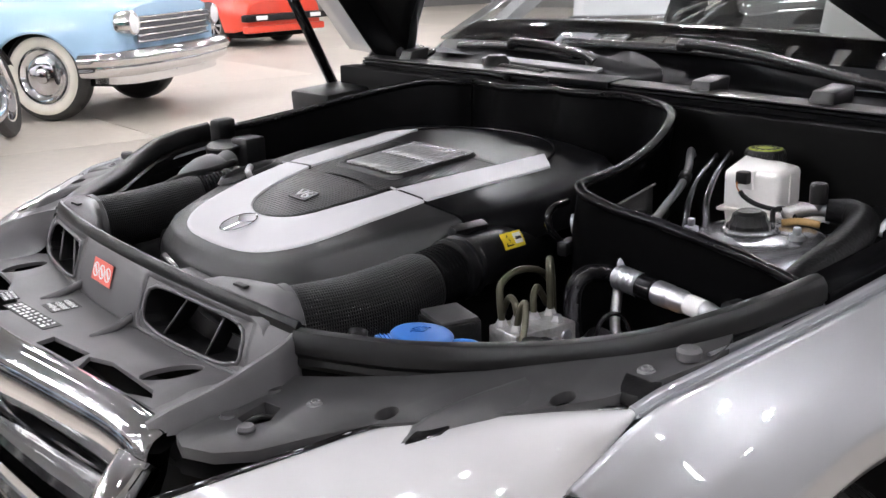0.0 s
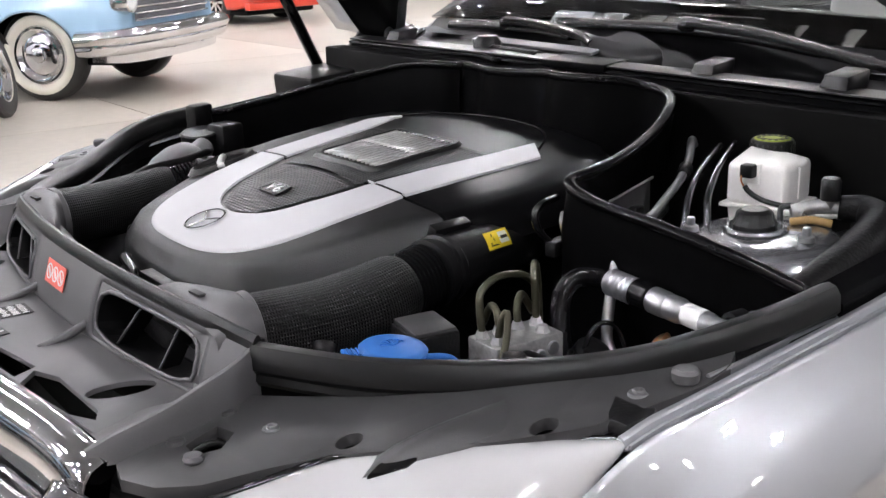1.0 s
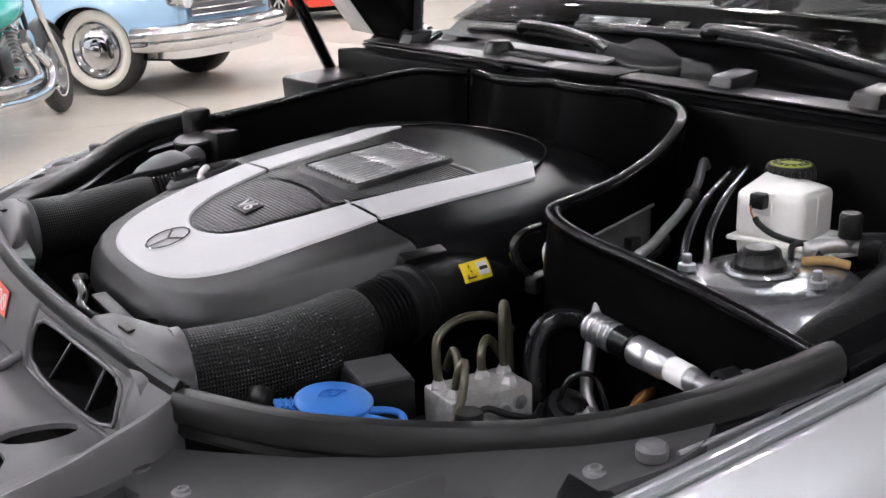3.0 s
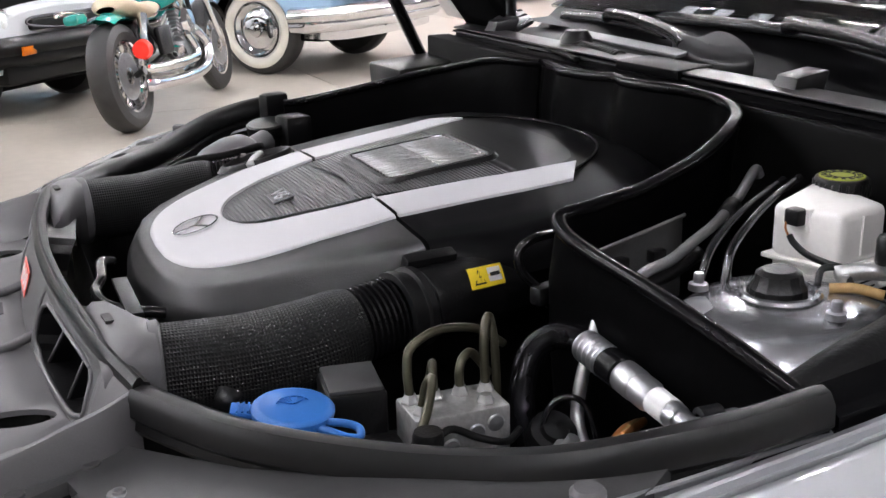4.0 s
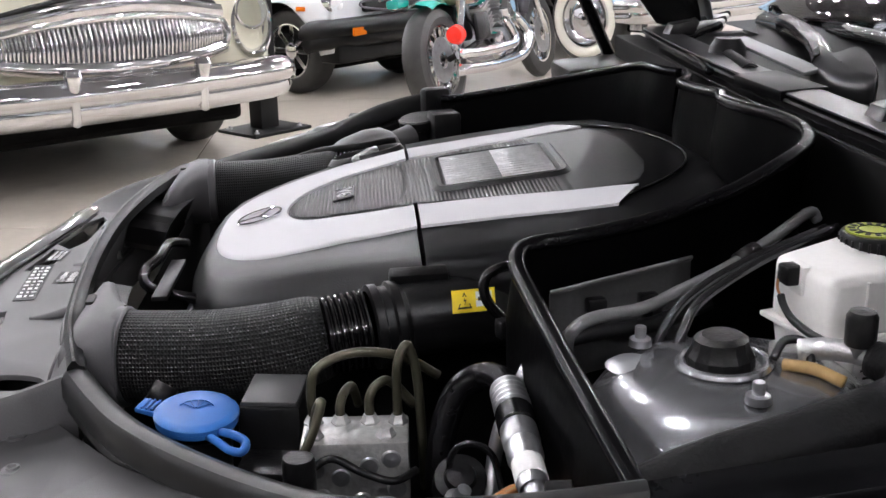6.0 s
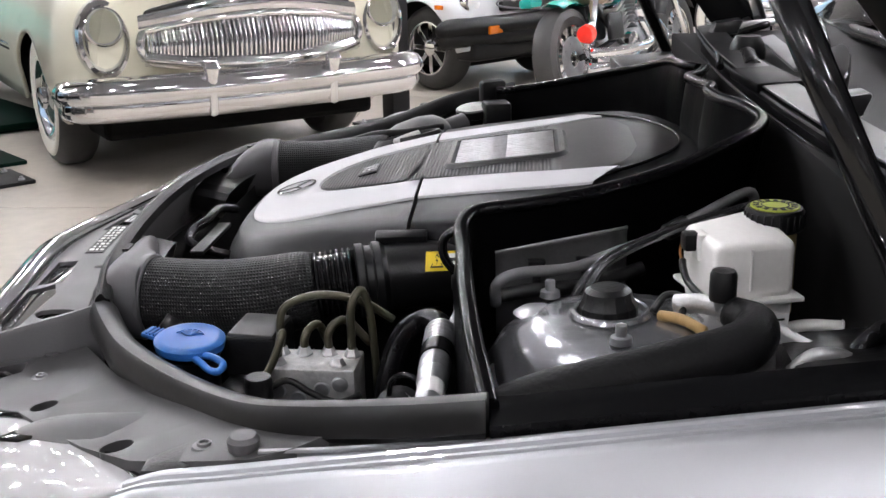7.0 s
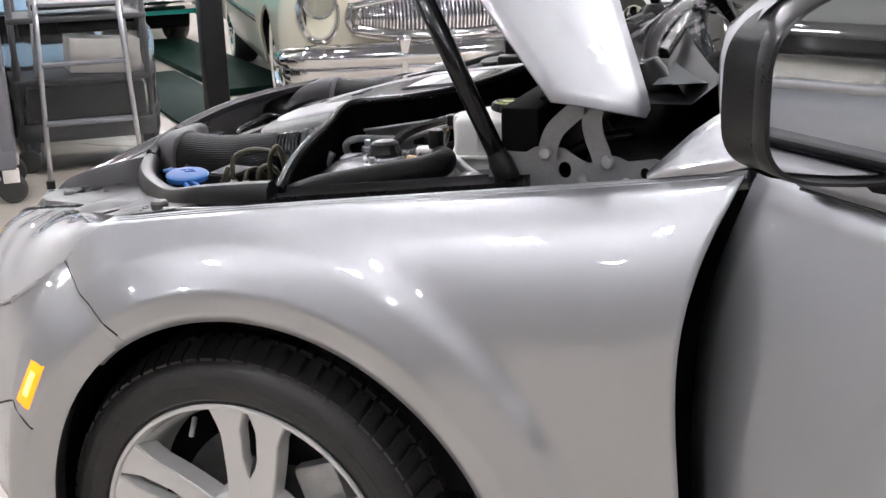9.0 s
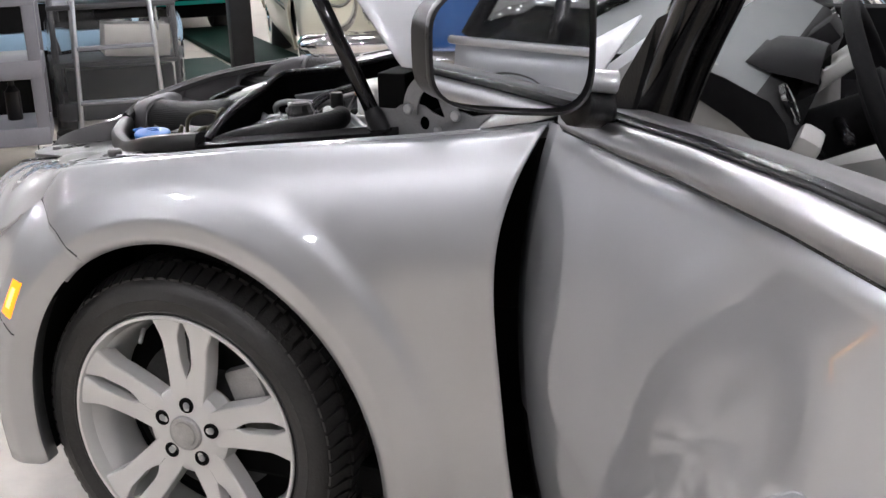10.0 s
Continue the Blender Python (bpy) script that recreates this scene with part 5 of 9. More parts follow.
# ---- things in the engine bay ----
def intake(parent, flip):
    ys = mirrored if flip else (lambda y: y)
    # scoop behind the bulkhead
    rows = []
    for x, y0, y1, z0, z1 in ((-0.402, -0.398, -0.20, 0.775, 0.812), (-0.392, -0.402, -0.205, 0.77, 0.826), (-0.381, -0.406, -0.225, 0.758, 0.833), (-0.370, -0.407, -0.262, 0.746, 0.835), (-0.360, -0.405, -0.293, 0.740, 0.834), (-0.350, -0.403, -0.306, 0.738, 0.832)):
        ring = []
        for k in range(20):
            a = 2 * math.pi * k / 20
            c, s = math.cos(a), math.sin(a)
            cx = math.copysign(abs(c) ** 0.6, c)
            sx = math.copysign(abs(s) ** 0.6, s)
            ring.append(Vector((x, ys((y0 + y1) / 2 + (y1 - y0) / 2 * cx), (z0 + z1) / 2 + (z1 - z0) / 2 * sx)))
        rows.append(ring)
    scoop = grid_mesh("air_scoop", rows, PLASTIC, parent, "grey plastic air scoop", wrap=True, angle=60)
    part("clip_slot", box(bmesh.new(), pose(-0.386, ys(-0.316), 0.8325, 0, 0, 5), (0.008, 0.024, 0.003)), INK, scoop)
    turned("collar", [(0.046, -0.006), (0.0495, -0.005), (0.0500, 0.004), (0.0475, 0.006), (0.044, 0.006)], aligned((-0.349, ys(-0.3545), 0.785), (-0.27, ys(-0.362), 0.785)), PLASTIC, scoop, "grey collar round the hose end", seg=36)
    path = [(-0.352, ys(-0.354), 0.785), (-0.27, ys(-0.362), 0.785), (-0.21, ys(-0.366), 0.790), (-0.165, ys(-0.362), 0.797), (-0.150, ys(-0.360), 0.799)]
    hose = tube("intake_hose", path, 0.045, HOSE_MESH, scoop, "black meshed intake hose", sides=32, per=8, radii=[0.046, 0.0455, 0.046, 0.044, 0.040], uv_scale=(300, 66))
    # ribbed bellows: one turned ring after another
    verts, faces = [], []
    a, b = Vector((-0.150, ys(-0.360), 0.799)), Vector((-0.106, ys(-0.352), 0.804))
    prof = []
    for k in range(7):
        h = (b - a).length * k / 7
        q = (b - a).length / 7
        prof += [(0.036, h), (0.0405, h + q * 0.25), (0.0405, h + q * 0.6), (0.036, h + q * 0.85)]
    turned("bellows", prof, aligned(a, b), GLOSS, scoop, "glossy ribbed bellows", seg=32, smooth_angle=60)
    c = Vector((-0.040, ys(-0.337), 0.808))
    turned("clamp", [(0.037, 0.0), (0.043, 0.002), (0.043, 0.010), (0.0395, 0.012), (0.0395, 0.020), (0.0435, 0.022), (0.0435, 0.030), (0.040, 0.033), (0.038, 0.036)], aligned(b, c), PLASTIC_DARK, scoop, "clamp rings", seg=32)
    d = Vector((0.045, ys(-0.318), 0.806))
    tube("air_tube", [b + (c - b) * 0.5, c, d, (0.09, ys(-0.29), 0.80)], 0.038, PLASTIC_DARK, scoop, "black plastic air tube", sides=28, per=6)
    return scoop


intake(CAR, False)
intake(CAR, True)


def warning_label(parent):
    m = Matrix.Translation((-0.002, -0.3755, 0.829)) @ Euler((radians(48), 0, radians(6)), "XYZ").to_matrix().to_4x4()
    rows = []
    for v in (-1, -0.5, 0, 0.5, 1):
        a = radians(122 - 26 * v / 1.0)
        row = []
        for u in range(7):
            x = -0.024 + 0.044 * u / 6
            c = Vector((-0.040, -0.337, 0.808)).lerp(Vector((0.045, -0.318, 0.806)), (x + 0.040) / 0.085)
            row.append(c + Vector((0, -0.0408 * math.cos(radians(38 + 17 * v)), 0.0408 * math.sin(radians(38 + 17 * v)))))
        rows.append(row)
    lab = grid_mesh("warning_label", rows, YELLOW, parent, "yellow warning label with a bolt sign")
    def spot(u, v, lift=0.0008):
        i, k = (v + 1) * 2, u * 6
        p = rows[int(min(i, 3))][int(min(k, 5))].lerp(rows[int(min(i, 3)) + 1][int(min(k, 5))], i - int(min(i, 3)))
        q = rows[int(min(i, 3))][int(min(k, 5)) + 1].lerp(rows[int(min(i, 3)) + 1][int(min(k, 5)) + 1], i - int(min(i, 3)))
        r = p.lerp(q, k - int(min(k, 5)))
        return r + Vector((0, -math.cos(radians(38 + 17 * v)), math.sin(radians(38 + 17 * v)))) * lift
    for name, mat, pts in (("sign_triangle", INK, [(0.12, -0.7), (0.46, -0.7), (0.29, 0.75)]), ("white_field", LABEL_WHITE, [(0.55, -0.6), (0.93, -0.6), (0.93, 0.7), (0.55, 0.7)])):
        link_mesh(name, [spot(*p) for p in pts], [tuple(range(len(pts)))], mat, lab, "", False)
    link_mesh("sign_inner", [spot(*p, 0.0014) for p in ((0.165, -0.55), (0.415, -0.55), (0.29, 0.5))], [(0, 1, 2)], YELLOW, lab, "", False)
    link_mesh("bolt_sign", [spot(*p, 0.002) for p in ((0.30, 0.3), (0.26, -0.1), (0.30, -0.1), (0.275, -0.5), (0.33, 0.0), (0.29, 0.0))], [(0, 1, 2, 3, 4, 5)], INK, lab, "", False)
    link_mesh("crossed_tool", [spot(*p, 0.0014) for p in ((0.60, -0.15), (0.88, -0.15), (0.88, 0.2), (0.60, 0.2))], [(0, 1, 2, 3)], INK, lab, "", False)


warning_label(CAR)


def washer_filler(parent):
    m = pose(-0.257, -0.505, 0.787, 4, 3, 0)
    neck = turned("filler_neck", [(0.030, -0.10), (0.030, -0.012), (0.033, -0.008)], m, PLASTIC_DARK, parent, "black filler neck under a blue cap", seg=28)
    cap = turned("filler_cap", [(0.0325, -0.004), (0.0355, -0.003), (0.0358, 0.001), (0.0365, 0.0015), (0.0365, 0.005), (0.034, 0.0075), (0.029, 0.0085), (0.0, 0.0100)], m, BLUE, neck, "bright blue washer fluid cap", seg=40)
    tab = box(bmesh.new(), m @ pose(-0.040, 0.012, 0.002, 0, 6, -18), (0.024, 0.020, 0.005), 0.0015)
    for k in range(4):
        box(tab, m @ pose(-0.0455 + 0.0045 * k, 0.0135 - 0.0014 * k, 0.005, 0, 6, -18), (0.0018, 0.017, 0.003))
    part("grip_tab", tab, BLUE, cap, "", True, 40)
    loop = [m @ Vector(q) for q in ((0.022, -0.026, 0.001), (0.036, -0.034, 0.002), (0.046, -0.042, 0.0), (0.044, -0.052, -0.003), (0.034, -0.050, -0.003), (0.024, -0.040, -0.002), (0.014, -0.031, -0.001))]
    tube("strap_loop", loop, 0.0038, BLUE, cap, sides=8, per=5)
    # embossed wiper sign: an open fan and drops
    for a in (35, 65, 90, 115, 145):
        part("sign_ray", box(bmesh.new(), m @ pose(0, -0.003, 0.0104, 0, 0, a - 90) @ pose(0, 0.008, 0), (0.0012, 0.014, 0.0012)), BLUE, cap)
    arc = [m @ Vector((0.015 * math.cos(radians(a)), -0.003 + 0.015 * math.sin(radians(a)), 0.0103)) for a in range(20, 161, 14)]
    tube("sign_arc", arc, 0.0007, BLUE, cap, sides=6, per=0)


washer_filler(CAR)


def brake_unit(parent):
    m = pose(-0.120, -0.538, 0.750, 0, 0, -2)
    unit = box_part("brake_hydraulic_unit", m, (0.090, 0.054, 0.070), CAST_BRIGHT, parent, "cast alloy brake hydraulic block with pipes", 0.003)
    for k, (u, v) in enumerate(((-0.036, 0.012), (-0.013, 0.012), (0.012, 0.012), (0.036, 0.010), (-0.034, -0.014), (0.026, -0.014))):
        p = m @ Vector((u, v, 0.033))
        turned("union_nut", [(0.0085, -0.002), (0.0085, 0.004), (0.007, 0.006), (0.0055, 0.010), (0.0, 0.010)], Matrix.Translation(p), ALLOY, unit, seg=6, smooth_angle=20)
    routes = [[(-0.036, 0.012, 0.04), (-0.037, 0.014, 0.068), (-0.030, 0.020, 0.084), (0.000, 0.030, 0.092), (0.040, 0.038, 0.084), (0.072, 0.05, 0.06)],
              [(0.036, 0.010, 0.04), (0.036, 0.012, 0.080), (0.040, 0.018, 0.096), (0.047, 0.024, 0.098), (0.054, 0.028, 0.06), (0.058, 0.030, -0.04)],
              [(-0.013, 0.012, 0.04), (-0.013, 0.014, 0.050), (-0.010, 0.022, 0.058), (-0.004, 0.04, 0.056), (0.0, 0.06, 0.03)],
              [(0.012, 0.012, 0.04), (0.012, 0.013, 0.056), (0.018, 0.018, 0.066), (0.030, 0.026, 0.066), (0.05, 0.034, 0.04)],
              [(-0.034, -0.014, 0.04), (-0.030, -0.016, 0.062), (-0.026, -0.02, 0.068), (-0.036, -0.03, 0.040), (-0.058, -0.04, 0.0), (-0.066, -0.04, -0.04)]]
    for r in routes:
        tube("brake_pipe", [m @ Vector(q) for q in r], 0.0042, PIPE, unit, "olive coated brake pipe", sides=10, per=6)
    # front face: plugs, connector, black sensor
    for u, w in ((-0.032, 0.012), (-0.012, 0.004), (0.012, 0.014), (0.034, -0.008), (0.005, -0.018), (-0.028, -0.014), (0.030, 0.020)):
        turned("plug", [(0.0, 0.004), (0.007, 0.003), (0.009, 0.0), (0.009, -0.006)], m @ pose(u, -0.026, w, 90), STEEL, unit, seg=14)
    turned("sensor", [(0.0, 0.05), (0.012, 0.05), (0.0135, 0.046), (0.0135, 0.018), (0.011, 0.014), (0.011, 0.0), (0.014, -0.004), (0.014, -0.02)], pose(-0.165, -0.590, 0.738), PLASTIC_DARK, unit, "black round sensor", seg=20)
    turned("sensor_foot", [(0.014, 0.0), (0.016, -0.004), (0.016, -0.03), (0.0, -0.03)], pose(-0.165, -0.590, 0.734), STEEL, unit, seg=18)
    tube("bright_elbow", [(-0.128, -0.645, 0.735), (-0.118, -0.63, 0.752), (-0.096, -0.625, 0.757), (-0.076, -0.635, 0.75)], 0.011, STEEL, unit, "bright bent pipe", sides=14, per=6)
    tube("wire", [(-0.162, -0.587, 0.770), (-0.14, -0.578, 0.779), (-0.115, -0.583, 0.768), (-0.09, -0.585, 0.760), (-0.07, -0.572, 0.762)], 0.0035, PLASTIC_DARK, unit, sides=8, per=6)


brake_unit(CAR)


def fuse_box(parent):
    b = box_part("relay_box", pose(-0.192, -0.470, 0.746, 0, 0, -8), (0.056, 0.062, 0.090), PLASTIC_DARK, parent, "black relay box with a flat lid", 0.004)
    box_part("lid", pose(-0.192, -0.470, 0.793, 3, 0, -8), (0.050, 0.056, 0.006), PANEL, b, "dark lid", 0.002)
    box_part("lower_box", pose(-0.188, -0.520, 0.720, 0, 0, -8), (0.07, 0.05, 0.06), PLASTIC_DARK, b, "", 0.005)
    tube("clip_lug", [(-0.305, -0.44, 0.77), (-0.295, -0.43, 0.785)], 0.012, PLASTIC_DARK, b, sides=10, per=0)


fuse_box(CAR)


def coolant_line(parent):
    a, b = Vector((0.008, -0.550, 0.820)), Vector((0.008, -0.712, 0.809))
    m = aligned(a, b)
    line = turned("refrigerant_line", [(0.0, 0.0), (0.0135, 0.0)] + [(q, 0.001 + 0.0078 * k + h) for k in range(5) for q, h in ((0.0135, 0.0), (0.0155, 0.0015), (0.0158, 0.004), (0.0138, 0.0062))] + [(0.0135, 0.040)], m, STEEL, parent, "bright refrigerant line with a crimped sleeve", seg=28)
    turned("rubber_sleeve", [(0.0135, 0.039), (0.0158, 0.041), (0.0158, 0.064), (0.0135, 0.066)], m, RUBBER, line, "black rubber sleeve", seg=24)
    turned("ferrule", [(0.0135, 0.065), (0.0148, 0.067), (0.0148, 0.086), (0.0130, 0.090), (0.0142, 0.094), (0.0142, 0.106), (0.0120, 0.112), (0.0115, 0.145), (0.0105, 0.150)], m, STEEL, line, "bright ferrule", seg=28)
    turned("paper_label", [(0.0118, 0.114), (0.0124, 0.115), (0.0122, 0.138), (0.0114, 0.139)], m, LABEL_WHITE, line, "white wrapped label", seg=24)
    p = m @ Vector((0, 0, 0.145))
    tube("thin_pipe", [p, p + Vector((0.004, -0.020, -0.002)), (0.03, -0.722, 0.813), (0.075, -0.728, 0.816), (0.10, -0.73, 0.82)], 0.0095, STEEL, line, sides=14, per=6)
    turned("clamp_block", [(0.010, -0.010), (0.015, -0.009), (0.015, 0.009), (0.010, 0.010)], aligned((0.022, -0.72, 0.8125), (0.06, -0.726, 0.815)), PLASTIC_DARK, line, seg=16)
    tube("hose", [a + Vector((0, 0.004, 0)), (0.004, -0.535, 0.822), (-0.010, -0.518, 0.819), (-0.030, -0.515, 0.805), (-0.044, -0.525, 0.775), (-0.050, -0.54, 0.73), (-0.045, -0.55, 0.64)], 0.0125, RUBBER, line, "black rubber hose", sides=18, per=8)
    tube("white_pipe", [(0.034, -0.535, 0.850), (0.020, -0.545, 0.825), (0.002, -0.555, 0.79), (-0.006, -0.562, 0.755), (-0.010, -0.585, 0.73)], 0.0065, STEEL, line, "bright thin pipe", sides=12, per=6)
    fl = [(0.04, -0.665, 0.806), (0.062, -0.655, 0.832), (0.068, -0.69, 0.818)]
    solid(link_mesh("bright_tab", [Vector(q) for q in fl], [(0, 1, 2)], STEEL, line, "bright metal tab", False), 0.002, 0)
    for k in range(3):
        tube("copper_wire", [(-0.02 + 0.006 * k, -0.64, 0.765 + 0.003 * k), (0.0 + 0.006 * k, -0.63, 0.772), (0.02 + 0.004 * k, -0.62, 0.77)], 0.004, COPPER if k != 1 else TAN, line, sides=8, per=4)
    tube("black_loop", [(-0.045, -0.56, 0.74), (-0.04, -0.57, 0.775), (-0.025, -0.575, 0.785), (-0.008, -0.58, 0.775), (0.0, -0.59, 0.74)], 0.003, GLOSS, line, sides=8, per=6)
    turned("round_plug", [(0.0, 0.006), (0.012, 0.005), (0.014, 0.0), (0.022, -0.001), (0.024, -0.02)], pose(-0.034, -0.57, 0.752, 35, 0, 0), PLASTIC_DARK, line, seg=20)
    for k, (x, y, z) in enumerate(((-0.03, -0.63, 0.755), (-0.014, -0.655, 0.757), (-0.037, -0.60, 0.75))):
        turned("bright_stud", [(0.0, 0.012), (0.006, 0.011), (0.007, 0.0), (0.012, -0.002), (0.012, -0.012)], pose(x, y, z, 20, 10 * k, 0), STEEL, line, seg=12)


coolant_line(CAR)


TOWER = material("tower_paint", (0.27, 0.275, 0.29), 0.27, 0.8, rough_vary=0.01, vary=0.03, scale=12, fine=400, coat=0.8, coat_rough=0.05)


def strut_tower(parent):
    cx, cy = 0.168, -0.628
    rows = []
    for r, z in ((0.0, 0.868), (0.03, 0.868), (0.066, 0.866), (0.082, 0.861), (0.096, 0.850), (0.110, 0.828), (0.122, 0.795), (0.130, 0.75), (0.134, 0.66)):
        rows.append([Vector((cx + r * math.cos(a) * 1.05, cy + r * math.sin(a) * 0.95, z + 0.10 * (r * math.cos(a)) * 0.35)) for a in [2 * math.pi * k / 48 for k in range(48)]])
    tower = grid_mesh("strut_tower", rows, TOWER, parent, "silver painted strut tower dome", wrap=True)
    turned("seat_ring", [(0.029, 0.0), (0.030, 0.003), (0.032, 0.004), (0.035, 0.003), (0.037, 0.0)], pose(cx - 0.004, cy + 0.004, 0.869, 0, -2, 0), TOWER, tower, "bright pressed ring", seg=36)
    cap = turned("rubber_cap", [(0.026, 0.0), (0.0255, 0.008), (0.022, 0.014), (0.0205, 0.021), (0.015, 0.0245), (0.0, 0.025)], pose(cx - 0.006, cy + 0.004, 0.868, 0, -2, 0), PLASTIC_DARK, tower, "black ribbed rubber cap", seg=14, smooth_angle=20)
    for bx, by in ((0.112, -0.574), (0.168, -0.690), (0.222, -0.640)):
        bolt(tower, bx, by, 0.866 + 0.012 * (bx - 0.16), 0.0068, 0.016)
    for bx, by in ((0.10, -0.60), (0.145, -0.668), (0.19, -0.573)):
        turned("pressing", [(0.0, 0.004), (0.016, 0.003), (0.022, -0.001)], pose(bx, by, 0.860), PAINT, tower, seg=18)
    shelf = bmesh.new()
    box(shelf, pose(0.30, -0.655, 0.78), (0.25, 0.14, 0.09), 0.02)
    part("inner_shelf", shelf, PLASTIC_DARK, tower, "black shelf behind the tower", True, 40)
    return tower


strut_tower(CAR)


def brake_reservoir(parent):
    m = pose(0.286, -0.545, 0.0, 0, 0, 15)
    bm = bmesh.new()
    box(bm, m @ pose(0, 0, 0.893), (0.078, 0.080, 0.056), 0.009, 3)
    # the roof of the tank climbs towards the filler neck
    inv = m.inverted()
    for v in bm.verts:
        q = inv @ v.co
        if q.z > 0.905:
            v.co.z += 0.010 * min(1, max(0, (q.x + 0.03) / 0.06)) * min(1, max(0, (q.y + 0.03) / 0.06))
    tank = part("brake_fluid_tank", bm, WHITE_PLASTIC, parent, "milky white brake fluid tank with a black cap", True, 50)
    low = box(bmesh.new(), m @ pose(0.001, 0, 0.829), (0.076, 0.078, 0.074), 0.006)
    for v in low.verts:
        q = inv @ v.co
        if q.z < 0.83:
            v.co = m @ Vector((q.x * 0.86 + 0.004, q.y * 0.86, q.z))
    part("lower_tank", low, WHITE_PLASTIC, tank, "", True, 40)
    part("weld_seam", box(bmesh.new(), m @ pose(0.001, 0, 0.8655), (0.090, 0.092, 0.005), 0.0015), WHITE_PLASTIC, tank, "", True, 40)
    part("front_rib", box(bmesh.new(), m @ pose(-0.005, -0.0405, 0.895), (0.003, 0.003, 0.040), 0.001), WHITE_PLASTIC, tank, "", True, 40)
    c = Vector((0.323, -0.519, 0.0))
    turned("neck", [(0.0215, -0.075), (0.0215, 0.010)], pose(c.x, c.y, 0.91), AGED_PLASTIC, tank, "yellowed filler neck", seg=28)
    cap = turned("screw_cap", [(0.0255, 0.0), (0.027, 0.002), (0.027, 0.018), (0.0255, 0.021), (0.0, 0.0215)], pose(c.x, c.y, 0.916), PLASTIC_DARK, tank, "black screw cap", seg=32)
    for k in range(24):
        a = 2 * math.pi * k / 24
        tube("grip_rib", [(c.x + 0.0272 * math.cos(a), c.y + 0.0272 * math.sin(a), 0.919), (c.x + 0.0272 * math.cos(a), c.y + 0.0272 * math.sin(a), 0.933)], 0.0013, PLASTIC_DARK, cap, sides=5, per=0)
    turned("cap_disc", [(0.0228, 0.0), (0.0228, 0.0012), (0.0, 0.0012)], pose(c.x, c.y, 0.9372), material("lime_print", (0.42, 0.48, 0.06), 0.4, vary=0.15, scale=60), cap, "lime printed disc", seg=32)
    for k in range(14):
        a = 2 * math.pi * k / 14
        part("print_mark", box(bmesh.new(), pose(c.x + 0.0178 * math.cos(a), c.y + 0.0178 * math.sin(a), 0.9389, 0, 0, math.degrees(a)), (0.0058, 0.004, 0.0005)), INK, cap)
    turned("print_ring", [(0.0132, 0.0), (0.0132, 0.0006), (0.012, 0.0006), (0.012, 0.0)], pose(c.x, c.y, 0.9386), INK, cap, seg=28, closed=True)
    # level sensor plug with its cable
    p = Vector((0.245, -0.548, 0.912))
    box_part("socket", Matrix.Translation(p) @ pose(0.006, 0, -0.004, 0, 0, 8), (0.012, 0.024, 0.026), WHITE_PLASTIC, tank, "", 0.003)
    plug = box_part("sensor_plug", Matrix.Translation(p) @ pose(0, 0, 0, 0, 0, 8), (0.022, 0.018, 0.017), PLASTIC_DARK, tank, "black plug", 0.003)
    tube("cable", [p + Vector((-0.010, -0.001, -0.018)), p + Vector((-0.010, -0.008, -0.024)), p + Vector((-0.008, -0.024, -0.031)), p + Vector((-0.002, -0.045, -0.035)), (0.250, -0.612, 0.876)], 0.0034, PLASTIC_DARK, plug, sides=8, per=6)
    tube("bare_wire", [p + Vector((-0.011, 0.004, -0.005)), p + Vector((-0.012, 0.003, -0.012)), p + Vector((-0.010, -0.001, -0.020))], 0.0012, COPPER, plug, sides=6, per=4)
    # outlet with a red-tipped connector
    tube("outlet", [m @ Vector((0.03, -0.020, 0.825)), m @ Vector((0.055, -0.034, 0.835)), (0.375, -0.585, 0.842)], 0.006, WHITE_PLASTIC, tank, sides=10, per=4)
    box_part("connector", pose(0.385, -0.588, 0.842, 0, 0, -12), (0.022, 0.014, 0.016), LABEL_WHITE, tank, "white connector with a red mark", 0.002)
    box_part("red_mark", pose(0.383, -0.5882, 0.8507, 0, 0, -12), (0.012, 0.0146, 0.003), RED_LABEL, tank, "", 0.0005)
    # printed label low on the side
    part("label", box(bmesh.new(), m @ pose(0.012, -0.0385, 0.838), (0.046, 0.001, 0.024)), LABEL_WHITE, tank, "small white label")
    for k in range(3):
        part("print_line", box(bmesh.new(), m @ pose(0.012, -0.0392, 0.845 - 0.007 * k), (0.038 - 0.006 * k, 0.0006, 0.002)), INK, tank)


brake_reservoir(CAR)


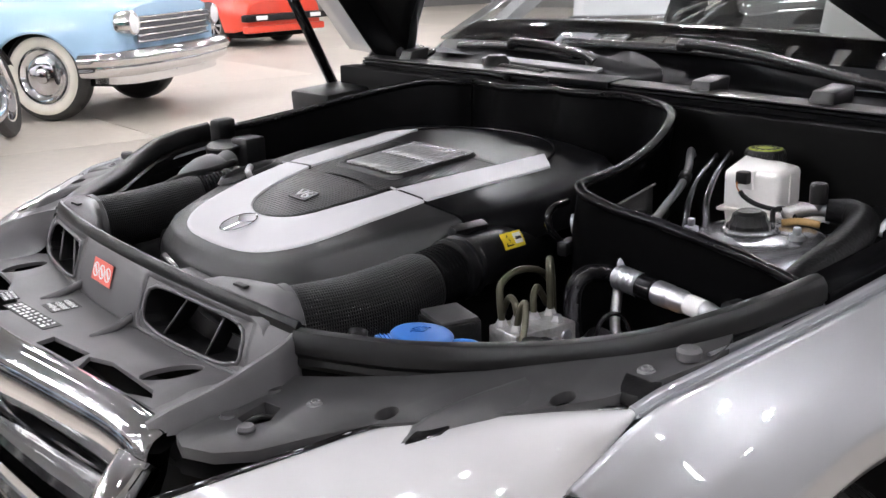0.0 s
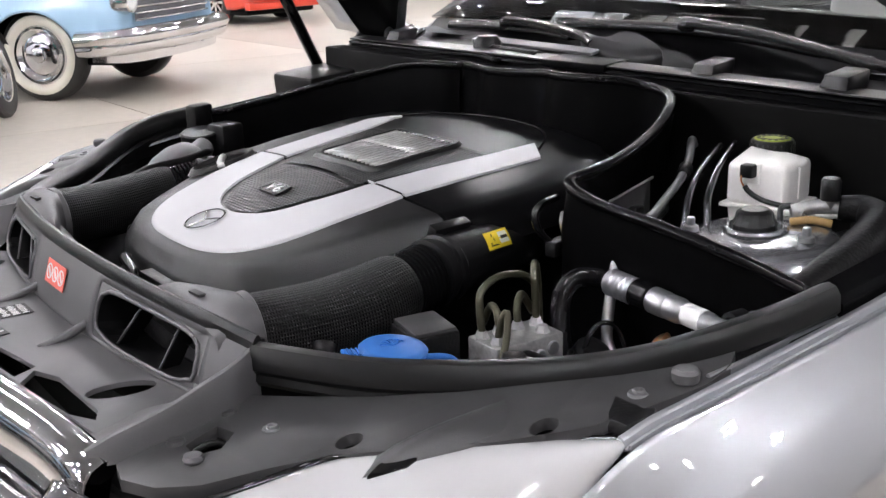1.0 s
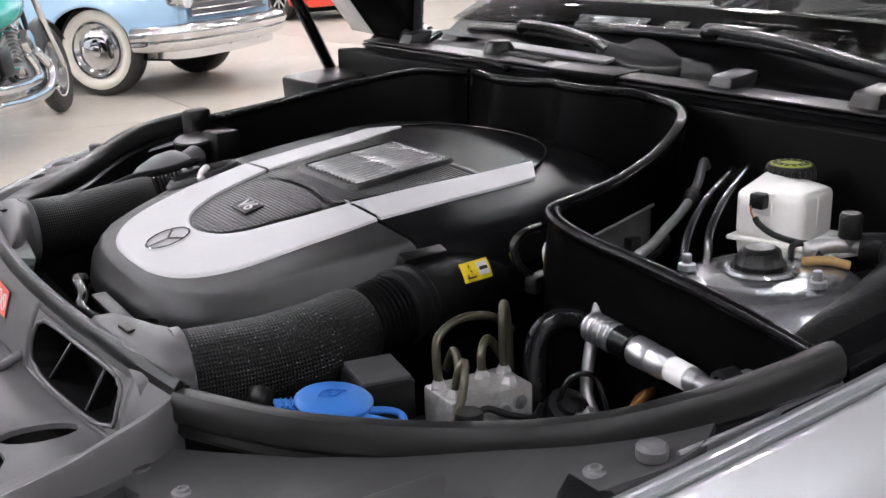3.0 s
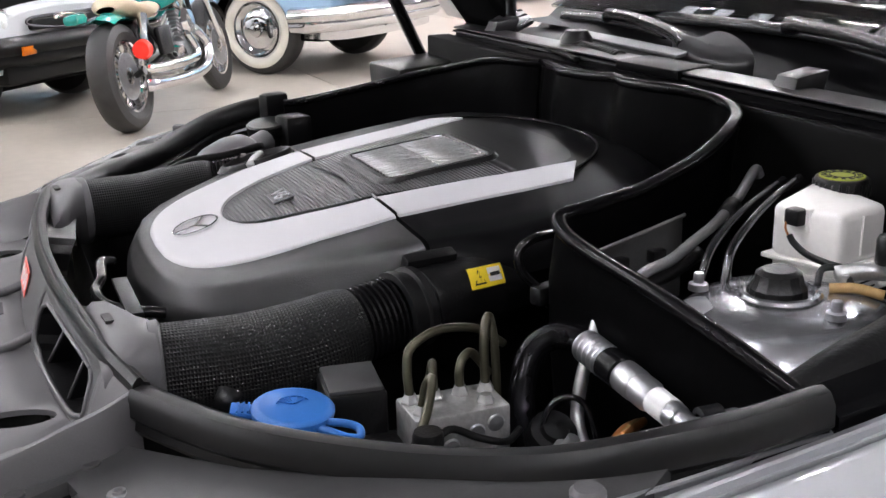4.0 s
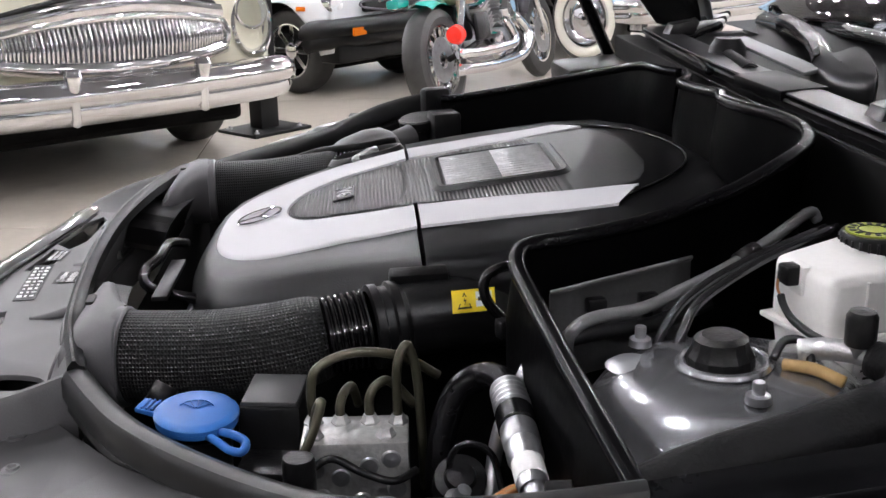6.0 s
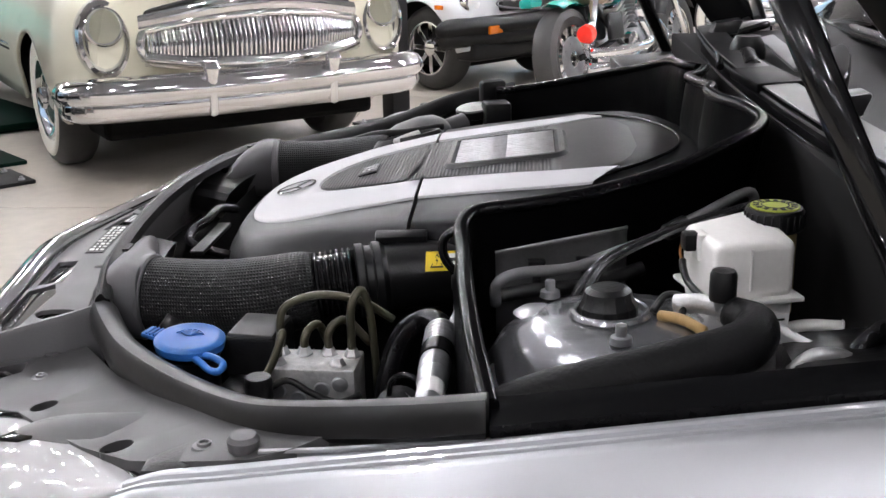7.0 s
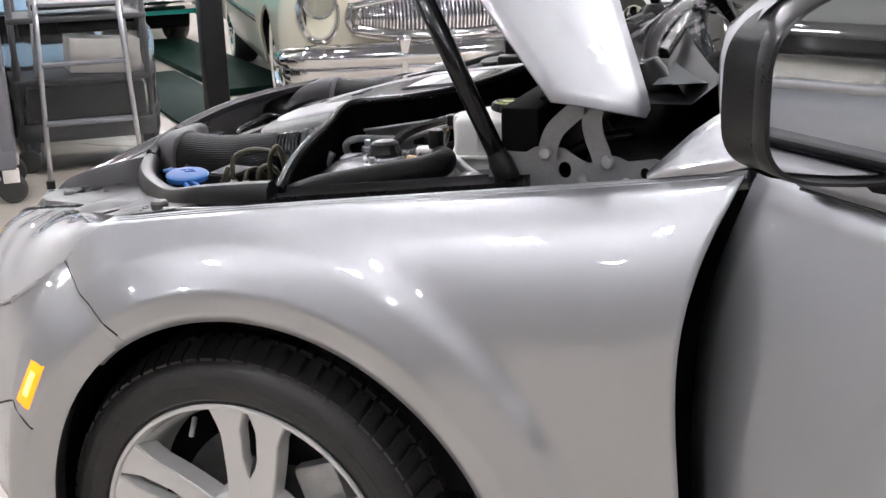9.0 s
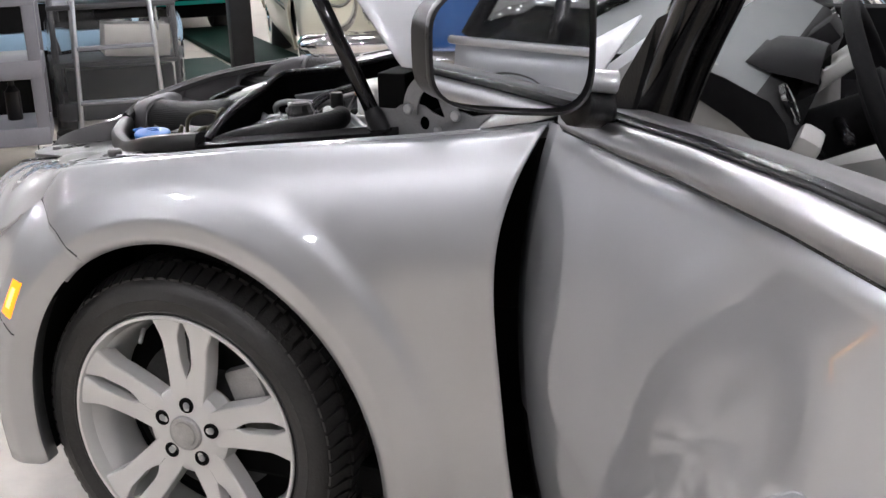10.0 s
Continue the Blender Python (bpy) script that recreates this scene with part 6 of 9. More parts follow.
def pipework(parent):
    # heater pipe with a T-piece behind the tower
    t = tube("heater_pipe", [(0.219, -0.632, 0.880), (0.238, -0.642, 0.884), (0.256, -0.657, 0.885), (0.266, -0.670, 0.883)], 0.0085, ALLOY, parent, "grey heater pipe with a T-piece", sides=16, per=5)
    tube("branch", [(0.254, -0.657, 0.884), (0.254, -0.657, 0.905)], 0.0075, STEEL, t, sides=12, per=0)
    turned("branch_cap", [(0.011, 0.0), (0.0115, 0.002), (0.0115, 0.022), (0.0095, 0.026), (0.0, 0.027)], pose(0.254, -0.657, 0.893), PLASTIC_DARK, t, "black cap", seg=16)
    tube("foam_hose", [(0.262, -0.664, 0.884), (0.276, -0.690, 0.882), (0.258, -0.718, 0.874), (0.19, -0.738, 0.861), (0.11, -0.748, 0.846), (0.058, -0.752, 0.834)], 0.021, FOAM, t, "black foam hose", sides=18, per=8, radii=[0.014, 0.018, 0.021, 0.022, 0.020, 0.014])
    for k in range(4):
        tube("ribbed_cable", [(0.268 + 0.006 * k, -0.645 - 0.006 * k, 0.880), (0.295 + 0.006 * k, -0.665 - 0.004 * k, 0.866), (0.325 + 0.008 * k, -0.678 - 0.004 * k, 0.853)], 0.0045, LABEL_WHITE, t, "grey-white ribbed cable", sides=8, per=4)
    tube("tan_loom", [(0.205, -0.640, 0.872), (0.222, -0.655, 0.874), (0.238, -0.672, 0.870)], 0.0048, TAN, t, "tan taped loom", sides=10, per=4)
    tube("loom", [(0.20, -0.63, 0.872), (0.212, -0.622, 0.884), (0.225, -0.632, 0.885), (0.222, -0.65, 0.874)], 0.0035, PLASTIC_DARK, t, sides=8, per=6)
    # bar and pipes between the tower and the partition
    bar = tube("brace_bar", [(0.060, -0.530, 0.842), (0.062, -0.542, 0.866), (0.083, -0.532, 0.874), (0.134, -0.497, 0.868), (0.17, -0.480, 0.876), (0.22, -0.458, 0.889), (0.27, -0.427, 0.904), (0.322, -0.385, 0.917), (0.333, -0.380, 0.908)], 0.0056, HINGE_STEEL, parent, "grey brace bar", sides=14, per=6)
    tube("sleeve", [(0.232, -0.452, 0.892), (0.252, -0.439, 0.898)], 0.009, PLASTIC_DARK, bar, sides=14, per=0)
    for k, pts in enumerate(([(0.134, -0.542, 0.850), (0.144, -0.537, 0.868), (0.168, -0.520, 0.886), (0.225, -0.485, 0.902), (0.316, -0.440, 0.918)], [(0.143, -0.571, 0.858), (0.150, -0.565, 0.874), (0.170, -0.548, 0.893), (0.235, -0.508, 0.912), (0.315, -0.466, 0.926)])):
        tube("coolant_pipe", pts, 0.0042, PIPE_GLOSS, parent, "glossy black pipe", sides=12, per=6)
    # heat shield on the partition
    sh = [[Vector((0.058 + 0.136 * u / 6, -0.456 + 0.026 * u / 6, 0.872 + 0.020 * u / 6 + dz)) for u in range(7)] for dz in (0.0, -0.004, -0.05, -0.09)]
    for r, dy in zip(sh, (-0.006, 0.0, 0.0, 0.0)):
        for p in r:
            p.y += dy
    shield = grid_mesh("heat_shield", sh, HINGE_STEEL, parent, "grey sheet metal heat shield")
    tube("shield_edge", [p + Vector((0, 0.001, 0.001)) for p in sh[0]], 0.0016, ALLOY, shield, "bright folded edge", sides=6, per=0)
    solid(shield, 0.002, 0)
    for x, y in ((0.100, -0.459), (0.150, -0.450)):
        box_part("cable_clip", pose(x, y, 0.858, 0, 0, 10), (0.018, 0.012, 0.014), PLASTIC_DARK, shield, "black cable clip", 0.002)
        box_part("clip_stem", pose(x, y, 0.843, 0, 0, 10), (0.008, 0.008, 0.03), PLASTIC_DARK, shield, "", 0.001)
    tube("cable_run", [(0.06, -0.48, 0.832), (0.10, -0.470, 0.836), (0.15, -0.462, 0.838), (0.21, -0.44, 0.85)], 0.008, PLASTIC_DARK, shield, sides=8, per=5)
    # bent pipe and loom before the partition corner
    tube("bent_pipe", [(0.052, -0.41, 0.885), (0.018, -0.425, 0.886), (0.002, -0.428, 0.876), (0.004, -0.432, 0.856), (0.022, -0.435, 0.835), (0.035, -0.43, 0.815)], 0.005, GLOSS, parent, "glossy bent pipe", sides=10, per=6)
    tube("bent_pipe", [(0.045, -0.43, 0.87), (0.037, -0.437, 0.862), (0.040, -0.440, 0.84), (0.05, -0.44, 0.82)], 0.0035, STEEL, parent, "thin bright pipe", sides=8, per=6)
    box_part("loom_block", pose(0.028, -0.437, 0.832, 0, 0, 20), (0.035, 0.016, 0.02), PLASTIC_DARK, parent, "black cable block", 0.004)
    box_part("tube_bracket", pose(-0.055, -0.330, 0.848, 20, 0, 5), (0.06, 0.016, 0.018), PLASTIC_DARK, parent, "black bracket on the air tube", 0.003)
    # bay front: crossmember, coolant pipes, fan shroud
    box_part("crossmember", pose(-0.345, YC - 0.10, 0.785, 0, 0, 0), (0.018, 0.14, 0.006), PLASTIC_DARK, parent, "black crossmember", 0.001)
    tube("coolant_hose", [(-0.345, 0.02, 0.79), (-0.361, -0.015, 0.80), (-0.367, -0.063, 0.795), (-0.377, -0.092, 0.79), (-0.372, -0.127, 0.785), (-0.352, -0.146, 0.78), (-0.321, -0.154, 0.775), (-0.285, -0.149, 0.765)], 0.0065, GLOSS, parent, "glossy black coolant hose", sides=12, per=6)
    tube("fan_rim", [(-0.33 + 0.03 * math.cos(a * 0.5), YC + 0.2 * math.cos(a), 0.70 + 0.06 * math.sin(a)) for a in [math.pi * k / 12 for k in range(13)]], 0.01, PLASTIC_DARK, parent, "black fan shroud rim", sides=8, per=0)
    for k in range(7):
        random.seed(40 + k)
        x, y, z = random.uniform(-0.3, 0.3), random.uniform(-0.6, 0.6), random.uniform(0.56, 0.66)
        box_part("bracket", pose(x, y, z, random.uniform(-20, 20), random.uniform(-20, 20), random.uniform(0, 90)), (0.09, 0.06, 0.05), PLASTIC_DARK, parent, "black bracket deep in the bay", 0.008)
    # block coloured near-black for the shade below the cover
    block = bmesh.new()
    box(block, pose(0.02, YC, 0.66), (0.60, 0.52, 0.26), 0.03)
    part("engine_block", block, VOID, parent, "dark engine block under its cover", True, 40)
    # far side: round damper box and filler cap
    rows = []
    c0, c1 = Vector((-0.165, 0.365, 0.800)), Vector((-0.055, 0.45, 0.828))
    prof = [(0.004, -0.006), (0.022, 0.0), (0.036, 0.018), (0.042, 0.045), (0.042, 0.085), (0.036, 0.115), (0.026, 0.130), (0.020, 0.135), (0.020, 0.175)]
    turned("resonator", prof, aligned(c0, c1), PLASTIC, parent, "grey round intake resonator", seg=28)
    cap = turned("oil_cap", [(0.030, -0.03), (0.030, -0.004), (0.036, -0.002), (0.037, 0.012), (0.034, 0.015), (0.0, 0.016)], pose(-0.010, 0.525, 0.842, 6, -6, 0), PLASTIC_DARK, parent, "black oil filler cap", seg=28)
    box_part("ribbed_block", pose(0.03, 0.50, 0.84, 0, 0, 12), (0.05, 0.05, 0.06), PLASTIC_DARK, parent, "black ribbed block", 0.006)
    tube("loom", [(-0.24, 0.33, 0.822), (-0.18, 0.345, 0.838), (-0.12, 0.35, 0.842), (-0.06, 0.37, 0.848)], 0.007, PLASTIC_DARK, parent, "black cable loom", sides=8, per=6)
    box_part("front_post", pose(0.020, 0.592, 0.855, 0, 0, 20), (0.05, 0.03, 0.085), PLASTIC_DARK, parent, "black post at the end of the partition", 0.008)
    box_part("battery_cover", pose(0.36, 0.665, 0.895, 0, -4, 4), (0.20, 0.15, 0.07), PLASTIC_DARK, parent, "black cover beside the far strut", 0.008)


pipework(CAR)


# ---- scuttle, windscreen and wipers ----
def glass_z(x, y):
    return 1.035 + 0.55 * (x - 0.53 - 0.30 * (y - YC) ** 2)


def scuttle(parent):
    rows = []
    for u in range(15):
        y = YC - 0.70 + 1.40 * u / 14
        e = (y - YC) ** 2
        xf, xb = 0.372 + 0.09 * e, 0.505 + 0.22 * e
        zf = 0.985 - 0.02 * e
        rows.append([Vector((xf + x, y, zf + z)) for x, z in ((0.008, -0.10), (0.008, -0.016), (-0.001, -0.014), (-0.001, -0.011), (0.010, -0.009), (0.010, -0.001), (0.002, 0.002), (0.004, 0.005), (0.052, 0.009), (0.053, 0.003), (0.06, -0.002), (0.09, 0.000))] + [Vector((xb, y, glass_z(xb, y) - 0.024)), Vector((xb + 0.045, y, glass_z(xb + 0.045, y) - 0.010))])
    cowl = grid_mesh("scuttle_panel", rows, COWL, parent, "black plastic scuttle panel below the windscreen", angle=35)
    # strip of paler black over the panel, painting the sheen along its edge
    band = []
    for u in range(29):
        y = YC - 0.70 + 1.40 * u / 28
        e = (y - YC) ** 2
        band.append([Vector((0.372 + 0.09 * e + x, y, 0.985 - 0.02 * e + z)) for x, z in ((0.006, 0.0085), (0.007, 0.0100), (0.028, 0.0125), (0.048, 0.0128), (0.049, 0.011))])
    solid(grid_mesh("sheen_band", band, PADDLE, cowl, "paler band that paints the sheen along the scuttle", angle=40), 0.002, 0)
    for y in (-0.325, -0.535, mirrored(-0.545)):
        e = (y - YC) ** 2
        x = 0.415 + 0.09 * e
        bm = bmesh.new()
        box(bm, pose(x, y, 1.000, 0, -8, 0), (0.050, 0.046, 0.026), 0.005, 2)
        for v in bm.verts:
            if v.co.z > 1.0:
                v.co.x += 0.010
                v.co.y = y + (v.co.y - y) * 0.86
        part("clip_cover", bm, PADDLE, cowl, "small black clip cover", True, 40)
    # bright bead along the front edge
    tube("edge_bead", [(0.372 + 0.09 * (y - YC) ** 2 - 0.001, y, 0.972 - 0.02 * (y - YC) ** 2) for y in [YC - 0.70 + 0.95 * k / 10 for k in range(11)]], 0.0022, GLOSS, cowl, sides=6, per=0)
    # windscreen
    rows = []
    for k in range(13):
        v = k / 12
        row = []
        for u in range(17):
            y = YC + (-0.70 + 1.40 * u / 16) * (1 - 0.16 * v)
            e = (y - YC) ** 2
            x = 0.535 + 0.22 * e + (0.895 - 0.10 * e) * v
            row.append(Vector((x, y, glass_z(x, y) - 0.035 * v * v - 0.06 * v * e)))
        rows.append(row)
    ws = grid_mesh("windscreen", rows, GLASS, parent, "clear curved windscreen")
    solid(ws, 0.005, 0)
    ws.visible_shadow = False
    # wiper arms and blades
    blade = [(-0.010, -0.008), (-0.011, -0.003), (-0.006, 0.005), (0.001, 0.008), (0.007, 0.005), (0.010, -0.004), (0.009, -0.008)]
    flat_arm = [(-0.013, -0.005), (-0.0135, 0.001), (-0.011, 0.005), (-0.006, 0.007), (0.007, 0.0075), (0.012, 0.005), (0.0135, 0.0), (0.013, -0.005)]
    joint = [(0.0, 0.018), (0.010, 0.017), (0.0135, 0.010), (0.014, -0.010), (0.010, -0.017), (0.0, -0.018)]
    w = sweep("wiper", [(0.560, 0.150, 1.036), (0.545, 0.02, 1.041), (0.542, -0.176, 1.042), (0.546, -0.30, 1.036), (0.546, -0.40, 1.026), (0.546, -0.512, 1.013)], blade, SATIN, parent, "black wiper with a long arm", per=5, angle=50)
    tube("blade_lip", [(0.562, 0.148, 1.027), (0.548, 0.02, 1.031), (0.55, -0.176, 1.032), (0.552, -0.30, 1.026), (0.552, -0.42, 1.014)], 0.0035, RUBBER, w, sides=6, per=4)
    turned("blade_joint", joint, pose(0.541, -0.178, 1.047, 90), SATIN, w, seg=18)
    sweep("arm", [(0.538, -0.185, 1.052), (0.530, -0.30, 1.046), (0.525, -0.42, 1.031), (0.53, -0.52, 1.013), (0.545, -0.60, 1.001)], flat_arm, SATIN, w, per=6, angle=35)
    turned("pivot_cap", [(0.0, 0.03), (0.02, 0.028), (0.027, 0.012), (0.026, -0.02)], pose(0.545, -0.61, 0.987, 0, -20, 0), PLASTIC_DARK, w, seg=20)
    # the other wiper, whose broad head stands by the middle
    w2 = sweep("wiper", [(0.60, 0.55, 1.010), (0.572, 0.40, 1.018), (0.545, 0.283, 1.022), (0.525, 0.16, 1.024), (0.505, 0.06, 1.020)], blade, SATIN, parent, "black wiper with a broad arm head", per=5, angle=50)
    turned("blade_joint", joint, pose(0.545, 0.285, 1.028, 90, 0, 10), SATIN, w2, seg=18)
    sweep("arm", [(0.540, 0.28, 1.034), (0.520, 0.17, 1.034), (0.497, 0.06, 1.028), (0.482, 0.0, 1.022), (0.474, -0.03, 1.014)], flat_arm, SATIN, w2, per=6, angle=35)
    # flat five-sided cap that leans forward, over a deeper skirt
    paddle = [(0.481, 0.008), (0.478, -0.048), (0.494, -0.078), (0.490, -0.130), (0.474, -0.184), (0.462, -0.180), (0.452, -0.140), (0.452, -0.09), (0.458, -0.042), (0.468, -0.008)]
    outline = [Vector((x, y, 0)) for x, y in paddle]
    mid = sum(outline, Vector()) / len(outline)
    edge = spline([mid + (q - mid) * 0.98 for q in outline], 3, True)
    rows = []
    for grow, drop in ((0.90, 0.036), (1.0, 0.030), (1.03, 0.010), (1.02, 0.004), (0.97, 0.0), (0.5, -0.001), (0.02, -0.0015)):
        rows.append([Vector((mid.x + (q.x - mid.x) * grow, mid.y + (q.y - mid.y) * grow, 1.0185 + 0.80 * (q.x - mid.x) * grow + 0.05 * (q.y - mid.y) * grow - drop)) for q in edge])
    # the cap's lighter black has the lamps' reflection put into its colour
    grid_mesh("arm_head", rows, PADDLE, w2, "broad flat black cap of the wiper arm", wrap=True, angle=40)
    # air duct and linkage clutter at the far end of the scuttle
    turned("motor_cap", [(0.0, 0.03), (0.018, 0.028), (0.026, 0.016), (0.028, 0.0), (0.026, -0.02)], pose(0.428, 0.205, 0.990), PLASTIC_DARK, cowl, "round black cap", seg=20)
    prof = []
    for k in range(15):
        prof += [(0.011, 0.011 * k), (0.014, 0.011 * k + 0.003), (0.014, 0.011 * k + 0.007), (0.011, 0.011 * k + 0.0095)]
    turned("ribbed_tube", prof, aligned((0.425, 0.195, 0.990), (0.402, 0.02, 0.990)), PLASTIC_DARK, cowl, "ribbed black tube", seg=18)
    tube("washer_hose", [(0.46, 0.45, 0.975), (0.44, 0.40, 0.985), (0.40, 0.32, 0.982), (0.385, 0.2, 0.988), (0.37, 0.1, 0.985)], 0.006, RUBBER, cowl, sides=8, per=6)
    box_part("sealing_plate", pose(0.463, 0.12, 1.004, 0, -14, -4), (0.024, 0.36, 0.006), HINGE_STEEL, cowl, "light grey strip", 0.002)
    box_part("drain_box", pose(0.398, -0.085, 0.993, 0, -3, 4), (0.060, 0.14, 0.014), COWL, cowl, "black drain cover", 0.003)
    for k in range(5):
        random.seed(70 + k)
        y = 0.46 + 0.05 * k
        tube("linkage", [(0.42 + 0.02 * k, y, 0.96), (0.46 + 0.015 * k, y + 0.05, 0.985 + 0.01 * (k % 2)), (0.53 + 0.02 * k, y + 0.10, 1.0)], 0.007, ALLOY if k % 2 else GLOSS, cowl, sides=8, per=4)
    # side plate with a square hole, inside the wing
    m = Matrix.Translation((0.463, -0.546, 0.931)) @ Matrix.Rotation(radians(-52), 4, "Z") @ Matrix(((1, 0, 0, 0), (0, 0, 1, 0), (0, 1, 0, 0), (0, 0, 0, 1)))
    for flip in (False, True):
        mm = m if not flip else Matrix.Translation((0.463, mirrored(-0.546), 0.931)) @ Matrix.Rotation(radians(52), 4, "Z") @ Matrix(((1, 0, 0, 0), (0, 0, 1, 0), (0, 1, 0, 0), (0, 0, 0, 1)))
        slab("side_plate", [(-0.068, 0.004), (-0.046, 0.030), (0.10, -0.045), (0.10, -0.085), (0.03, -0.055)], -0.002, 0.002, HINGE_STEEL, parent, "grey steel side plate with a square hole", 0.001, [[(-0.011, 0.0), (0.0, 0.010), (0.011, 0.0), (0.0, -0.010)]], mm)
    tube("drain_hose", [(0.345, -0.70, 0.83), (0.352, -0.70, 0.86), (0.385, -0.69, 0.885), (0.44, -0.68, 0.895), (0.49, -0.66, 0.915), (0.53, -0.64, 0.92)], 0.009, RUBBER, parent, "black drain hose", sides=10, per=6)
    box_part("side_box", pose(0.36, -0.70, 0.845, 0, -6, 0), (0.12, 0.10, 0.05), PLASTIC_DARK, parent, "black box under the strut", 0.012)
    tube("dark_lever", [(0.30, -0.715, 0.853), (0.315, -0.717, 0.868), (0.335, -0.715, 0.868), (0.35, -0.712, 0.860)], 0.006, ALLOY, parent, "grey lever", sides=8, per=5)
    # bulkhead whose near-black stands for the shade under the windscreen
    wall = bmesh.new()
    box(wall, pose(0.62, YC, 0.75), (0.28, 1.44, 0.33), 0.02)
    part("inner_bulkhead", wall, VOID, parent, "bulkhead below the windscreen, its shade painted near-black", True, 40)
    # wing-to-pillar filler
    for flip in (False, True):
        ys = mirrored if flip else (lambda y: y)
        rows = []
        for a, b in (((0.580, -0.818, 0.9045), (0.575, -0.800, 0.906)), ((0.62, -0.835, 0.914), (0.625, -0.785, 0.955)), ((0.66, -0.850, 0.922), (0.68, -0.775, 0.995)), ((0.70, -0.862, 0.935), (0.735, -0.765, 1.03)), ((0.74, -0.862, 0.95), (0.80, -0.755, 1.065))):
            rows.append([Vector((a[0] + (b[0] - a[0]) * t, ys(a[1] + (b[1] - a[1]) * t - 0.012 * math.sin(math.pi * t)), a[2] + (b[2] - a[2]) * t)) for t in (0, 0.2, 0.4, 0.6, 0.8, 1.0)])
        solid(grid_mesh("pillar_filler", rows, PAINT, parent, "silver corner of the wing below the pillar"), 0.004, 0)


scuttle(CAR)


# ---- the open door ----
MIRROR_TURN = 26.0
MOULDING = material("satin_moulding", (0.62, 0.62, 0.635), 0.33, 1.0, vary=0.04, scale=8, fine=200, rough_vary=0.03)
DOOR_AT, DOOR_ANGLE = Vector((0.70, -0.875, 0)), 60.0
DOOR = Matrix.Translation(DOOR_AT) @ Matrix.Rotation(radians(-DOOR_ANGLE), 4, "Z")  # x along the door, -y outward


def door_point(u, out, z):
    return DOOR @ Vector((u, -out, z))


BELT = [(-0.02, 0.930), (0.134, 0.945), (0.38, 0.966), (0.55, 0.983), (0.78, 1.0), (1.08, 1.012)]


def front_door(parent):
    lead = [(v.x, v.y) for v in spline([(0.24, 0.0, 0), (0.345, -0.028, 0), (0.517, -0.047, 0), (0.66, -0.058, 0), (0.755, -0.056, 0), (0.84, -0.036, 0), (0.93, 0.0, 0)], 4)]
    rows = []
    for k in range(21):
        v = k / 20
        row = []
        for n in range(25):
            w = n / 24
            zt = lerp_table(BELT, 1.08 * w)
            z = 0.25 + (zt - 0.25) * v
            u0 = lerp_table(lead, z) + 0.008
            u = u0 + (1.08 - u0) * w
            out = 0.045 * math.sin(math.pi * min(1, max(0, (z - 0.25) / 0.72)) ** 0.9) - 0.01
            out += 0.006 * math.exp(-(((z - 0.60) / 0.03) ** 2)) * min(1, w * 4)
            row.append(door_point(u, out, z))
        rows.append(row)
    door = grid_mesh("front_door", rows, PAINT, parent, "silver front door standing open")
    solid(door, 0.004, 0)
    # inner shell and front edge
    edge = [[door_point(lerp_table(lead, z) + 0.008 + a, b, z) for a, b in ((0.0, 0.0), (0.002, -0.02), (0.03, -0.045), (0.06, -0.06))] for z in [0.25 + 0.68 * k / 14 for k in range(15)]]
    grid_mesh("front_edge", edge, GLOSS, door, "black rubber edged front face of the door")
    inner = [[door_point(0.06 + 1.0 * n / 10, -0.06 - 0.015 * math.sin(math.pi * n / 10), 0.27 + (lerp_table(BELT, 0.06 + n / 10) - 0.28) * k / 8) for n in range(11)] for k in range(9)]
    grid_mesh("inner_trim", inner, material("pale_trim", (0.50, 0.48, 0.45), 0.6, vary=0.06), door, "pale grey inner trim")
    # belt moulding
    for name, mat, off, h0, h1, lab in (("belt_moulding", GLOSS, 0.004, -0.004, 0.002, "thin black line below the moulding"), ("bright_moulding", MOULDING, 0.010, 0.002, 0.030, "bright belt moulding"), ("window_seal", RUBBER, -0.006, 0.030, 0.036, "black window seal")):
        rr = []
        for h, o in ((h0, -0.006), (h0, off), (h0 + 0.35 * (h1 - h0), off + 0.004), (h0 + 0.7 * (h1 - h0), off + 0.003), (h1, off - 0.004), (h1, -0.02)):
            rr.append([door_point(0.12 + 0.96 * k / 16, o + 0.002, lerp_table(BELT, 0.12 + 0.96 * k / 16) + h) for k in range(17)])
        grid_mesh(name, rr, mat, door, lab)
    top = [[door_point(0.10 + 0.98 * k / 16, o, lerp_table(BELT, 0.10 + 0.98 * k / 16) + 0.03) for k in range(17)] for o in (-0.012, -0.055)]
    solid(grid_mesh("door_top", top, PLASTIC, door, "grey door top"), 0.01, 0)
    # window frame
    fr = [door_point(0.210, -0.07, 0.945), door_point(0.275, -0.075, 1.04), door_point(0.345, -0.08, 1.12), door_point(0.43, -0.09, 1.21), door_point(0.66, -0.12, 1.33), door_point(0.84, -0.15, 1.40), door_point(1.06, -0.165, 1.42)]
    tube("window_frame", fr, 0.026, GLOSS, door, "black window frame", sides=8, per=6)
    tube("frame_seal", [p + Vector((0.03, 0.012, -0.004)) for p in fr], 0.014, RUBBER, door, "black rubber frame seal", sides=8, per=6)
    rear = [door_point(1.06, -0.02, 1.0), door_point(1.07, -0.08, 1.2), door_point(1.06, -0.165, 1.42)]
    tube("window_frame", rear, 0.022, GLOSS, door, "black window frame", sides=8, per=6)
    tri = [door_point(0.16, -0.02, 0.945), door_point(0.225, -0.045, 0.955), door_point(0.275, -0.06, 1.04), door_point(0.345, -0.07, 1.12), door_point(0.30, -0.055, 1.10)]
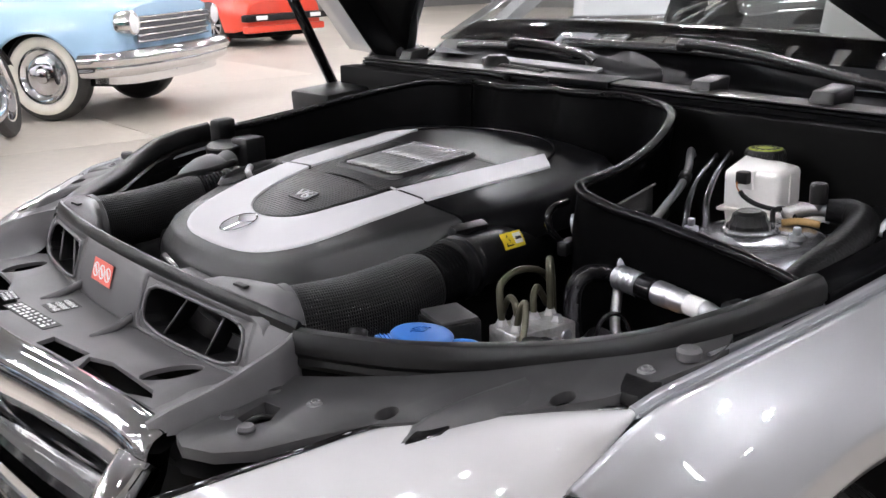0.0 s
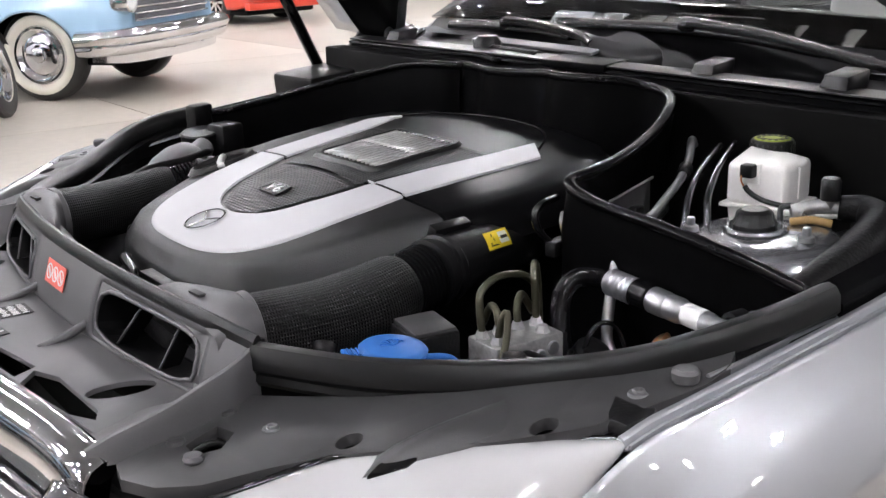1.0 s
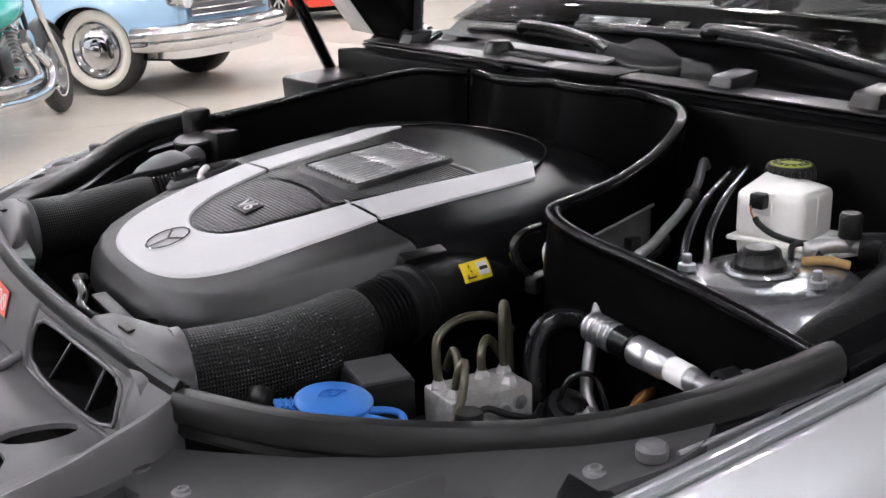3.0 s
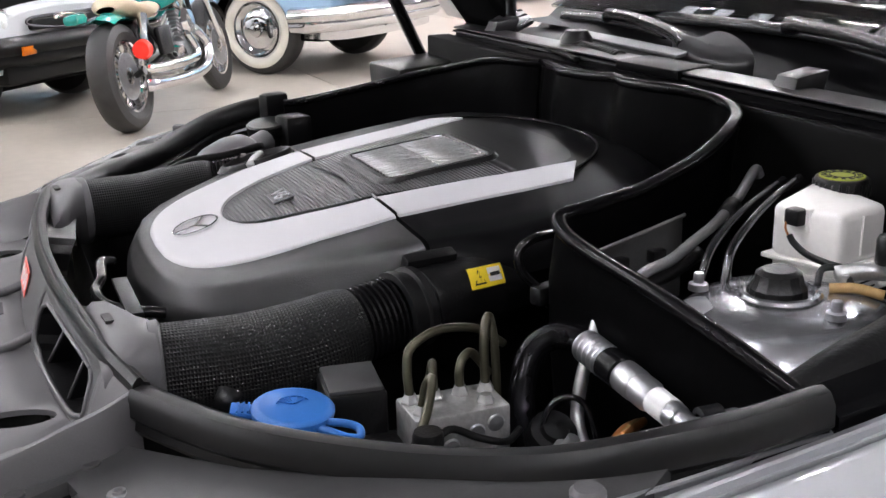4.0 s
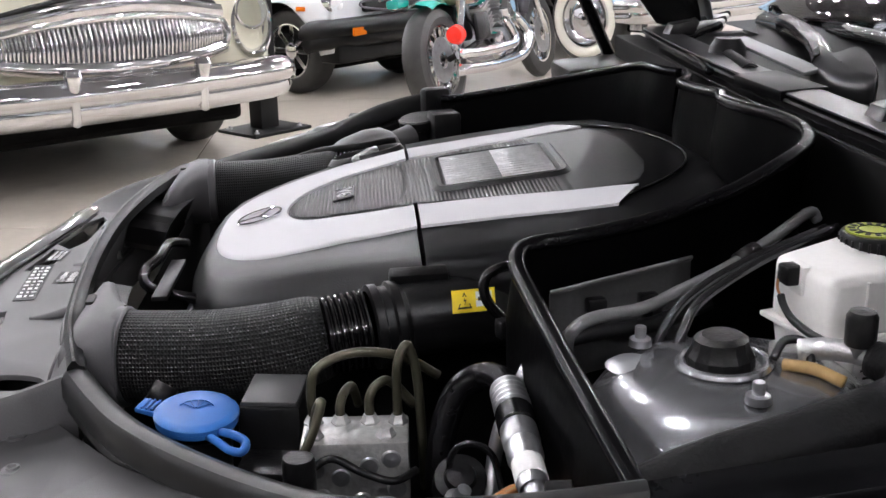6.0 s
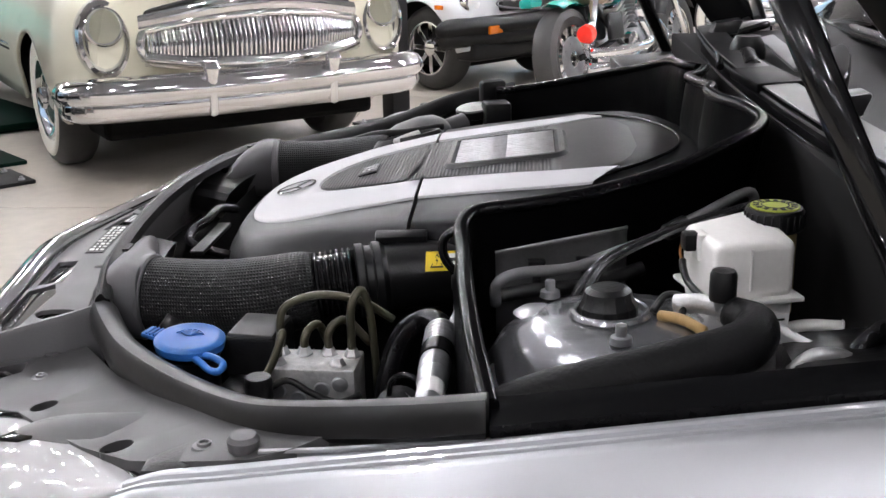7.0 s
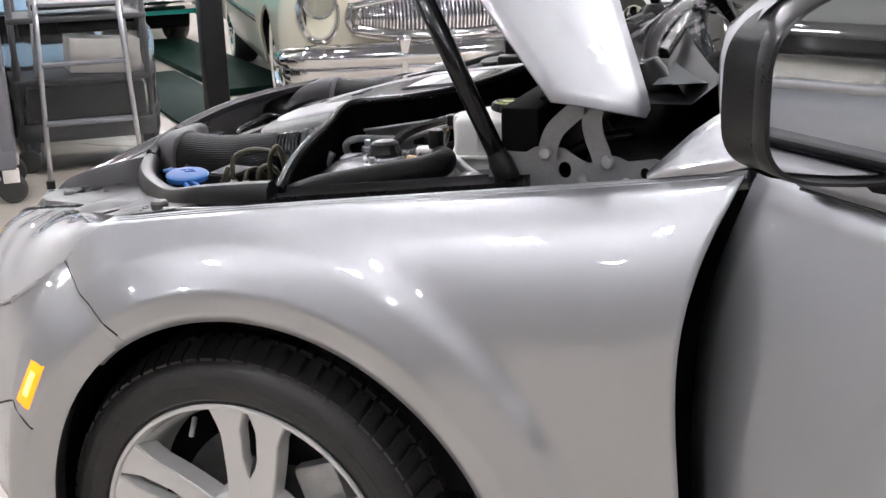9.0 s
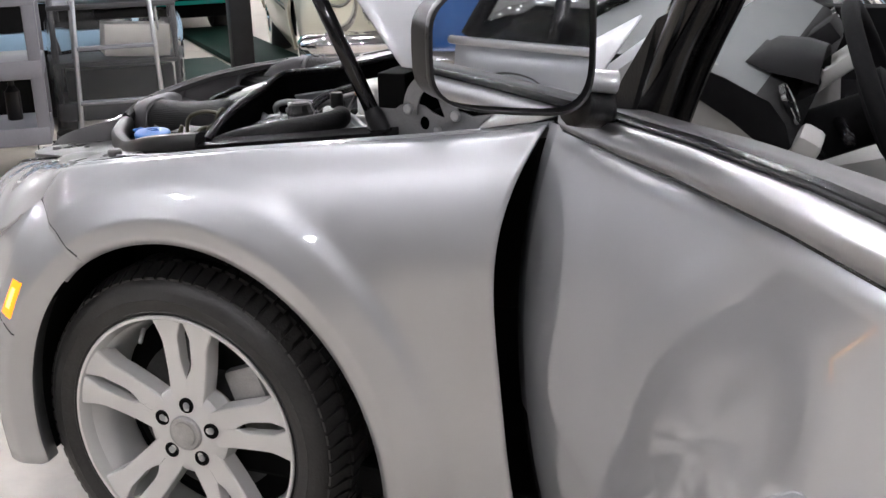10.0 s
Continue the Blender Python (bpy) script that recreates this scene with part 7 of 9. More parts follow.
    solid(link_mesh("mirror_foot_plate", tri, [(0, 1, 2, 3, 4)], PLASTIC_DARK, door, "black triangular mirror plate", False), 0.012, 0)
    # handle
    tube("door_handle", [door_point(0.86, 0.03, 0.835), door_point(0.885, 0.06, 0.84), door_point(0.96, 0.063, 0.843), door_point(1.03, 0.058, 0.845), door_point(1.05, 0.03, 0.845)], 0.012, CHROME, door, "chrome door handle", sides=12, per=6)
    # wing mirror: shell behind, glass towards the rear of the door
    rows = []
    c = Vector((0.0, 0.155, 1.092))
    turn = radians(MIRROR_TURN)

    def mirror_point(back, out, z):
        """back: along the way the glass faces, out: along the mirror from its foot."""
        return door_point(0.3445 + back * math.cos(turn) + out * math.sin(turn), 0.0337 - back * math.sin(turn) + out * math.cos(turn), z)

    def slim(out):
        return 1 - 0.36 * min(1, max(0, (out - 0.01) / 0.19)) ** 1.2

    for du, sx, sz in ((-0.095, 0.008, 0.01), (-0.090, 0.024, 0.034), (-0.075, 0.040, 0.056), (-0.05, 0.060, 0.074), (-0.02, 0.088, 0.083), (0.004, 0.104, 0.086), (0.010, 0.1035, 0.0855), (0.011, 0.100, 0.082), (-0.030, 0.098, 0.080)):
        row = []
        for k in range(40):
            a = 2 * math.pi * k / 40
            cc, ss = math.copysign(abs(math.cos(a)) ** 0.5, math.cos(a)), math.copysign(abs(math.sin(a)) ** 0.5, math.sin(a))
            row.append(mirror_point(du, 0.106 + sx * cc, c.z + sz * ss * slim(0.106 + sx * cc)))
        rows.append(row)
    mir = grid_mesh("wing_mirror", rows, PADDLE, door, "black framed wing mirror with clear glass", wrap=True, angle=50)
    shell = [[p + (p - mirror_point(0, 0.106, c.z)).normalized() * 0.003 for p in r] for r in rows[:5]]
    grid_mesh("mirror_shell", shell, PAINT, mir, "silver back shell", wrap=True)
    gl = [mirror_point(-0.006 - 0.138 * 0.096 * math.copysign(abs(math.cos(a)) ** 0.5, math.cos(a)), 0.106 + 0.0965 * math.copysign(abs(math.cos(a)) ** 0.5, math.cos(a)), c.z + 0.0785 * math.copysign(abs(math.sin(a)) ** 0.5, math.sin(a)) * slim(0.106 + 0.0965 * math.copysign(abs(math.cos(a)) ** 0.5, math.cos(a)))) for a in [2 * math.pi * k / 40 for k in range(40)]]
    link_mesh("mirror_glass", gl, [tuple(range(40))], MIRROR, mir, "mirror glass", False)
    tube("mirror_arm", [door_point(0.30, 0.0, 1.005), door_point(0.302, 0.02, 1.006), door_point(0.315, 0.045, 1.012)], 0.024, PLASTIC_DARK, mir, "black mirror arm", sides=12, per=4)
    tube("arm_top", [door_point(0.32, 0.0, 1.035), door_point(0.322, 0.02, 1.038), door_point(0.330, 0.045, 1.042)], 0.013, PAINT, mir, "silver top of the mirror arm", sides=12, per=4)
    # door check and loom in the gap
    tube("door_check", [(0.71, -0.80, 0.60), (0.76, -0.86, 0.60), (0.80, -0.92, 0.60)], 0.012, PLASTIC_DARK, door, sides=8, per=4)
    return door


front_door(CAR)


def rear_door(parent):
    """The rear door behind it, which stands open as well; its outside faces the wing mirror."""
    at = Matrix.Translation((1.60, -0.885, 0)) @ Matrix.Rotation(radians(-64), 4, "Z")

    def q(u, out, z):
        return at @ Vector((u, -out, z))

    def bulge(z):
        return 0.040 * math.sin(math.pi * min(1, max(0, (z - 0.27) / 0.72)) ** 0.9) - 0.01

    rows = []
    for k in range(17):
        z = 0.27 + 0.665 * k / 16
        end = 0.86 - 0.20 * max(0, (0.62 - z) / 0.35) ** 1.5
        rows.append([q(end * n / 14, bulge(z) + 0.006 * math.exp(-(((z - 0.60) / 0.03) ** 2)), z) for n in range(15)])
    door = grid_mesh("rear_door", rows, PAINT, parent, "silver rear door standing open")
    solid(door, 0.004, 0)
    inner = [[q(0.02 + 0.82 * n / 8, -0.075, 0.30 + 0.62 * k / 6) for n in range(9)] for k in range(7)]
    solid(grid_mesh("inner_trim", inner, CARD, door, "pale inner trim"), 0.01, 0)
    for u in (0.005, 0.85):
        grid_mesh("door_edge", [[q(u, bulge(z), z), q(u, -0.075, z)] for z in [0.63 + 0.30 * k / 6 for k in range(7)]], PAINT, door, "silver door edge")
    tube("belt_moulding", [q(0.0, 0.012, 0.936), q(0.3, 0.012, 0.940), q(0.6, 0.012, 0.943), q(0.865, 0.012, 0.946)], 0.009, MOULDING, door, "bright belt moulding", sides=8, per=4)
    frame_line = [q(0.02, -0.01, 0.94), q(0.05, -0.10, 1.16), q(0.10, -0.18, 1.34), q(0.30, -0.20, 1.39), q(0.52, -0.195, 1.37), q(0.70, -0.14, 1.24), q(0.84, -0.02, 0.95)]
    tube("window_frame", frame_line, 0.020, GLOSS, door, "black window frame", sides=8, per=5)
    tube("window_divider", [q(0.61, -0.008, 0.945), q(0.61, -0.09, 1.14), q(0.61, -0.17, 1.31)], 0.016, GLOSS, door, "black window divider", sides=8, per=4)
    pane = [[q(0.04 + (0.80 - 0.30 * (z - 0.94)) * n / 6, -0.02 - 0.42 * (z - 0.94), z) for n in range(7)] for z in (0.945, 1.08, 1.20, 1.33)]
    glass = grid_mesh("window_pane", pane, GLASS, door, "clear window pane")
    solid(glass, 0.004, 0)
    glass.visible_shadow = False
    # handle: a dished recess, a bright grip and the round end of the lock
    dish = []
    for k in range(5):
        f = k / 4
        dish.append([q(0.700 + 0.088 * (1 - 0.85 * f) * math.cos(a), bulge(0.855) + 0.004 - 0.022 * math.sin(f * math.pi / 2), 0.853 + 0.036 * (1 - 0.85 * f) * math.sin(a)) for a in [2 * math.pi * n / 28 for n in range(28)]])
    grid_mesh("handle_recess", dish, PANEL, door, "dark dished recess", wrap=True)
    grip = tube("door_handle", [q(0.615, bulge(0.85) + 0.004, 0.850), q(0.635, 0.052, 0.853), q(0.70, 0.058, 0.858), q(0.76, 0.055, 0.861), q(0.785, 0.036, 0.862)], 0.012, PAINT, door, "silver door handle", sides=14, per=6, radii=[0.009, 0.011, 0.013, 0.015, 0.016])
    tube("grip_strip", [q(0.632, 0.066, 0.856), q(0.70, 0.073, 0.861), q(0.765, 0.070, 0.864)], 0.0035, CHROME, grip, "chrome strip", sides=8, per=4)
    return door


rear_door(CAR)


# ---- interior seen past the open door ----
def interior(parent):
    pale = material("pale_interior", (0.30, 0.295, 0.285), 0.55, vary=0.06, scale=10)
    dark = material("dark_interior", (0.007, 0.007, 0.0075), 0.85, spec=0.06, vary=0.15, scale=10, fine=500, bump=0.2)
    # dashboard top: the windscreen's grey-blue sheen is put into the base colour
    sheen = material("dash_top_sheen", (0.034, 0.040, 0.042), 0.65, spec=0.2, vary=0.08, scale=10, fine=500, bump=0.15)
    top = [(0.56, 0.995), (0.70, 1.003), (0.80, 1.0), (0.861, 0.989), (0.91, 0.970), (0.955, 0.947)]
    face = [(0.955, 0.947), (0.975, 0.938), (1.0, 0.905), (1.009, 0.872), (0.985, 0.846), (0.93, 0.80), (0.90, 0.60)]
    ys = [YC - 0.672 + 1.344 * k / 16 for k in range(17)]
    dash = grid_mesh("dashboard", [[Vector((x, y, z)) for x, z in top] for y in ys], sheen, parent, "dashboard with sheen painted grey on top and a dark lower face", angle=50)
    grid_mesh("dash_face", [[Vector((x, y, z)) for x, z in face] for y in ys], dark, dash, "dark face of the dashboard", angle=50)
    for y in (YC - 0.672, YC + 0.672):
        cap = [(0.79, 0.975), (0.861, 0.989), (0.91, 0.970), (0.955, 0.947), (0.975, 0.938), (1.0, 0.905), (1.009, 0.872), (0.988, 0.852), (0.955, 0.882), (0.922, 0.908), (0.88, 0.934), (0.84, 0.952), (0.79, 0.964)]
        solid(link_mesh("dash_end_cap", [Vector((x, y, z)) for x, z in cap], [tuple(range(len(cap)))], dark, dash, "dark end cap", False), 0.006, 0)
        skirt = [(0.78, 0.963), (0.84, 0.951), (0.88, 0.933), (0.922, 0.907), (0.955, 0.881), (0.99, 0.846), (1.01, 0.80), (1.02, 0.60), (0.78, 0.60)]
        solid(link_mesh("side_trim", [Vector((x, y + (0.012 if y < 0 else -0.012), z)) for x, z in skirt], [tuple(range(len(skirt)))], pale, dash, "pale curved trim below the dashboard", False), 0.006, 0)
        slot = [Vector((0.872 + 0.022 * math.cos(a) , y + (0.045 if y < 0 else -0.045) + 0.012 * math.sin(a), 0.990 - 0.36 * 0.022 * math.cos(a))) for a in [2 * math.pi * k / 16 for k in range(16)]]
        link_mesh("demister_slot", slot, [tuple(range(16))], INK, dash, "black demister slot", False)
    # instrument hood and centre stack
    rows = []
    for y, h in ((-0.51, 0.0), (-0.49, 0.022), (-0.44, 0.036), (-0.36, 0.042), (-0.28, 0.036), (-0.23, 0.020), (-0.21, 0.0)):
        rows.append([Vector((0.915, y, 0.968)), Vector((0.945, y, 0.955 + h * 0.8)), Vector((0.995, y, 0.945 + h)), Vector((1.03, y, 0.935 + h)), Vector((1.03, y, 0.925 + h)), Vector((0.985, y, 0.90))])
    grid_mesh("instrument_hood", rows, dark, dash, "dark hood over the instruments", angle=50)
    box_part("centre_console_top", pose(1.035, 0.02, 0.895, 0, -38, 0), (0.13, 0.22, 0.03), pale, dash, "pale centre stack", 0.008)
    box_part("screen", pose(1.012, 0.02, 0.945, 0, -38, 0) @ pose(0.0, 0, 0.012), (0.055, 0.18, 0.04), dark, dash, "dark screen", 0.004)
    for y in (-0.60, -0.08, 0.10, 0.58):
        v = turned("air_vent", [(0.0, 0.002), (0.022, 0.002), (0.030, 0.006), (0.033, 0.0)], aligned((0.992, y, 0.918), (1.15, y, 0.99)), GLOSS, dash, "black air vent with bright edge", seg=20)
        turned("vent_ring", [(0.033, 0.0), (0.034, 0.008), (0.031, 0.009)], aligned((0.992, y, 0.918), (1.15, y, 0.99)), CHROME, v, "chrome ring", seg=20)
        for k in range(3):
            box_part("vane", aligned((0.992, y, 0.918), (1.15, y, 0.99)) @ pose(0.012 * (k - 1), 0, 0.006), (0.004, 0.045, 0.004), CHROME if k == 1 else dark, v, "", 0.0)
    pod = box_part("switch_pod", pose(1.015, -0.615, 0.842, 0, 28, 0), (0.04, 0.11, 0.085), pale, dash, "pale switch pod", 0.01)
    turned("lamp_switch", [(0.0, 0.012), (0.014, 0.012), (0.018, 0.0), (0.024, -0.002)], aligned((1.037, -0.615, 0.842), (1.15, -0.615, 0.79)), GLOSS, pod, "black rotary switch", seg=18)
    box_part("centre_console", pose(1.15, YC, 0.60, 0, -14, 0), (0.40, 0.26, 0.30), pale, dash, "pale centre console", 0.03)
    w = aligned((1.135, -0.38, 0.875), (1.415, -0.38, 0.995))
    wheel = tube("steering_wheel", [w @ Vector((0.185 * math.cos(a), 0.185 * math.sin(a), 0)) for a in [2 * math.pi * k / 32 for k in range(33)]], 0.015, dark, parent, "dark leather steering wheel", sides=12, per=0)
    turned("hub_pad", [(0.0, 0.03), (0.05, 0.028), (0.075, 0.01), (0.07, -0.03)], w, dark, wheel, seg=24)
    for a in (0, 180, 270):
        part("spoke", box(bmesh.new(), w @ pose(0, 0, 0, 0, 0, a) @ pose(0.12, 0, 0), (0.13, 0.035, 0.014), 0.004), dark, wheel)
    tube("column", [(0.95, -0.38, 0.80), (1.15, -0.38, 0.88)], 0.045, dark, wheel, sides=12, per=0)
    tube("stalk", [(1.06, -0.42, 0.86), (1.08, -0.54, 0.862), (1.085, -0.58, 0.862)], 0.010, GLOSS, wheel, sides=8, per=0)
    for y in (-0.38, mirrored(-0.38)):
        seat = thing_part("seat", parent)
        for nm, m, sz in (("seat_cushion", pose(1.72, y, 0.52, 0, -6, 0), (0.50, 0.50, 0.18)), ("seat_back", pose(2.02, y, 0.86, 0, 14, 0), (0.16, 0.48, 0.64)), ("head_restraint", pose(2.12, y, 1.25, 0, 10, 0), (0.10, 0.26, 0.17))):
            bm = bmesh.new()
            box(bm, m, sz, 0.05, 3)
            part(nm, bm, pale, seat, "", True, 60)
    # dark lining of the closed door on the far side
    lining = []
    for z, y in ((0.38, 0.80), (0.52, 0.815), (0.66, 0.80), (0.70, 0.765), (0.74, 0.80), (0.88, 0.785), (0.93, 0.77), (0.935, 0.80)):
        lining.append([Vector((x, y, z)) for x in (0.80, 1.1, 1.5, 1.9, 2.3, 2.65)])
    solid(grid_mesh("far_door_lining", lining, dark, parent, "dark lining with an armrest", angle=40), 0.01, 0)
    fp = bmesh.new()
    box(fp, pose(1.80, 0.775, 1.15, 14, 0, 0), (0.11, 0.05, 0.46), 0.012)
    part("far_door_pillar", fp, dark, parent, "dark trim of the far door pillar", True, 40)
    rb = bmesh.new()
    box(rb, pose(2.85, YC, 0.85, 0, 16, 0), (0.16, 1.3, 0.6), 0.05, 3)
    part("rear_bench", rb, pale, parent, "pale rear bench", True, 60)
    fl = bmesh.new()
    box(fl, pose(1.9, YC, 0.33), (2.4, 1.4, 0.03), 0.0)
    part("cabin_floor", fl, dark, parent, "dark cabin carpet")
    # pale kick panel beside the door opening
    kick = [[Vector((0.80 + 0.2 * a, -0.70, 0.36 + 0.24 * b)) for a in (0, 0.5, 1)] for b in (0, 0.5, 1)]
    solid(grid_mesh("kick_panel", kick, pale, parent, "pale kick panel"), 0.02, 0)
    hinge_post = bmesh.new()
    box(hinge_post, pose(0.735, -0.79, 0.60), (0.06, 0.12, 0.66), 0.015)
    part("hinge_post", hinge_post, GLOSS, parent, "dark hinge post in the door gap", True, 40)


def thing_part(name, parent):
    ob = new(name)
    ob.parent = parent
    return tagged(ob, "pale grey leather front seat")


interior(CAR)


# ---- other vehicles in the hall ----
CREAM = material("cream_paint", (0.64, 0.62, 0.49), 0.30, vary=0.03, scale=3, fine=300, coat=0.8, coat_rough=0.05)
SKY_BLUE = material("light_blue_paint", (0.36, 0.55, 0.72), 0.30, vary=0.03, scale=3, fine=300, coat=0.8, coat_rough=0.05)
RED = material("red_paint", (0.70, 0.055, 0.025), 0.30, vary=0.05, scale=3, fine=300, coat=0.8, coat_rough=0.05)
WHITE = material("white_paint", (0.72, 0.74, 0.76), 0.30, vary=0.03, scale=3, fine=300, coat=0.8, coat_rough=0.05)
TEAL = material("teal_paint", (0.01, 0.30, 0.25), 0.25, vary=0.1, scale=5, fine=300, coat=0.8)
NAVY = material("blue_paint", (0.02, 0.07, 0.20), 0.25, vary=0.1, scale=5, fine=300, coat=0.8)
RED_LENS = material("red_lens", (0.8, 0.03, 0.02), 0.2, vary=0.1, emission=(1, 0.05, 0.03), strength=0.15)
POST = material("post_black", (0.011, 0.011, 0.012), 0.45, spec=0.25, vary=0.2, scale=8)
GREEN = material("green_deck", (0.0035, 0.016, 0.011), 0.6, spec=0.07, vary=0.3, scale=5)
LEATHER = material("cream_leather", (0.55, 0.45, 0.32), 0.5, vary=0.1, scale=15)
FILM = material("clear_film", (0.92, 0.94, 0.95), 0.06, transmission=0.96, vary=0.03, ior=1.12, bump=0.5, fine=12)

DARK_ENAMEL = material("dark_grey_enamel", (0.045, 0.045, 0.048), 0.4, vary=0.1, scale=10)
GREY_PAINT = material("grey_enamel", (0.15, 0.15, 0.165), 0.4, vary=0.08, scale=10)


def old_wheel(parent, x, y, r, out, white=True, spoked=False):
    """A wheel of an older car; out: +1 faces left of the car, -1 right."""
    m = pose(x, y, r, -90 * out, 0, 0)
    w = turned("road_wheel", [(0.35 * r, -0.14), (0.62 * r, -0.13), (0.62 * r, -0.06)], m, VOID, parent, "whitewall wheel with a chrome hub cap" if white else "alloy wheel with a black tyre")
    turned("tyre", [(0.60 * r, -0.02), (0.66 * r, 0.006), (0.78 * r, 0.018), (0.90 * r, 0.008), (0.97 * r, -0.016), (r, -0.045), (r, -0.13), (0.97 * r, -0.16), (0.88 * r, -0.185), (0.6 * r, -0.15)], m, TYRE, w, "black tyre", seg=56)
    if white:
        turned("whitewall", [(0.63 * r, 0.001), (0.66 * r, 0.010), (0.76 * r, 0.0215), (0.83 * r, 0.018), (0.85 * r, 0.013)], m, WHITEWALL, w, "cream white sidewall ring", seg=56)
        turned("trim_ring", [(0.63 * r, -0.002), (0.61 * r, 0.014), (0.56 * r, 0.012), (0.50 * r, -0.012), (0.44 * r, -0.022)], m, CHROME, w, "chrome trim ring", seg=48)
        turned("hub_cap", [(0.44 * r, -0.024), (0.42 * r, -0.008), (0.34 * r, 0.004), (0.22 * r, 0.010), (0.17 * r, 0.012), (0.15 * r, 0.030), (0.10 * r, 0.036), (0.0, 0.038)], m, CHROME, w, "chrome hub cap", seg=40)
    else:
        turned("rim", [(0.62 * r, -0.10), (0.60 * r, -0.03), (0.64 * r, 0.006), (0.61 * r, 0.008), (0.57 * r, -0.02), (0.55 * r, -0.08)], m, CHROME, w, "bright rim", seg=40)
        for k in range(8):
            a = 45 * k
            part("spoke", box(bmesh.new(), m @ pose(0, 0, -0.03, 0, 0, a) @ pose(0.36 * r, 0, 0), (0.46 * r, 0.035, 0.012), 0.004), CHROME, w)
        turned("hub", [(0.2 * r, -0.04), (0.19 * r, -0.01), (0.1 * r, 0.006), (0.0, 0.008)], m, CHROME, w, seg=20)
    return w


def old_body(parent, paint, tail, half, low, belt, nose, arch_r, wheel_x, roof_top, roof_half, cabin_x, label):
    """Lofted body with open wheel arches. Stations run from the nose to the tail."""
    xs = sorted(set([nose - 0.04 * k for k in range(6)] + [nose - 0.2 - 0.06 * k for k in range(int((nose - 0.2 - tail) / 0.06) + 1)] + [tail]), reverse=True)
    rows = []
    for x in xs:
        f = max(0.0, (x - (nose - 0.25)) / 0.25)
        b = max(0.0, ((tail + 0.5) - x) / 0.5)
        w = half * (1 - 0.16 * f ** 2 - 0.14 * b ** 2)
        zb = low + 0.05 * f + 0.1 * b
        for wx in wheel_x:
            d = abs(x - wx)
            if d < arch_r:
                zb = max(zb, 0.33 + math.sqrt(arch_r ** 2 - d ** 2) * 0.92)
        zt = belt - 0.05 * f ** 2 - 0.05 * b
        crown = zt + 0.13 * (1 - 0.3 * f)
        row = []
        for k in range(9):
            t = k / 8
            z = zb + (zt - zb) * t
            row.append((w * (0.95 + 0.05 * math.sin(math.pi * min(1, max(0, (z - low) / (zt - low)))) - 0.05 * max(0, t - 0.8)), z))
        for k in range(1, 7):
            a = radians(90 * k / 6)
            row.append((w * 0.94 * math.cos(a), zt + (crown - zt) * math.sin(a)))
        full = [Vector((x, y, z)) for y, z in row] + [Vector((x, -y, z)) for y, z in reversed(row[:-1])]
        rows.append(full)
    body = grid_mesh("body", rows, paint, parent, label, angle=50)
    solid(body, 0.02, 0)
    front = rows[0]
    link_mesh("nose_panel", [p + Vector((0.0, 0, 0)) for p in front], [tuple(range(len(front)))], paint, body, "", False)
    under = bmesh.new()
    box(under, pose((nose + tail) / 2, 0, low + 0.045), (nose - tail - 0.3, half * 1.6, 0.27), 0.03)
    part("underbody", under, VOID, body)
    for wx in wheel_x:
        wb = bmesh.new()
        box(wb, pose(wx, 0, 0.60), (arch_r * 2.1, half * 1.5, 0.5), 0.02)
        part("wheel_box", wb, VOID, body)
    if cabin_x:
        c0, c1 = cabin_x
        cr = []
        for k in range(11):
            t = k / 10
            x = c0 + (c1 - c0) * t
            up = min(1, t * 3.2, (1 - t) * 2.6) ** 0.7 if 0 < t < 1 else 0
            cr.append([Vector((x, roof_half * s * (1 - 0.12 * up), belt + 0.10 + (roof_top - belt - 0.10) * up * (1 - 0.06 * s * s) * (1 if abs(s) < 0.99 else 0.75))) for s in (-1, -0.99, -0.8, -0.4, 0, 0.4, 0.8, 0.99, 1)])
        grid_mesh("cabin", cr, GLOSS, body, "dark cabin glass and roof", angle=60)
    return body


def chrome_bumper(parent, nose, half, z, tall, wrap, guards, mat=None):
    mat = mat or CHROME
    path = [(nose - wrap, half, z - 0.02), (nose - wrap * 0.4, half * 0.985, z - 0.01), (nose + 0.05, half * 0.84, z), (nose + 0.11, half * 0.4, z), (nose + 0.125, 0, z), (nose + 0.11, -half * 0.4, z), (nose + 0.05, -half * 0.84, z), (nose - wrap * 0.4, -half * 0.985, z - 0.01), (nose - wrap, -half, z - 0.02)]
    h = tall / 2
    prof = [(0.05, -h), (0.0, -h * 0.98), (-0.035, -h * 0.75), (-0.052, -h * 0.4), (-0.046, -h * 0.12), (-0.058, 0.0), (-0.075, h * 0.25), (-0.07, h * 0.55), (-0.045, h * 0.85), (0.0, h), (0.05, h)]
    b = sweep("bumper", path, prof, mat, parent, "thick chrome bumper" if mat is CHROME else "black rubber bumper", per=5, angle=50)
    for y in guards:
        turned("bumper_guard", [(0.0, 0.135), (0.028, 0.130), (0.040, 0.105), (0.032, 0.07), (0.022, 0.03), (0.022, -0.05), (0.020, -0.11), (0.0, -0.12)], pose(nose + 0.16, y, z + 0.02, 0, 4, 0), mat, b, "chrome bumper guard", seg=16)
    return b


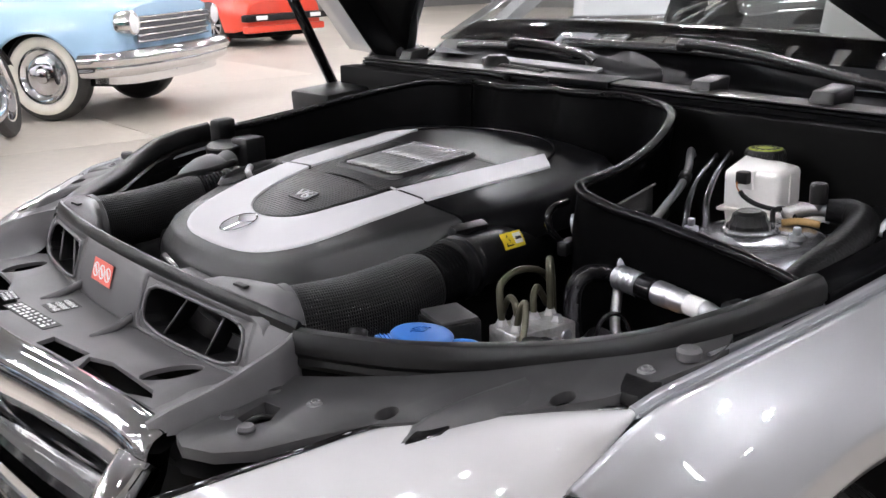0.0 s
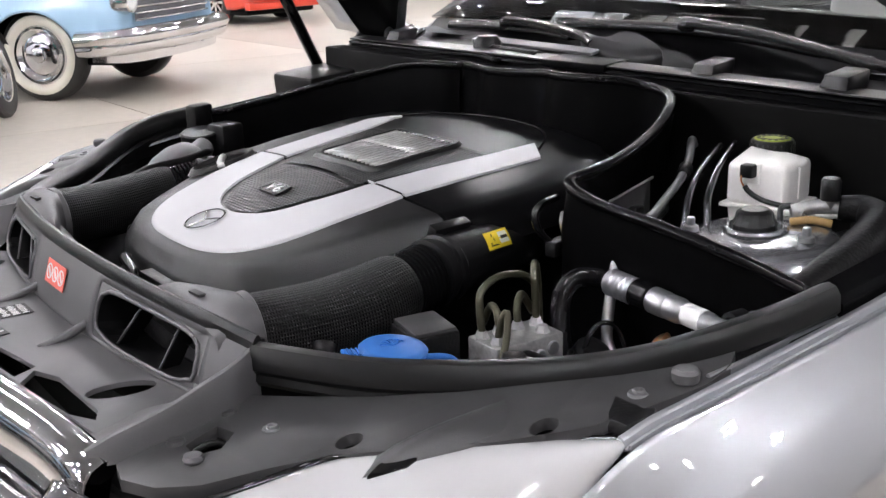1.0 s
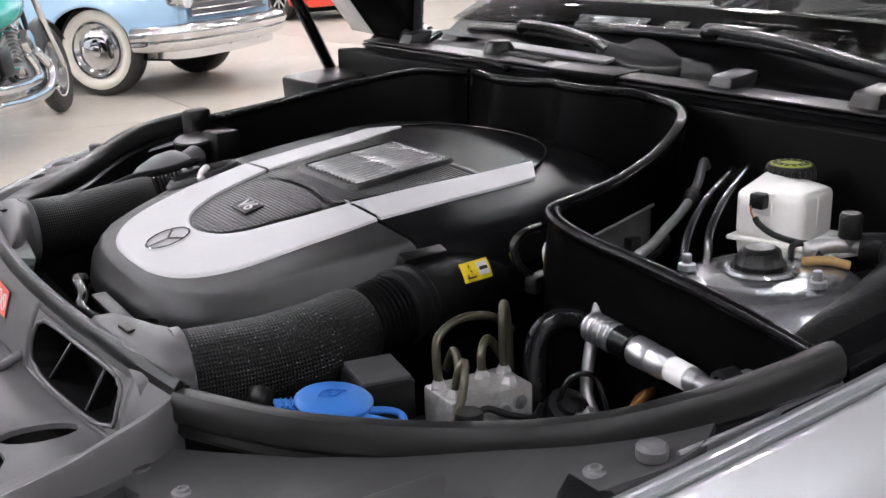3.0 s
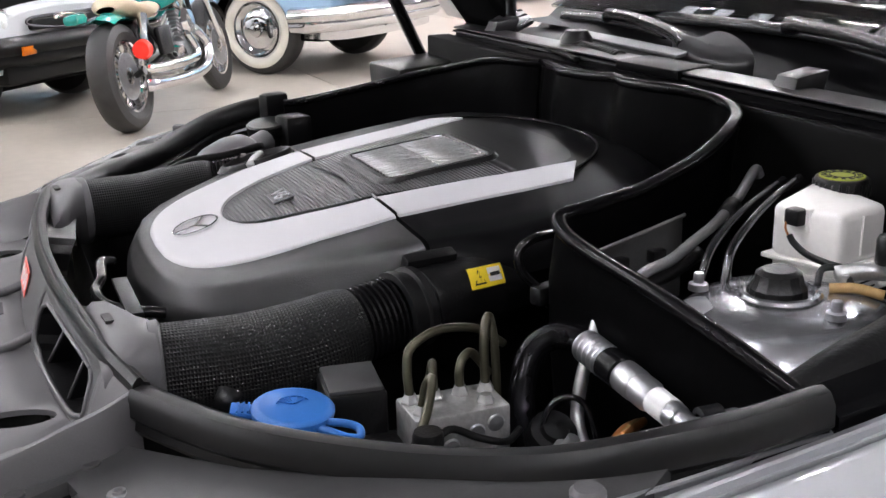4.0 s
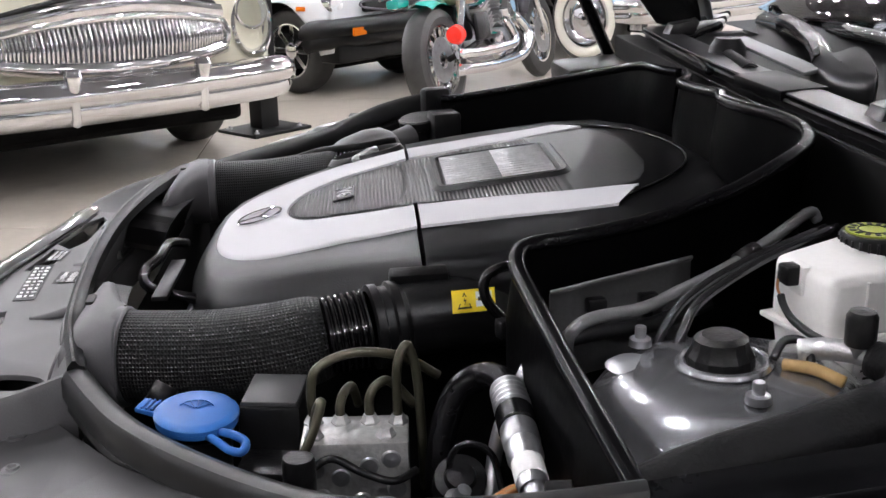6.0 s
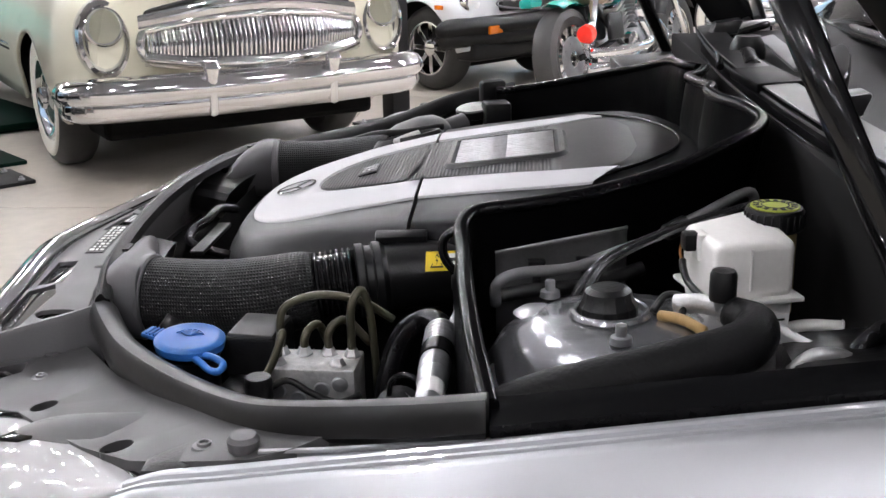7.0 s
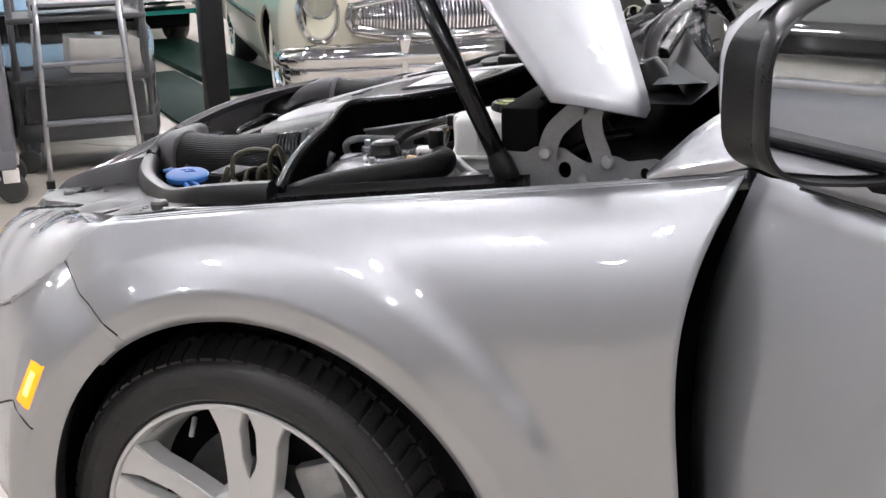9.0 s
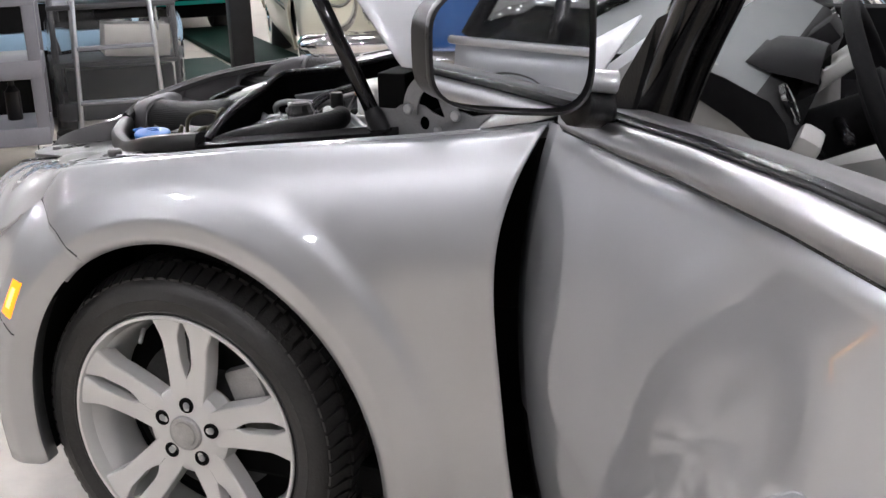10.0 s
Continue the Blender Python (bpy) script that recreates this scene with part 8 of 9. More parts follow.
def old_lamp(parent, x, y, z, r):
    m = pose(x, y, z, 0, 86, 0)
    l = turned("headlight", [(r * 1.35, -0.10), (r * 1.35, -0.02), (r * 1.22, 0.022), (r * 1.06, 0.03), (r, 0.012)], m, CHROME, parent, "round headlight in a chrome ring", seg=32)
    turned("lens", [(r, 0.012), (r * 0.8, 0.03), (r * 0.4, 0.042), (0.0, 0.046)], m, LABEL_WHITE, l, "pale glass lens", seg=28)
    return l


def place(ob, axle_mid, forward):
    ob.matrix_world = Matrix.Translation((*axle_mid, 0)) @ Matrix.Rotation(math.atan2(forward[1], forward[0]), 4, "Z")


# cream car with a toothed grille, on a four-post lift
def cream_car():
    car = thing("classic_car", "cream fifties sedan with chrome grille and whitewall tyres", "car")
    old_body(car, CREAM, -3.7, 0.88, 0.30, 0.86, 0.82, 0.385, (0.0, -2.9), 1.52, 0.62, (-0.75, -3.2), "cream painted body")
    for x in (0.0, -2.9):
        for s in (1, -1):
            old_wheel(car, x, 0.82 * s, 0.352, s)
    chrome_bumper(car, 0.90, 0.86, 0.445, 0.20, 0.20, (0.30, -0.30))
    g = thing_part2("radiator_grille", car, "wide chrome grille with upright teeth")
    path_t = [(0.83, 0.53, 0.725), (0.895, 0.30, 0.765), (0.935, 0.0, 0.785), (0.895, -0.30, 0.765), (0.83, -0.53, 0.725)]
    path_b = [(0.84, 0.53, 0.605), (0.915, 0.30, 0.575), (0.955, 0.0, 0.565), (0.915, -0.30, 0.575), (0.84, -0.53, 0.605)]
    tube("upper_bar", path_t, 0.020, CHROME, g, sides=12, per=6)
    tube("lower_bar", path_b, 0.036, CHROME, g, sides=12, per=6)
    for q in (1, -1):
        tube("end_bar", [(0.83, 0.53 * q, 0.73), (0.845, 0.55 * q, 0.665), (0.84, 0.53 * q, 0.60)], 0.022, CHROME, g, sides=10, per=5)
    link_mesh("dark_bed", [Vector(p) - Vector((0.03, 0, 0)) for p in path_t + path_b[::-1]], [tuple(range(10))], GREY_PAINT, g, "", False)
    top, bot = spline(path_t, 14), spline(path_b, 14)
    for k in range(1, 56):
        a, b = top[k], bot[k]
        tube("tooth", [a, a.lerp(b, 0.5) + Vector((0.022, 0, 0)), b], 0.0072, CHROME, g, sides=6, per=3)
    tube("hood_line", [(0.80, 0.54, 0.80), (0.90, 0.25, 0.868), (0.925, 0, 0.89), (0.90, -0.25, 0.868), (0.80, -0.54, 0.80)], 0.011, INK, g, "black line over the grille", sides=8, per=5)
    sweep("brow", [(0.81, 0.54, 0.775), (0.905, 0.25, 0.828), (0.935, 0, 0.845), (0.905, -0.25, 0.828), (0.81, -0.54, 0.775)], [(0.02, -0.045), (-0.012, -0.04), (-0.022, -0.01), (-0.012, 0.022), (0.02, 0.03)], CHROME, g, "broad chrome brow", per=5)
    for s in (1, -1):
        # tall chrome bezel with the round lamp set in its upper part
        m = pose(0.80, 0.70 * s, 0.70, 0, 84, 0) @ Matrix.Diagonal((1.55, 1.0, 1.0, 1))
        bez = turned("headlight", [(0.118, -0.12), (0.118, -0.02), (0.112, 0.022), (0.098, 0.034), (0.086, 0.020), (0.080, -0.004), (0.0, -0.012)], m, CHROME, car, "round headlight in a tall chrome bezel", seg=36)
        ml = pose(0.822, 0.70 * s, 0.757, 0, 84, 0)
        turned("reflector", [(0.078, 0.010), (0.060, -0.020), (0.03, -0.034), (0.0, -0.038)], ml, REFLECTOR, bez, "bright bowl", seg=28)
        turned("lens", [(0.082, 0.006), (0.080, 0.016), (0.060, 0.030), (0.03, 0.038), (0.0, 0.040)], ml, GLASS, bez, "clear domed glass", seg=28)
        turned("trim_ring", [(0.090, 0.0), (0.088, 0.014), (0.082, 0.018), (0.078, 0.008)], ml, CHROME, bez, seg=28)
        tube("side_strip", [(-0.5, 0.882 * s, 0.56), (-1.5, 0.89 * s, 0.56), (-2.5, 0.89 * s, 0.56)], 0.010, INK, car, "dark side strip", sides=6, per=3)
        tube("side_trim", [(-0.5, 0.884 * s, 0.585), (-1.5, 0.892 * s, 0.585), (-2.5, 0.892 * s, 0.585)], 0.008, CHROME, car, "chrome side trim", sides=6, per=3)
    return car


def thing_part2(name, parent, label):
    ob = new(name)
    ob.parent = parent
    return tagged(ob, label)


place(cream_car(), (-1.701, 4.342), (0.577, -0.817))


def blue_car(name_label, chrome=True):
    car = thing("classic_car", name_label, "car")
    old_body(car, SKY_BLUE, -3.7, 0.90, 0.36, 0.86, 0.72, 0.40, (0.0, -3.0), 1.45, 0.66, (-0.9, -3.2), "light blue painted body")
    for x in (0.0, -3.0):
        for s in (1, -1):
            old_wheel(car, x, 0.80 * s, 0.362, s)
    across = [(0.50, 0.88, 0), (0.74, 0.76, 0), (0.80, 0.3, 0), (0.81, 0, 0), (0.80, -0.3, 0), (0.74, -0.76, 0), (0.50, -0.88, 0)]
    if not chrome:
        # the lowest sheet is added to fill the dark region under the nose
        for nm, z0, z1, deep, mat, lab in (("grille_slot", 0.565, 0.72, -0.006, VOID, "black grille slot"), ("lower_band", 0.455, 0.56, 0.012, SKY_BLUE, "light blue band below the grille"), ("apron", 0.05, 0.45, -0.02, VOID, "black sheet added for the dark under the nose"), ("upper_band", 0.725, 0.745, 0.010, CHROME, "bright strip above the grille")):
            sweep(nm, [(x + deep, y, z0) for x, y, _ in across], [(0.02, 0.0), (-0.01, 0.0), (-0.014, (z1 - z0) / 2), (-0.01, z1 - z0), (0.02, z1 - z0)], mat, car, lab, per=4)
        for s in (1, -1):
            old_lamp(car, 0.76, 0.74 * s, 0.70, 0.085)
        return car
    chrome_bumper(car, 0.76, 0.93, 0.47, 0.20, 0.34, ())
    g = thing_part2("radiator_grille", car, "dark grille between chrome bars")
    link_mesh("dark_bed", [Vector((0.745, y, z)) for y, z in ((0.62, 0.60), (-0.62, 0.60), (-0.62, 0.80), (0.62, 0.80))], [(0, 1, 2, 3)], GREY_PAINT, g, "", False)
    for z in (0.61, 0.66, 0.71, 0.76, 0.80):
        tube("bar", [(0.76, 0.62, z), (0.79, 0, z), (0.76, -0.62, z)], 0.009, CHROME, g, sides=8, per=4)
    for s in (1, -1):
        old_lamp(car, 0.76, 0.72 * s, 0.76, 0.075)
        tube("valance_lamp", [(0.86, 0.25 * s, 0.385), (0.875, 0.25 * s, 0.385)], 0.02, STEEL, car, sides=10, per=0)
    sweep("valance", [(0.50, 0.88, 0.36), (0.74, 0.76, 0.35), (0.80, 0.3, 0.345), (0.81, 0, 0.345), (0.80, -0.3, 0.345), (0.74, -0.76, 0.35), (0.50, -0.88, 0.36)], [(0.02, -0.05), (-0.01, -0.05), (-0.01, 0.05), (0.02, 0.05)], CHROME, car, "chrome valance under the bumper", per=4)
    return car


BLUE_CAR = blue_car("light blue fifties coupe with heavy chrome bumper")
place(BLUE_CAR, (2.255, 7.94), (0.65, -0.76))
BLUE_TWO = blue_car("light blue fifties car behind a step ladder", False)
place(BLUE_TWO, (-4.30, 3.15), (0.70, -0.714))


def sports_car():
    car = thing("sports_car", "white small roadster with black rubber bumper", "car")
    old_body(car, WHITE, -3.0, 0.78, 0.26, 0.64, 0.42, 0.33, (0.0, -2.3), 1.16, 0.5, (-0.8, -1.9), "white painted body")
    for x in (0.0, -2.3):
        for s in (1, -1):
            old_wheel(car, x, 0.65 * s, 0.295, s, False)
    chrome_bumper(car, 0.36, 0.80, 0.43, 0.20, 0.05, (), PLASTIC_DARK)
    box_part("lower_apron", pose(0.36, 0, 0.30), (0.2, 1.30, 0.14), PLASTIC_DARK, car, "black lower apron", 0.03)
    box_part("grille_slot", pose(0.425, 0, 0.59, 0, 6, 0), (0.06, 0.72, 0.075), INK, car, "black grille slot", 0.02)
    tube("slot_rim", [(0.455, 0.38, 0.59), (0.455, 0.36, 0.635), (0.46, 0, 0.64), (0.455, -0.36, 0.635), (0.455, -0.38, 0.59), (0.46, 0, 0.55)], 0.008, GREY_PAINT, car, sides=8, per=5, closed=True)
    for s in (1, -1):
        old_lamp(car, 0.38, 0.58 * s, 0.62, 0.07)
        box_part("turn_lamp", pose(0.520, 0.50 * s, 0.445, 0, 0, -8 * s), (0.02, 0.15, 0.055), AMBER_DULL, car, "amber turn lamp", 0.006)
        box_part("side_lamp", pose(0.25, 0.775 * s, 0.60), (0.08, 0.012, 0.03), AMBER_DULL, car, "small amber lamp", 0.004)
    return car


place(sports_car(), (-0.204, 6.784), (0.75, -0.662))


def red_car():
    car = thing("sports_car", "red wedge shaped sports car with dark bumper", "car")
    old_body(car, RED, -3.2, 0.80, 0.22, 0.62, 0.80, 0.34, (0.0, -2.4), 1.15, 0.55, (-0.8, -2.2), "red painted body")
    for x in (0.0, -2.4):
        for s in (1, -1):
            old_wheel(car, x, 0.70 * s, 0.31, s, False)
    box_part("bumper", pose(0.82, 0, 0.42), (0.12, 1.60, 0.10), PLASTIC_DARK, car, "dark bumper", 0.02)
    for s in (1, -1):
        box_part("fog_lamp", pose(0.885, 0.52 * s, 0.42), (0.03, 0.20, 0.06), LABEL_WHITE, car, "pale lamp in the bumper", 0.008)
    box_part("air_dam", pose(0.78, 0, 0.26), (0.12, 1.5, 0.10), RED, car, "red air dam", 0.02)
    return car


place(red_car(), (6.55, 13.7), (0.25, -0.97))


def far_car(label, paint, mid, fwd, half=0.85):
    car = thing("parked_car", label, "car")
    old_body(car, paint, -3.6, half, 0.28, 0.84, 0.8, 0.35, (0.0, -2.7), 1.45, 0.62, (-0.6, -3.0), "painted body")
    for x in (0.0, -2.7):
        for s in (1, -1):
            old_wheel(car, x, (half - 0.10) * s, 0.32, s, False)
    chrome_bumper(car, 0.84, half, 0.45, 0.14, 0.25, ())
    place(car, mid, fwd)
    return car


far_car("bright teal green car at the far side", TEAL, (-6.0, 7.2), (0.70, -0.714))
far_car("dark blue sedan parked behind the silver car", NAVY, (6.0, -2.75), (-1.0, 0.05))
far_car("white sedan parked along the hall", WHITE, (1.8, -5.4), (-0.3, 0.95))
far_car("grey saloon parked along the hall", GREY_PAINT, (-2.6, -5.2), (0.3, 0.95))
far_car("white sedan parked in the far row", WHITE, (9.2, 8.2), (-0.7, -0.7))
far_car("grey saloon parked in the far row", GREY_PAINT, (12.0, 4.5), (-0.9, -0.4))


# ---- motorcycle ----
def motorcycle():
    mc = thing("motorcycle", "teal and chrome motorcycle leaning on its stand", "motorcycle")
    base = 1.69
    def wheel(x, r, wide, name):
        m = pose(x, 0, r, 90)
        w = turned(name, [(0.66 * r, -wide * 0.42), (0.80 * r, -wide * 0.5), (0.94 * r, -wide * 0.4), (r, -wide * 0.18), (r, wide * 0.18), (0.94 * r, wide * 0.4), (0.80 * r, wide * 0.5), (0.66 * r, wide * 0.42), (0.64 * r, 0)], m, TYRE, mc, "spoked wheel with a fat tyre", seg=48, closed=True)
        turned("rim", [(0.66 * r, -wide * 0.42), (0.62 * r, -wide * 0.4), (0.60 * r, 0), (0.62 * r, wide * 0.4), (0.66 * r, wide * 0.42)], m, CHROME, w, "chrome rim", seg=40)
        for k in range(10):
            a = 2 * math.pi * k / 10
            tube("spoke", [m @ Vector((0.05 * math.cos(a), 0.05 * math.sin(a), 0.03)), m @ Vector((0.62 * r * math.cos(a + 0.12), 0.62 * r * math.sin(a + 0.12), 0.0))], 0.012, CHROME, w, sides=6, per=0)
        turned("brake_disc", [(0.05, 0.05), (0.14, 0.05), (0.14, 0.056), (0.05, 0.056)], m, STEEL, w, seg=32, closed=True)
        turned("hub", [(0.0, -0.07), (0.05, -0.06), (0.04, 0.0), (0.05, 0.06), (0.0, 0.07)], m, CHROME, w, seg=20)
        return w
    wheel(0.0, 0.325, 0.16, "rear_wheel")
    wheel(base, 0.315, 0.10, "front_wheel")
    # frame, fork, exhaust
    for s in (1, -1):
        tube("swing_arm", [(0, 0.10 * s, 0.325), (0.30, 0.11 * s, 0.36), (0.55, 0.10 * s, 0.40)], 0.02, PLASTIC_DARK, mc, sides=10, per=4)
        tube("shock", [(0.06, 0.13 * s, 0.36), (0.22, 0.13 * s, 0.66)], 0.03, CHROME, mc, "chrome shock absorber", sides=12, per=0)
        tube("fork_leg", [(base, 0.09 * s, 0.315), (base - 0.18, 0.09 * s, 0.66), (base - 0.33, 0.10 * s, 0.98)], 0.024, CHROME, mc, "chrome fork leg", sides=12, per=3)
        tube("frame_tube", [(0.28, 0.10 * s, 0.62), (0.55, 0.12 * s, 0.36), (0.9, 0.12 * s, 0.24), (1.15, 0.09 * s, 0.40), (1.30, 0.03 * s, 0.86)], 0.018, PLASTIC_DARK, mc, sides=10, per=5)
    tube("exhaust", [(1.0, -0.14, 0.50), (1.12, -0.17, 0.36), (0.95, -0.19, 0.24), (0.5, -0.19, 0.22), (-0.1, -0.20, 0.26)], 0.036, CHROME, mc, "chrome exhaust", sides=14, per=6)
    tube("exhaust", [(0.80, -0.15, 0.50), (0.86, -0.18, 0.34), (0.6, -0.20, 0.32), (0.2, -0.20, 0.33), (-0.05, -0.20, 0.35)], 0.034, CHROME, mc, "chrome exhaust", sides=14, per=6)
    # V-twin engine with fins
    crank = box_part("crankcase", pose(0.82, 0, 0.34), (0.34, 0.24, 0.20), STEEL, mc, "polished crankcase", 0.05, 3)
    for ang, x in ((-22, 0.74), (22, 0.90)):
        for k in range(8):
            box_part("cooling_fin", pose(x, 0, 0.42, 0, ang, 0) @ pose(0, 0, 0.03 + 0.026 * k), (0.15, 0.17, 0.010), CHROME if k == 7 else ALLOY, crank, "", 0.003)
        box_part("rocker_box", pose(x, 0, 0.42, 0, ang, 0) @ pose(0, 0, 0.27), (0.14, 0.15, 0.06), CHROME, crank, "chrome rocker box", 0.02)
    turned("air_cleaner", [(0.0, 0.04), (0.07, 0.035), (0.085, 0.0), (0.07, -0.02)], pose(0.82, -0.17, 0.56, 90), CHROME, mc, "chrome air cleaner", seg=24)
    turned("derby_cover", [(0.0, 0.02), (0.09, 0.015), (0.10, -0.02)], pose(0.70, -0.13, 0.33, 90), CHROME, mc, "chrome side cover", seg=24)
    # tank, seat, mudguards
    rows = []
    for x, hw, z0, z1 in ((0.62, 0.03, 0.70, 0.74), (0.68, 0.09, 0.66, 0.80), (0.85, 0.14, 0.65, 0.86), (1.05, 0.15, 0.68, 0.91), (1.20, 0.11, 0.74, 0.93), (1.28, 0.04, 0.80, 0.90)):
        rows.append([Vector((x, hw * math.cos(a), (z0 + z1) / 2 + (z1 - z0) / 2 * math.sin(a))) for a in [2 * math.pi * k / 16 for k in range(16)]])
    grid_mesh("tank", rows, TEAL, mc, "teal fuel tank", wrap=True)
    rows = []
    for x, hw, z0, z1 in ((0.02, 0.06, 0.70, 0.74), (0.08, 0.11, 0.68, 0.80), (0.25, 0.13, 0.66, 0.76), (0.42, 0.15, 0.62, 0.72), (0.60, 0.10, 0.64, 0.73), (0.68, 0.05, 0.68, 0.72)):
        rows.append([Vector((x, hw * math.cos(a), (z0 + z1) / 2 + (z1 - z0) / 2 * math.sin(a))) for a in [2 * math.pi * k / 16 for k in range(16)]])
    grid_mesh("saddle", rows, LEATHER, mc, "cream leather saddle", wrap=True)
    for cx, r, a0, a1, hw in ((0.0, 0.385, 35, 112, 0.10), (base, 0.36, 30, 150, 0.07)):
        rr = []
        for k in range(13):
            a = radians(a0 + (a1 - a0) * k / 12)
            rr.append([Vector((cx + (r - 0.05 * abs(s) ** 2) * math.cos(a), hw * s, 0.325 + (r - 0.05 * abs(s) ** 2) * math.sin(a))) for s in (-1, -0.7, 0, 0.7, 1)])
        grid_mesh("mudguard", rr, TEAL if cx == 0 else PLASTIC_DARK, mc, "teal mudguard with chrome edge" if cx == 0 else "black mudguard")
    turned("tail_lamp", [(0.0, 0.05), (0.05, 0.04), (0.06, 0.0), (0.05, -0.03)], pose(-0.10, -0.22, 0.47, 0, -90, 0), RED_LENS, mc, "red lamp", seg=20)
    box_part("saddle_bag", pose(-0.12, 0.13, 0.70, 0, 0, 0), (0.16, 0.10, 0.07), TEAL, mc, "teal side bag with chrome lid", 0.03)
    tube("bag_rail", [(-0.20, 0.20, 0.74), (-0.10, 0.22, 0.745), (0.02, 0.20, 0.74)], 0.014, CHROME, mc, sides=8, per=4)
    tube("handlebar", [(1.20, 0.42, 1.06), (1.30, 0.36, 1.10), (1.34, 0.12, 1.06), (1.34, -0.12, 1.06), (1.30, -0.36, 1.10), (1.20, -0.42, 1.06)], 0.014, CHROME, mc, "chrome handlebar", sides=10, per=5)
    turned("headlight", [(0.0, -0.12), (0.06, -0.10), (0.09, -0.02), (0.09, 0.02), (0.08, 0.03), (0.0, 0.045)], pose(1.46, 0, 0.92, 0, 90, 0), CHROME, mc, "chrome headlight", seg=24)
    box_part("side_cover", pose(0.45, -0.14, 0.48), (0.20, 0.04, 0.18), PLASTIC_DARK, mc, "black side cover", 0.02)
    box_part("rear_box", pose(0.30, 0.0, 0.52), (0.26, 0.18, 0.24), PLASTIC_DARK, mc, "black battery box", 0.03)
    tube("side_stand", [(0.75, 0.14, 0.24), (0.70, 0.28, 0.06), (0.68, 0.34, 0.055)], 0.012, STEEL, mc, sides=8, per=3)
    return mc


MC = motorcycle()
MC.matrix_world = Matrix.Translation((0.36, 5.36, 0.0)) @ Matrix.Rotation(math.atan2(1.46, 0.84), 4, "Z") @ Matrix.Rotation(radians(-9), 4, "X")


# ---- lift posts, ladder, carts ----
def lift_post(x, y, rot):
    p = thing("lift_post", "black square steel post on a floor plate", "post", "posts of the car lift", (x, y, 0))
    p.rotation_euler = (0, 0, radians(rot))
    box_part("foot_plate", pose(0, 0, 0.009), (0.42, 0.34, 0.018), POST, p, "black floor plate", 0.003)
    box_part("column", pose(0, 0, 1.12), (0.13, 0.11, 2.2), POST, p, "black column", 0.008)
    box_part("rack_strip", pose(0.067, 0, 1.1), (0.006, 0.04, 2.0), GREY_PAINT, p, "", 0.001)
    for sx in (-0.16, 0.16):
        for sy in (-0.12, 0.12):
            bolt(p, sx, sy, 0.018, 0.012, 0.018)
    return p


lift_post(-0.71, 4.97, 45)
lift_post(-2.56, 3.43, 45)
lift_post(-3.75, 8.25, 45)
lift_post(-5.60, 6.70, 45)

deck = box_part("lift_deck", pose(-4.25, 6.05, 0.03, 0, 0, 135) , (3.6, 0.55, 0.05), GREEN, None, "", 0.01)
tagged(deck, "dark green steel runway of a car lift", "lift")
deck2 = box_part("lift_deck", pose(-3.55, 4.55, 0.012, 0, 0, 135), (2.4, 0.5, 0.02), GREEN, None, "", 0.004)
tagged(deck2, "dark green steel ramp lying on the floor", "lift")


def step_ladder():
    l = thing("step_ladder", "aluminium step ladder standing before a wrapped cart", "ladder", at=(-2.55, 2.25, 0))
    l.rotation_euler = (0, 0, radians(38))
    for s in (-1, 1):
        sweep_bar("front_rail", (0.215 * s, -0.10, 0.0), (0.165 * s, 0.06, 1.35), 0.016, STEEL, l)
        sweep_bar("rear_rail", (0.25 * s, 0.55, 0.0), (0.19 * s, 0.12, 1.35), 0.011, STEEL, l)
        box_part("rubber_foot", pose(0.215 * s, -0.10, 0.012), (0.04, 0.04, 0.05), PLASTIC_DARK, l, "black rubber foot", 0.004)
    for k in range(3):
        z = 0.30 + 0.27 * k
        box_part("step", pose(0, -0.07 + 0.03 * k, z), (0.40 - 0.025 * k, 0.075, 0.016), GREY_PAINT, l, "aluminium step", 0.003)
    return l


def sweep_bar(name, a, b, r, mat, parent):
    return tube(name, [a, b], r * 0.75, mat, parent, sides=8, per=0)


step_ladder()


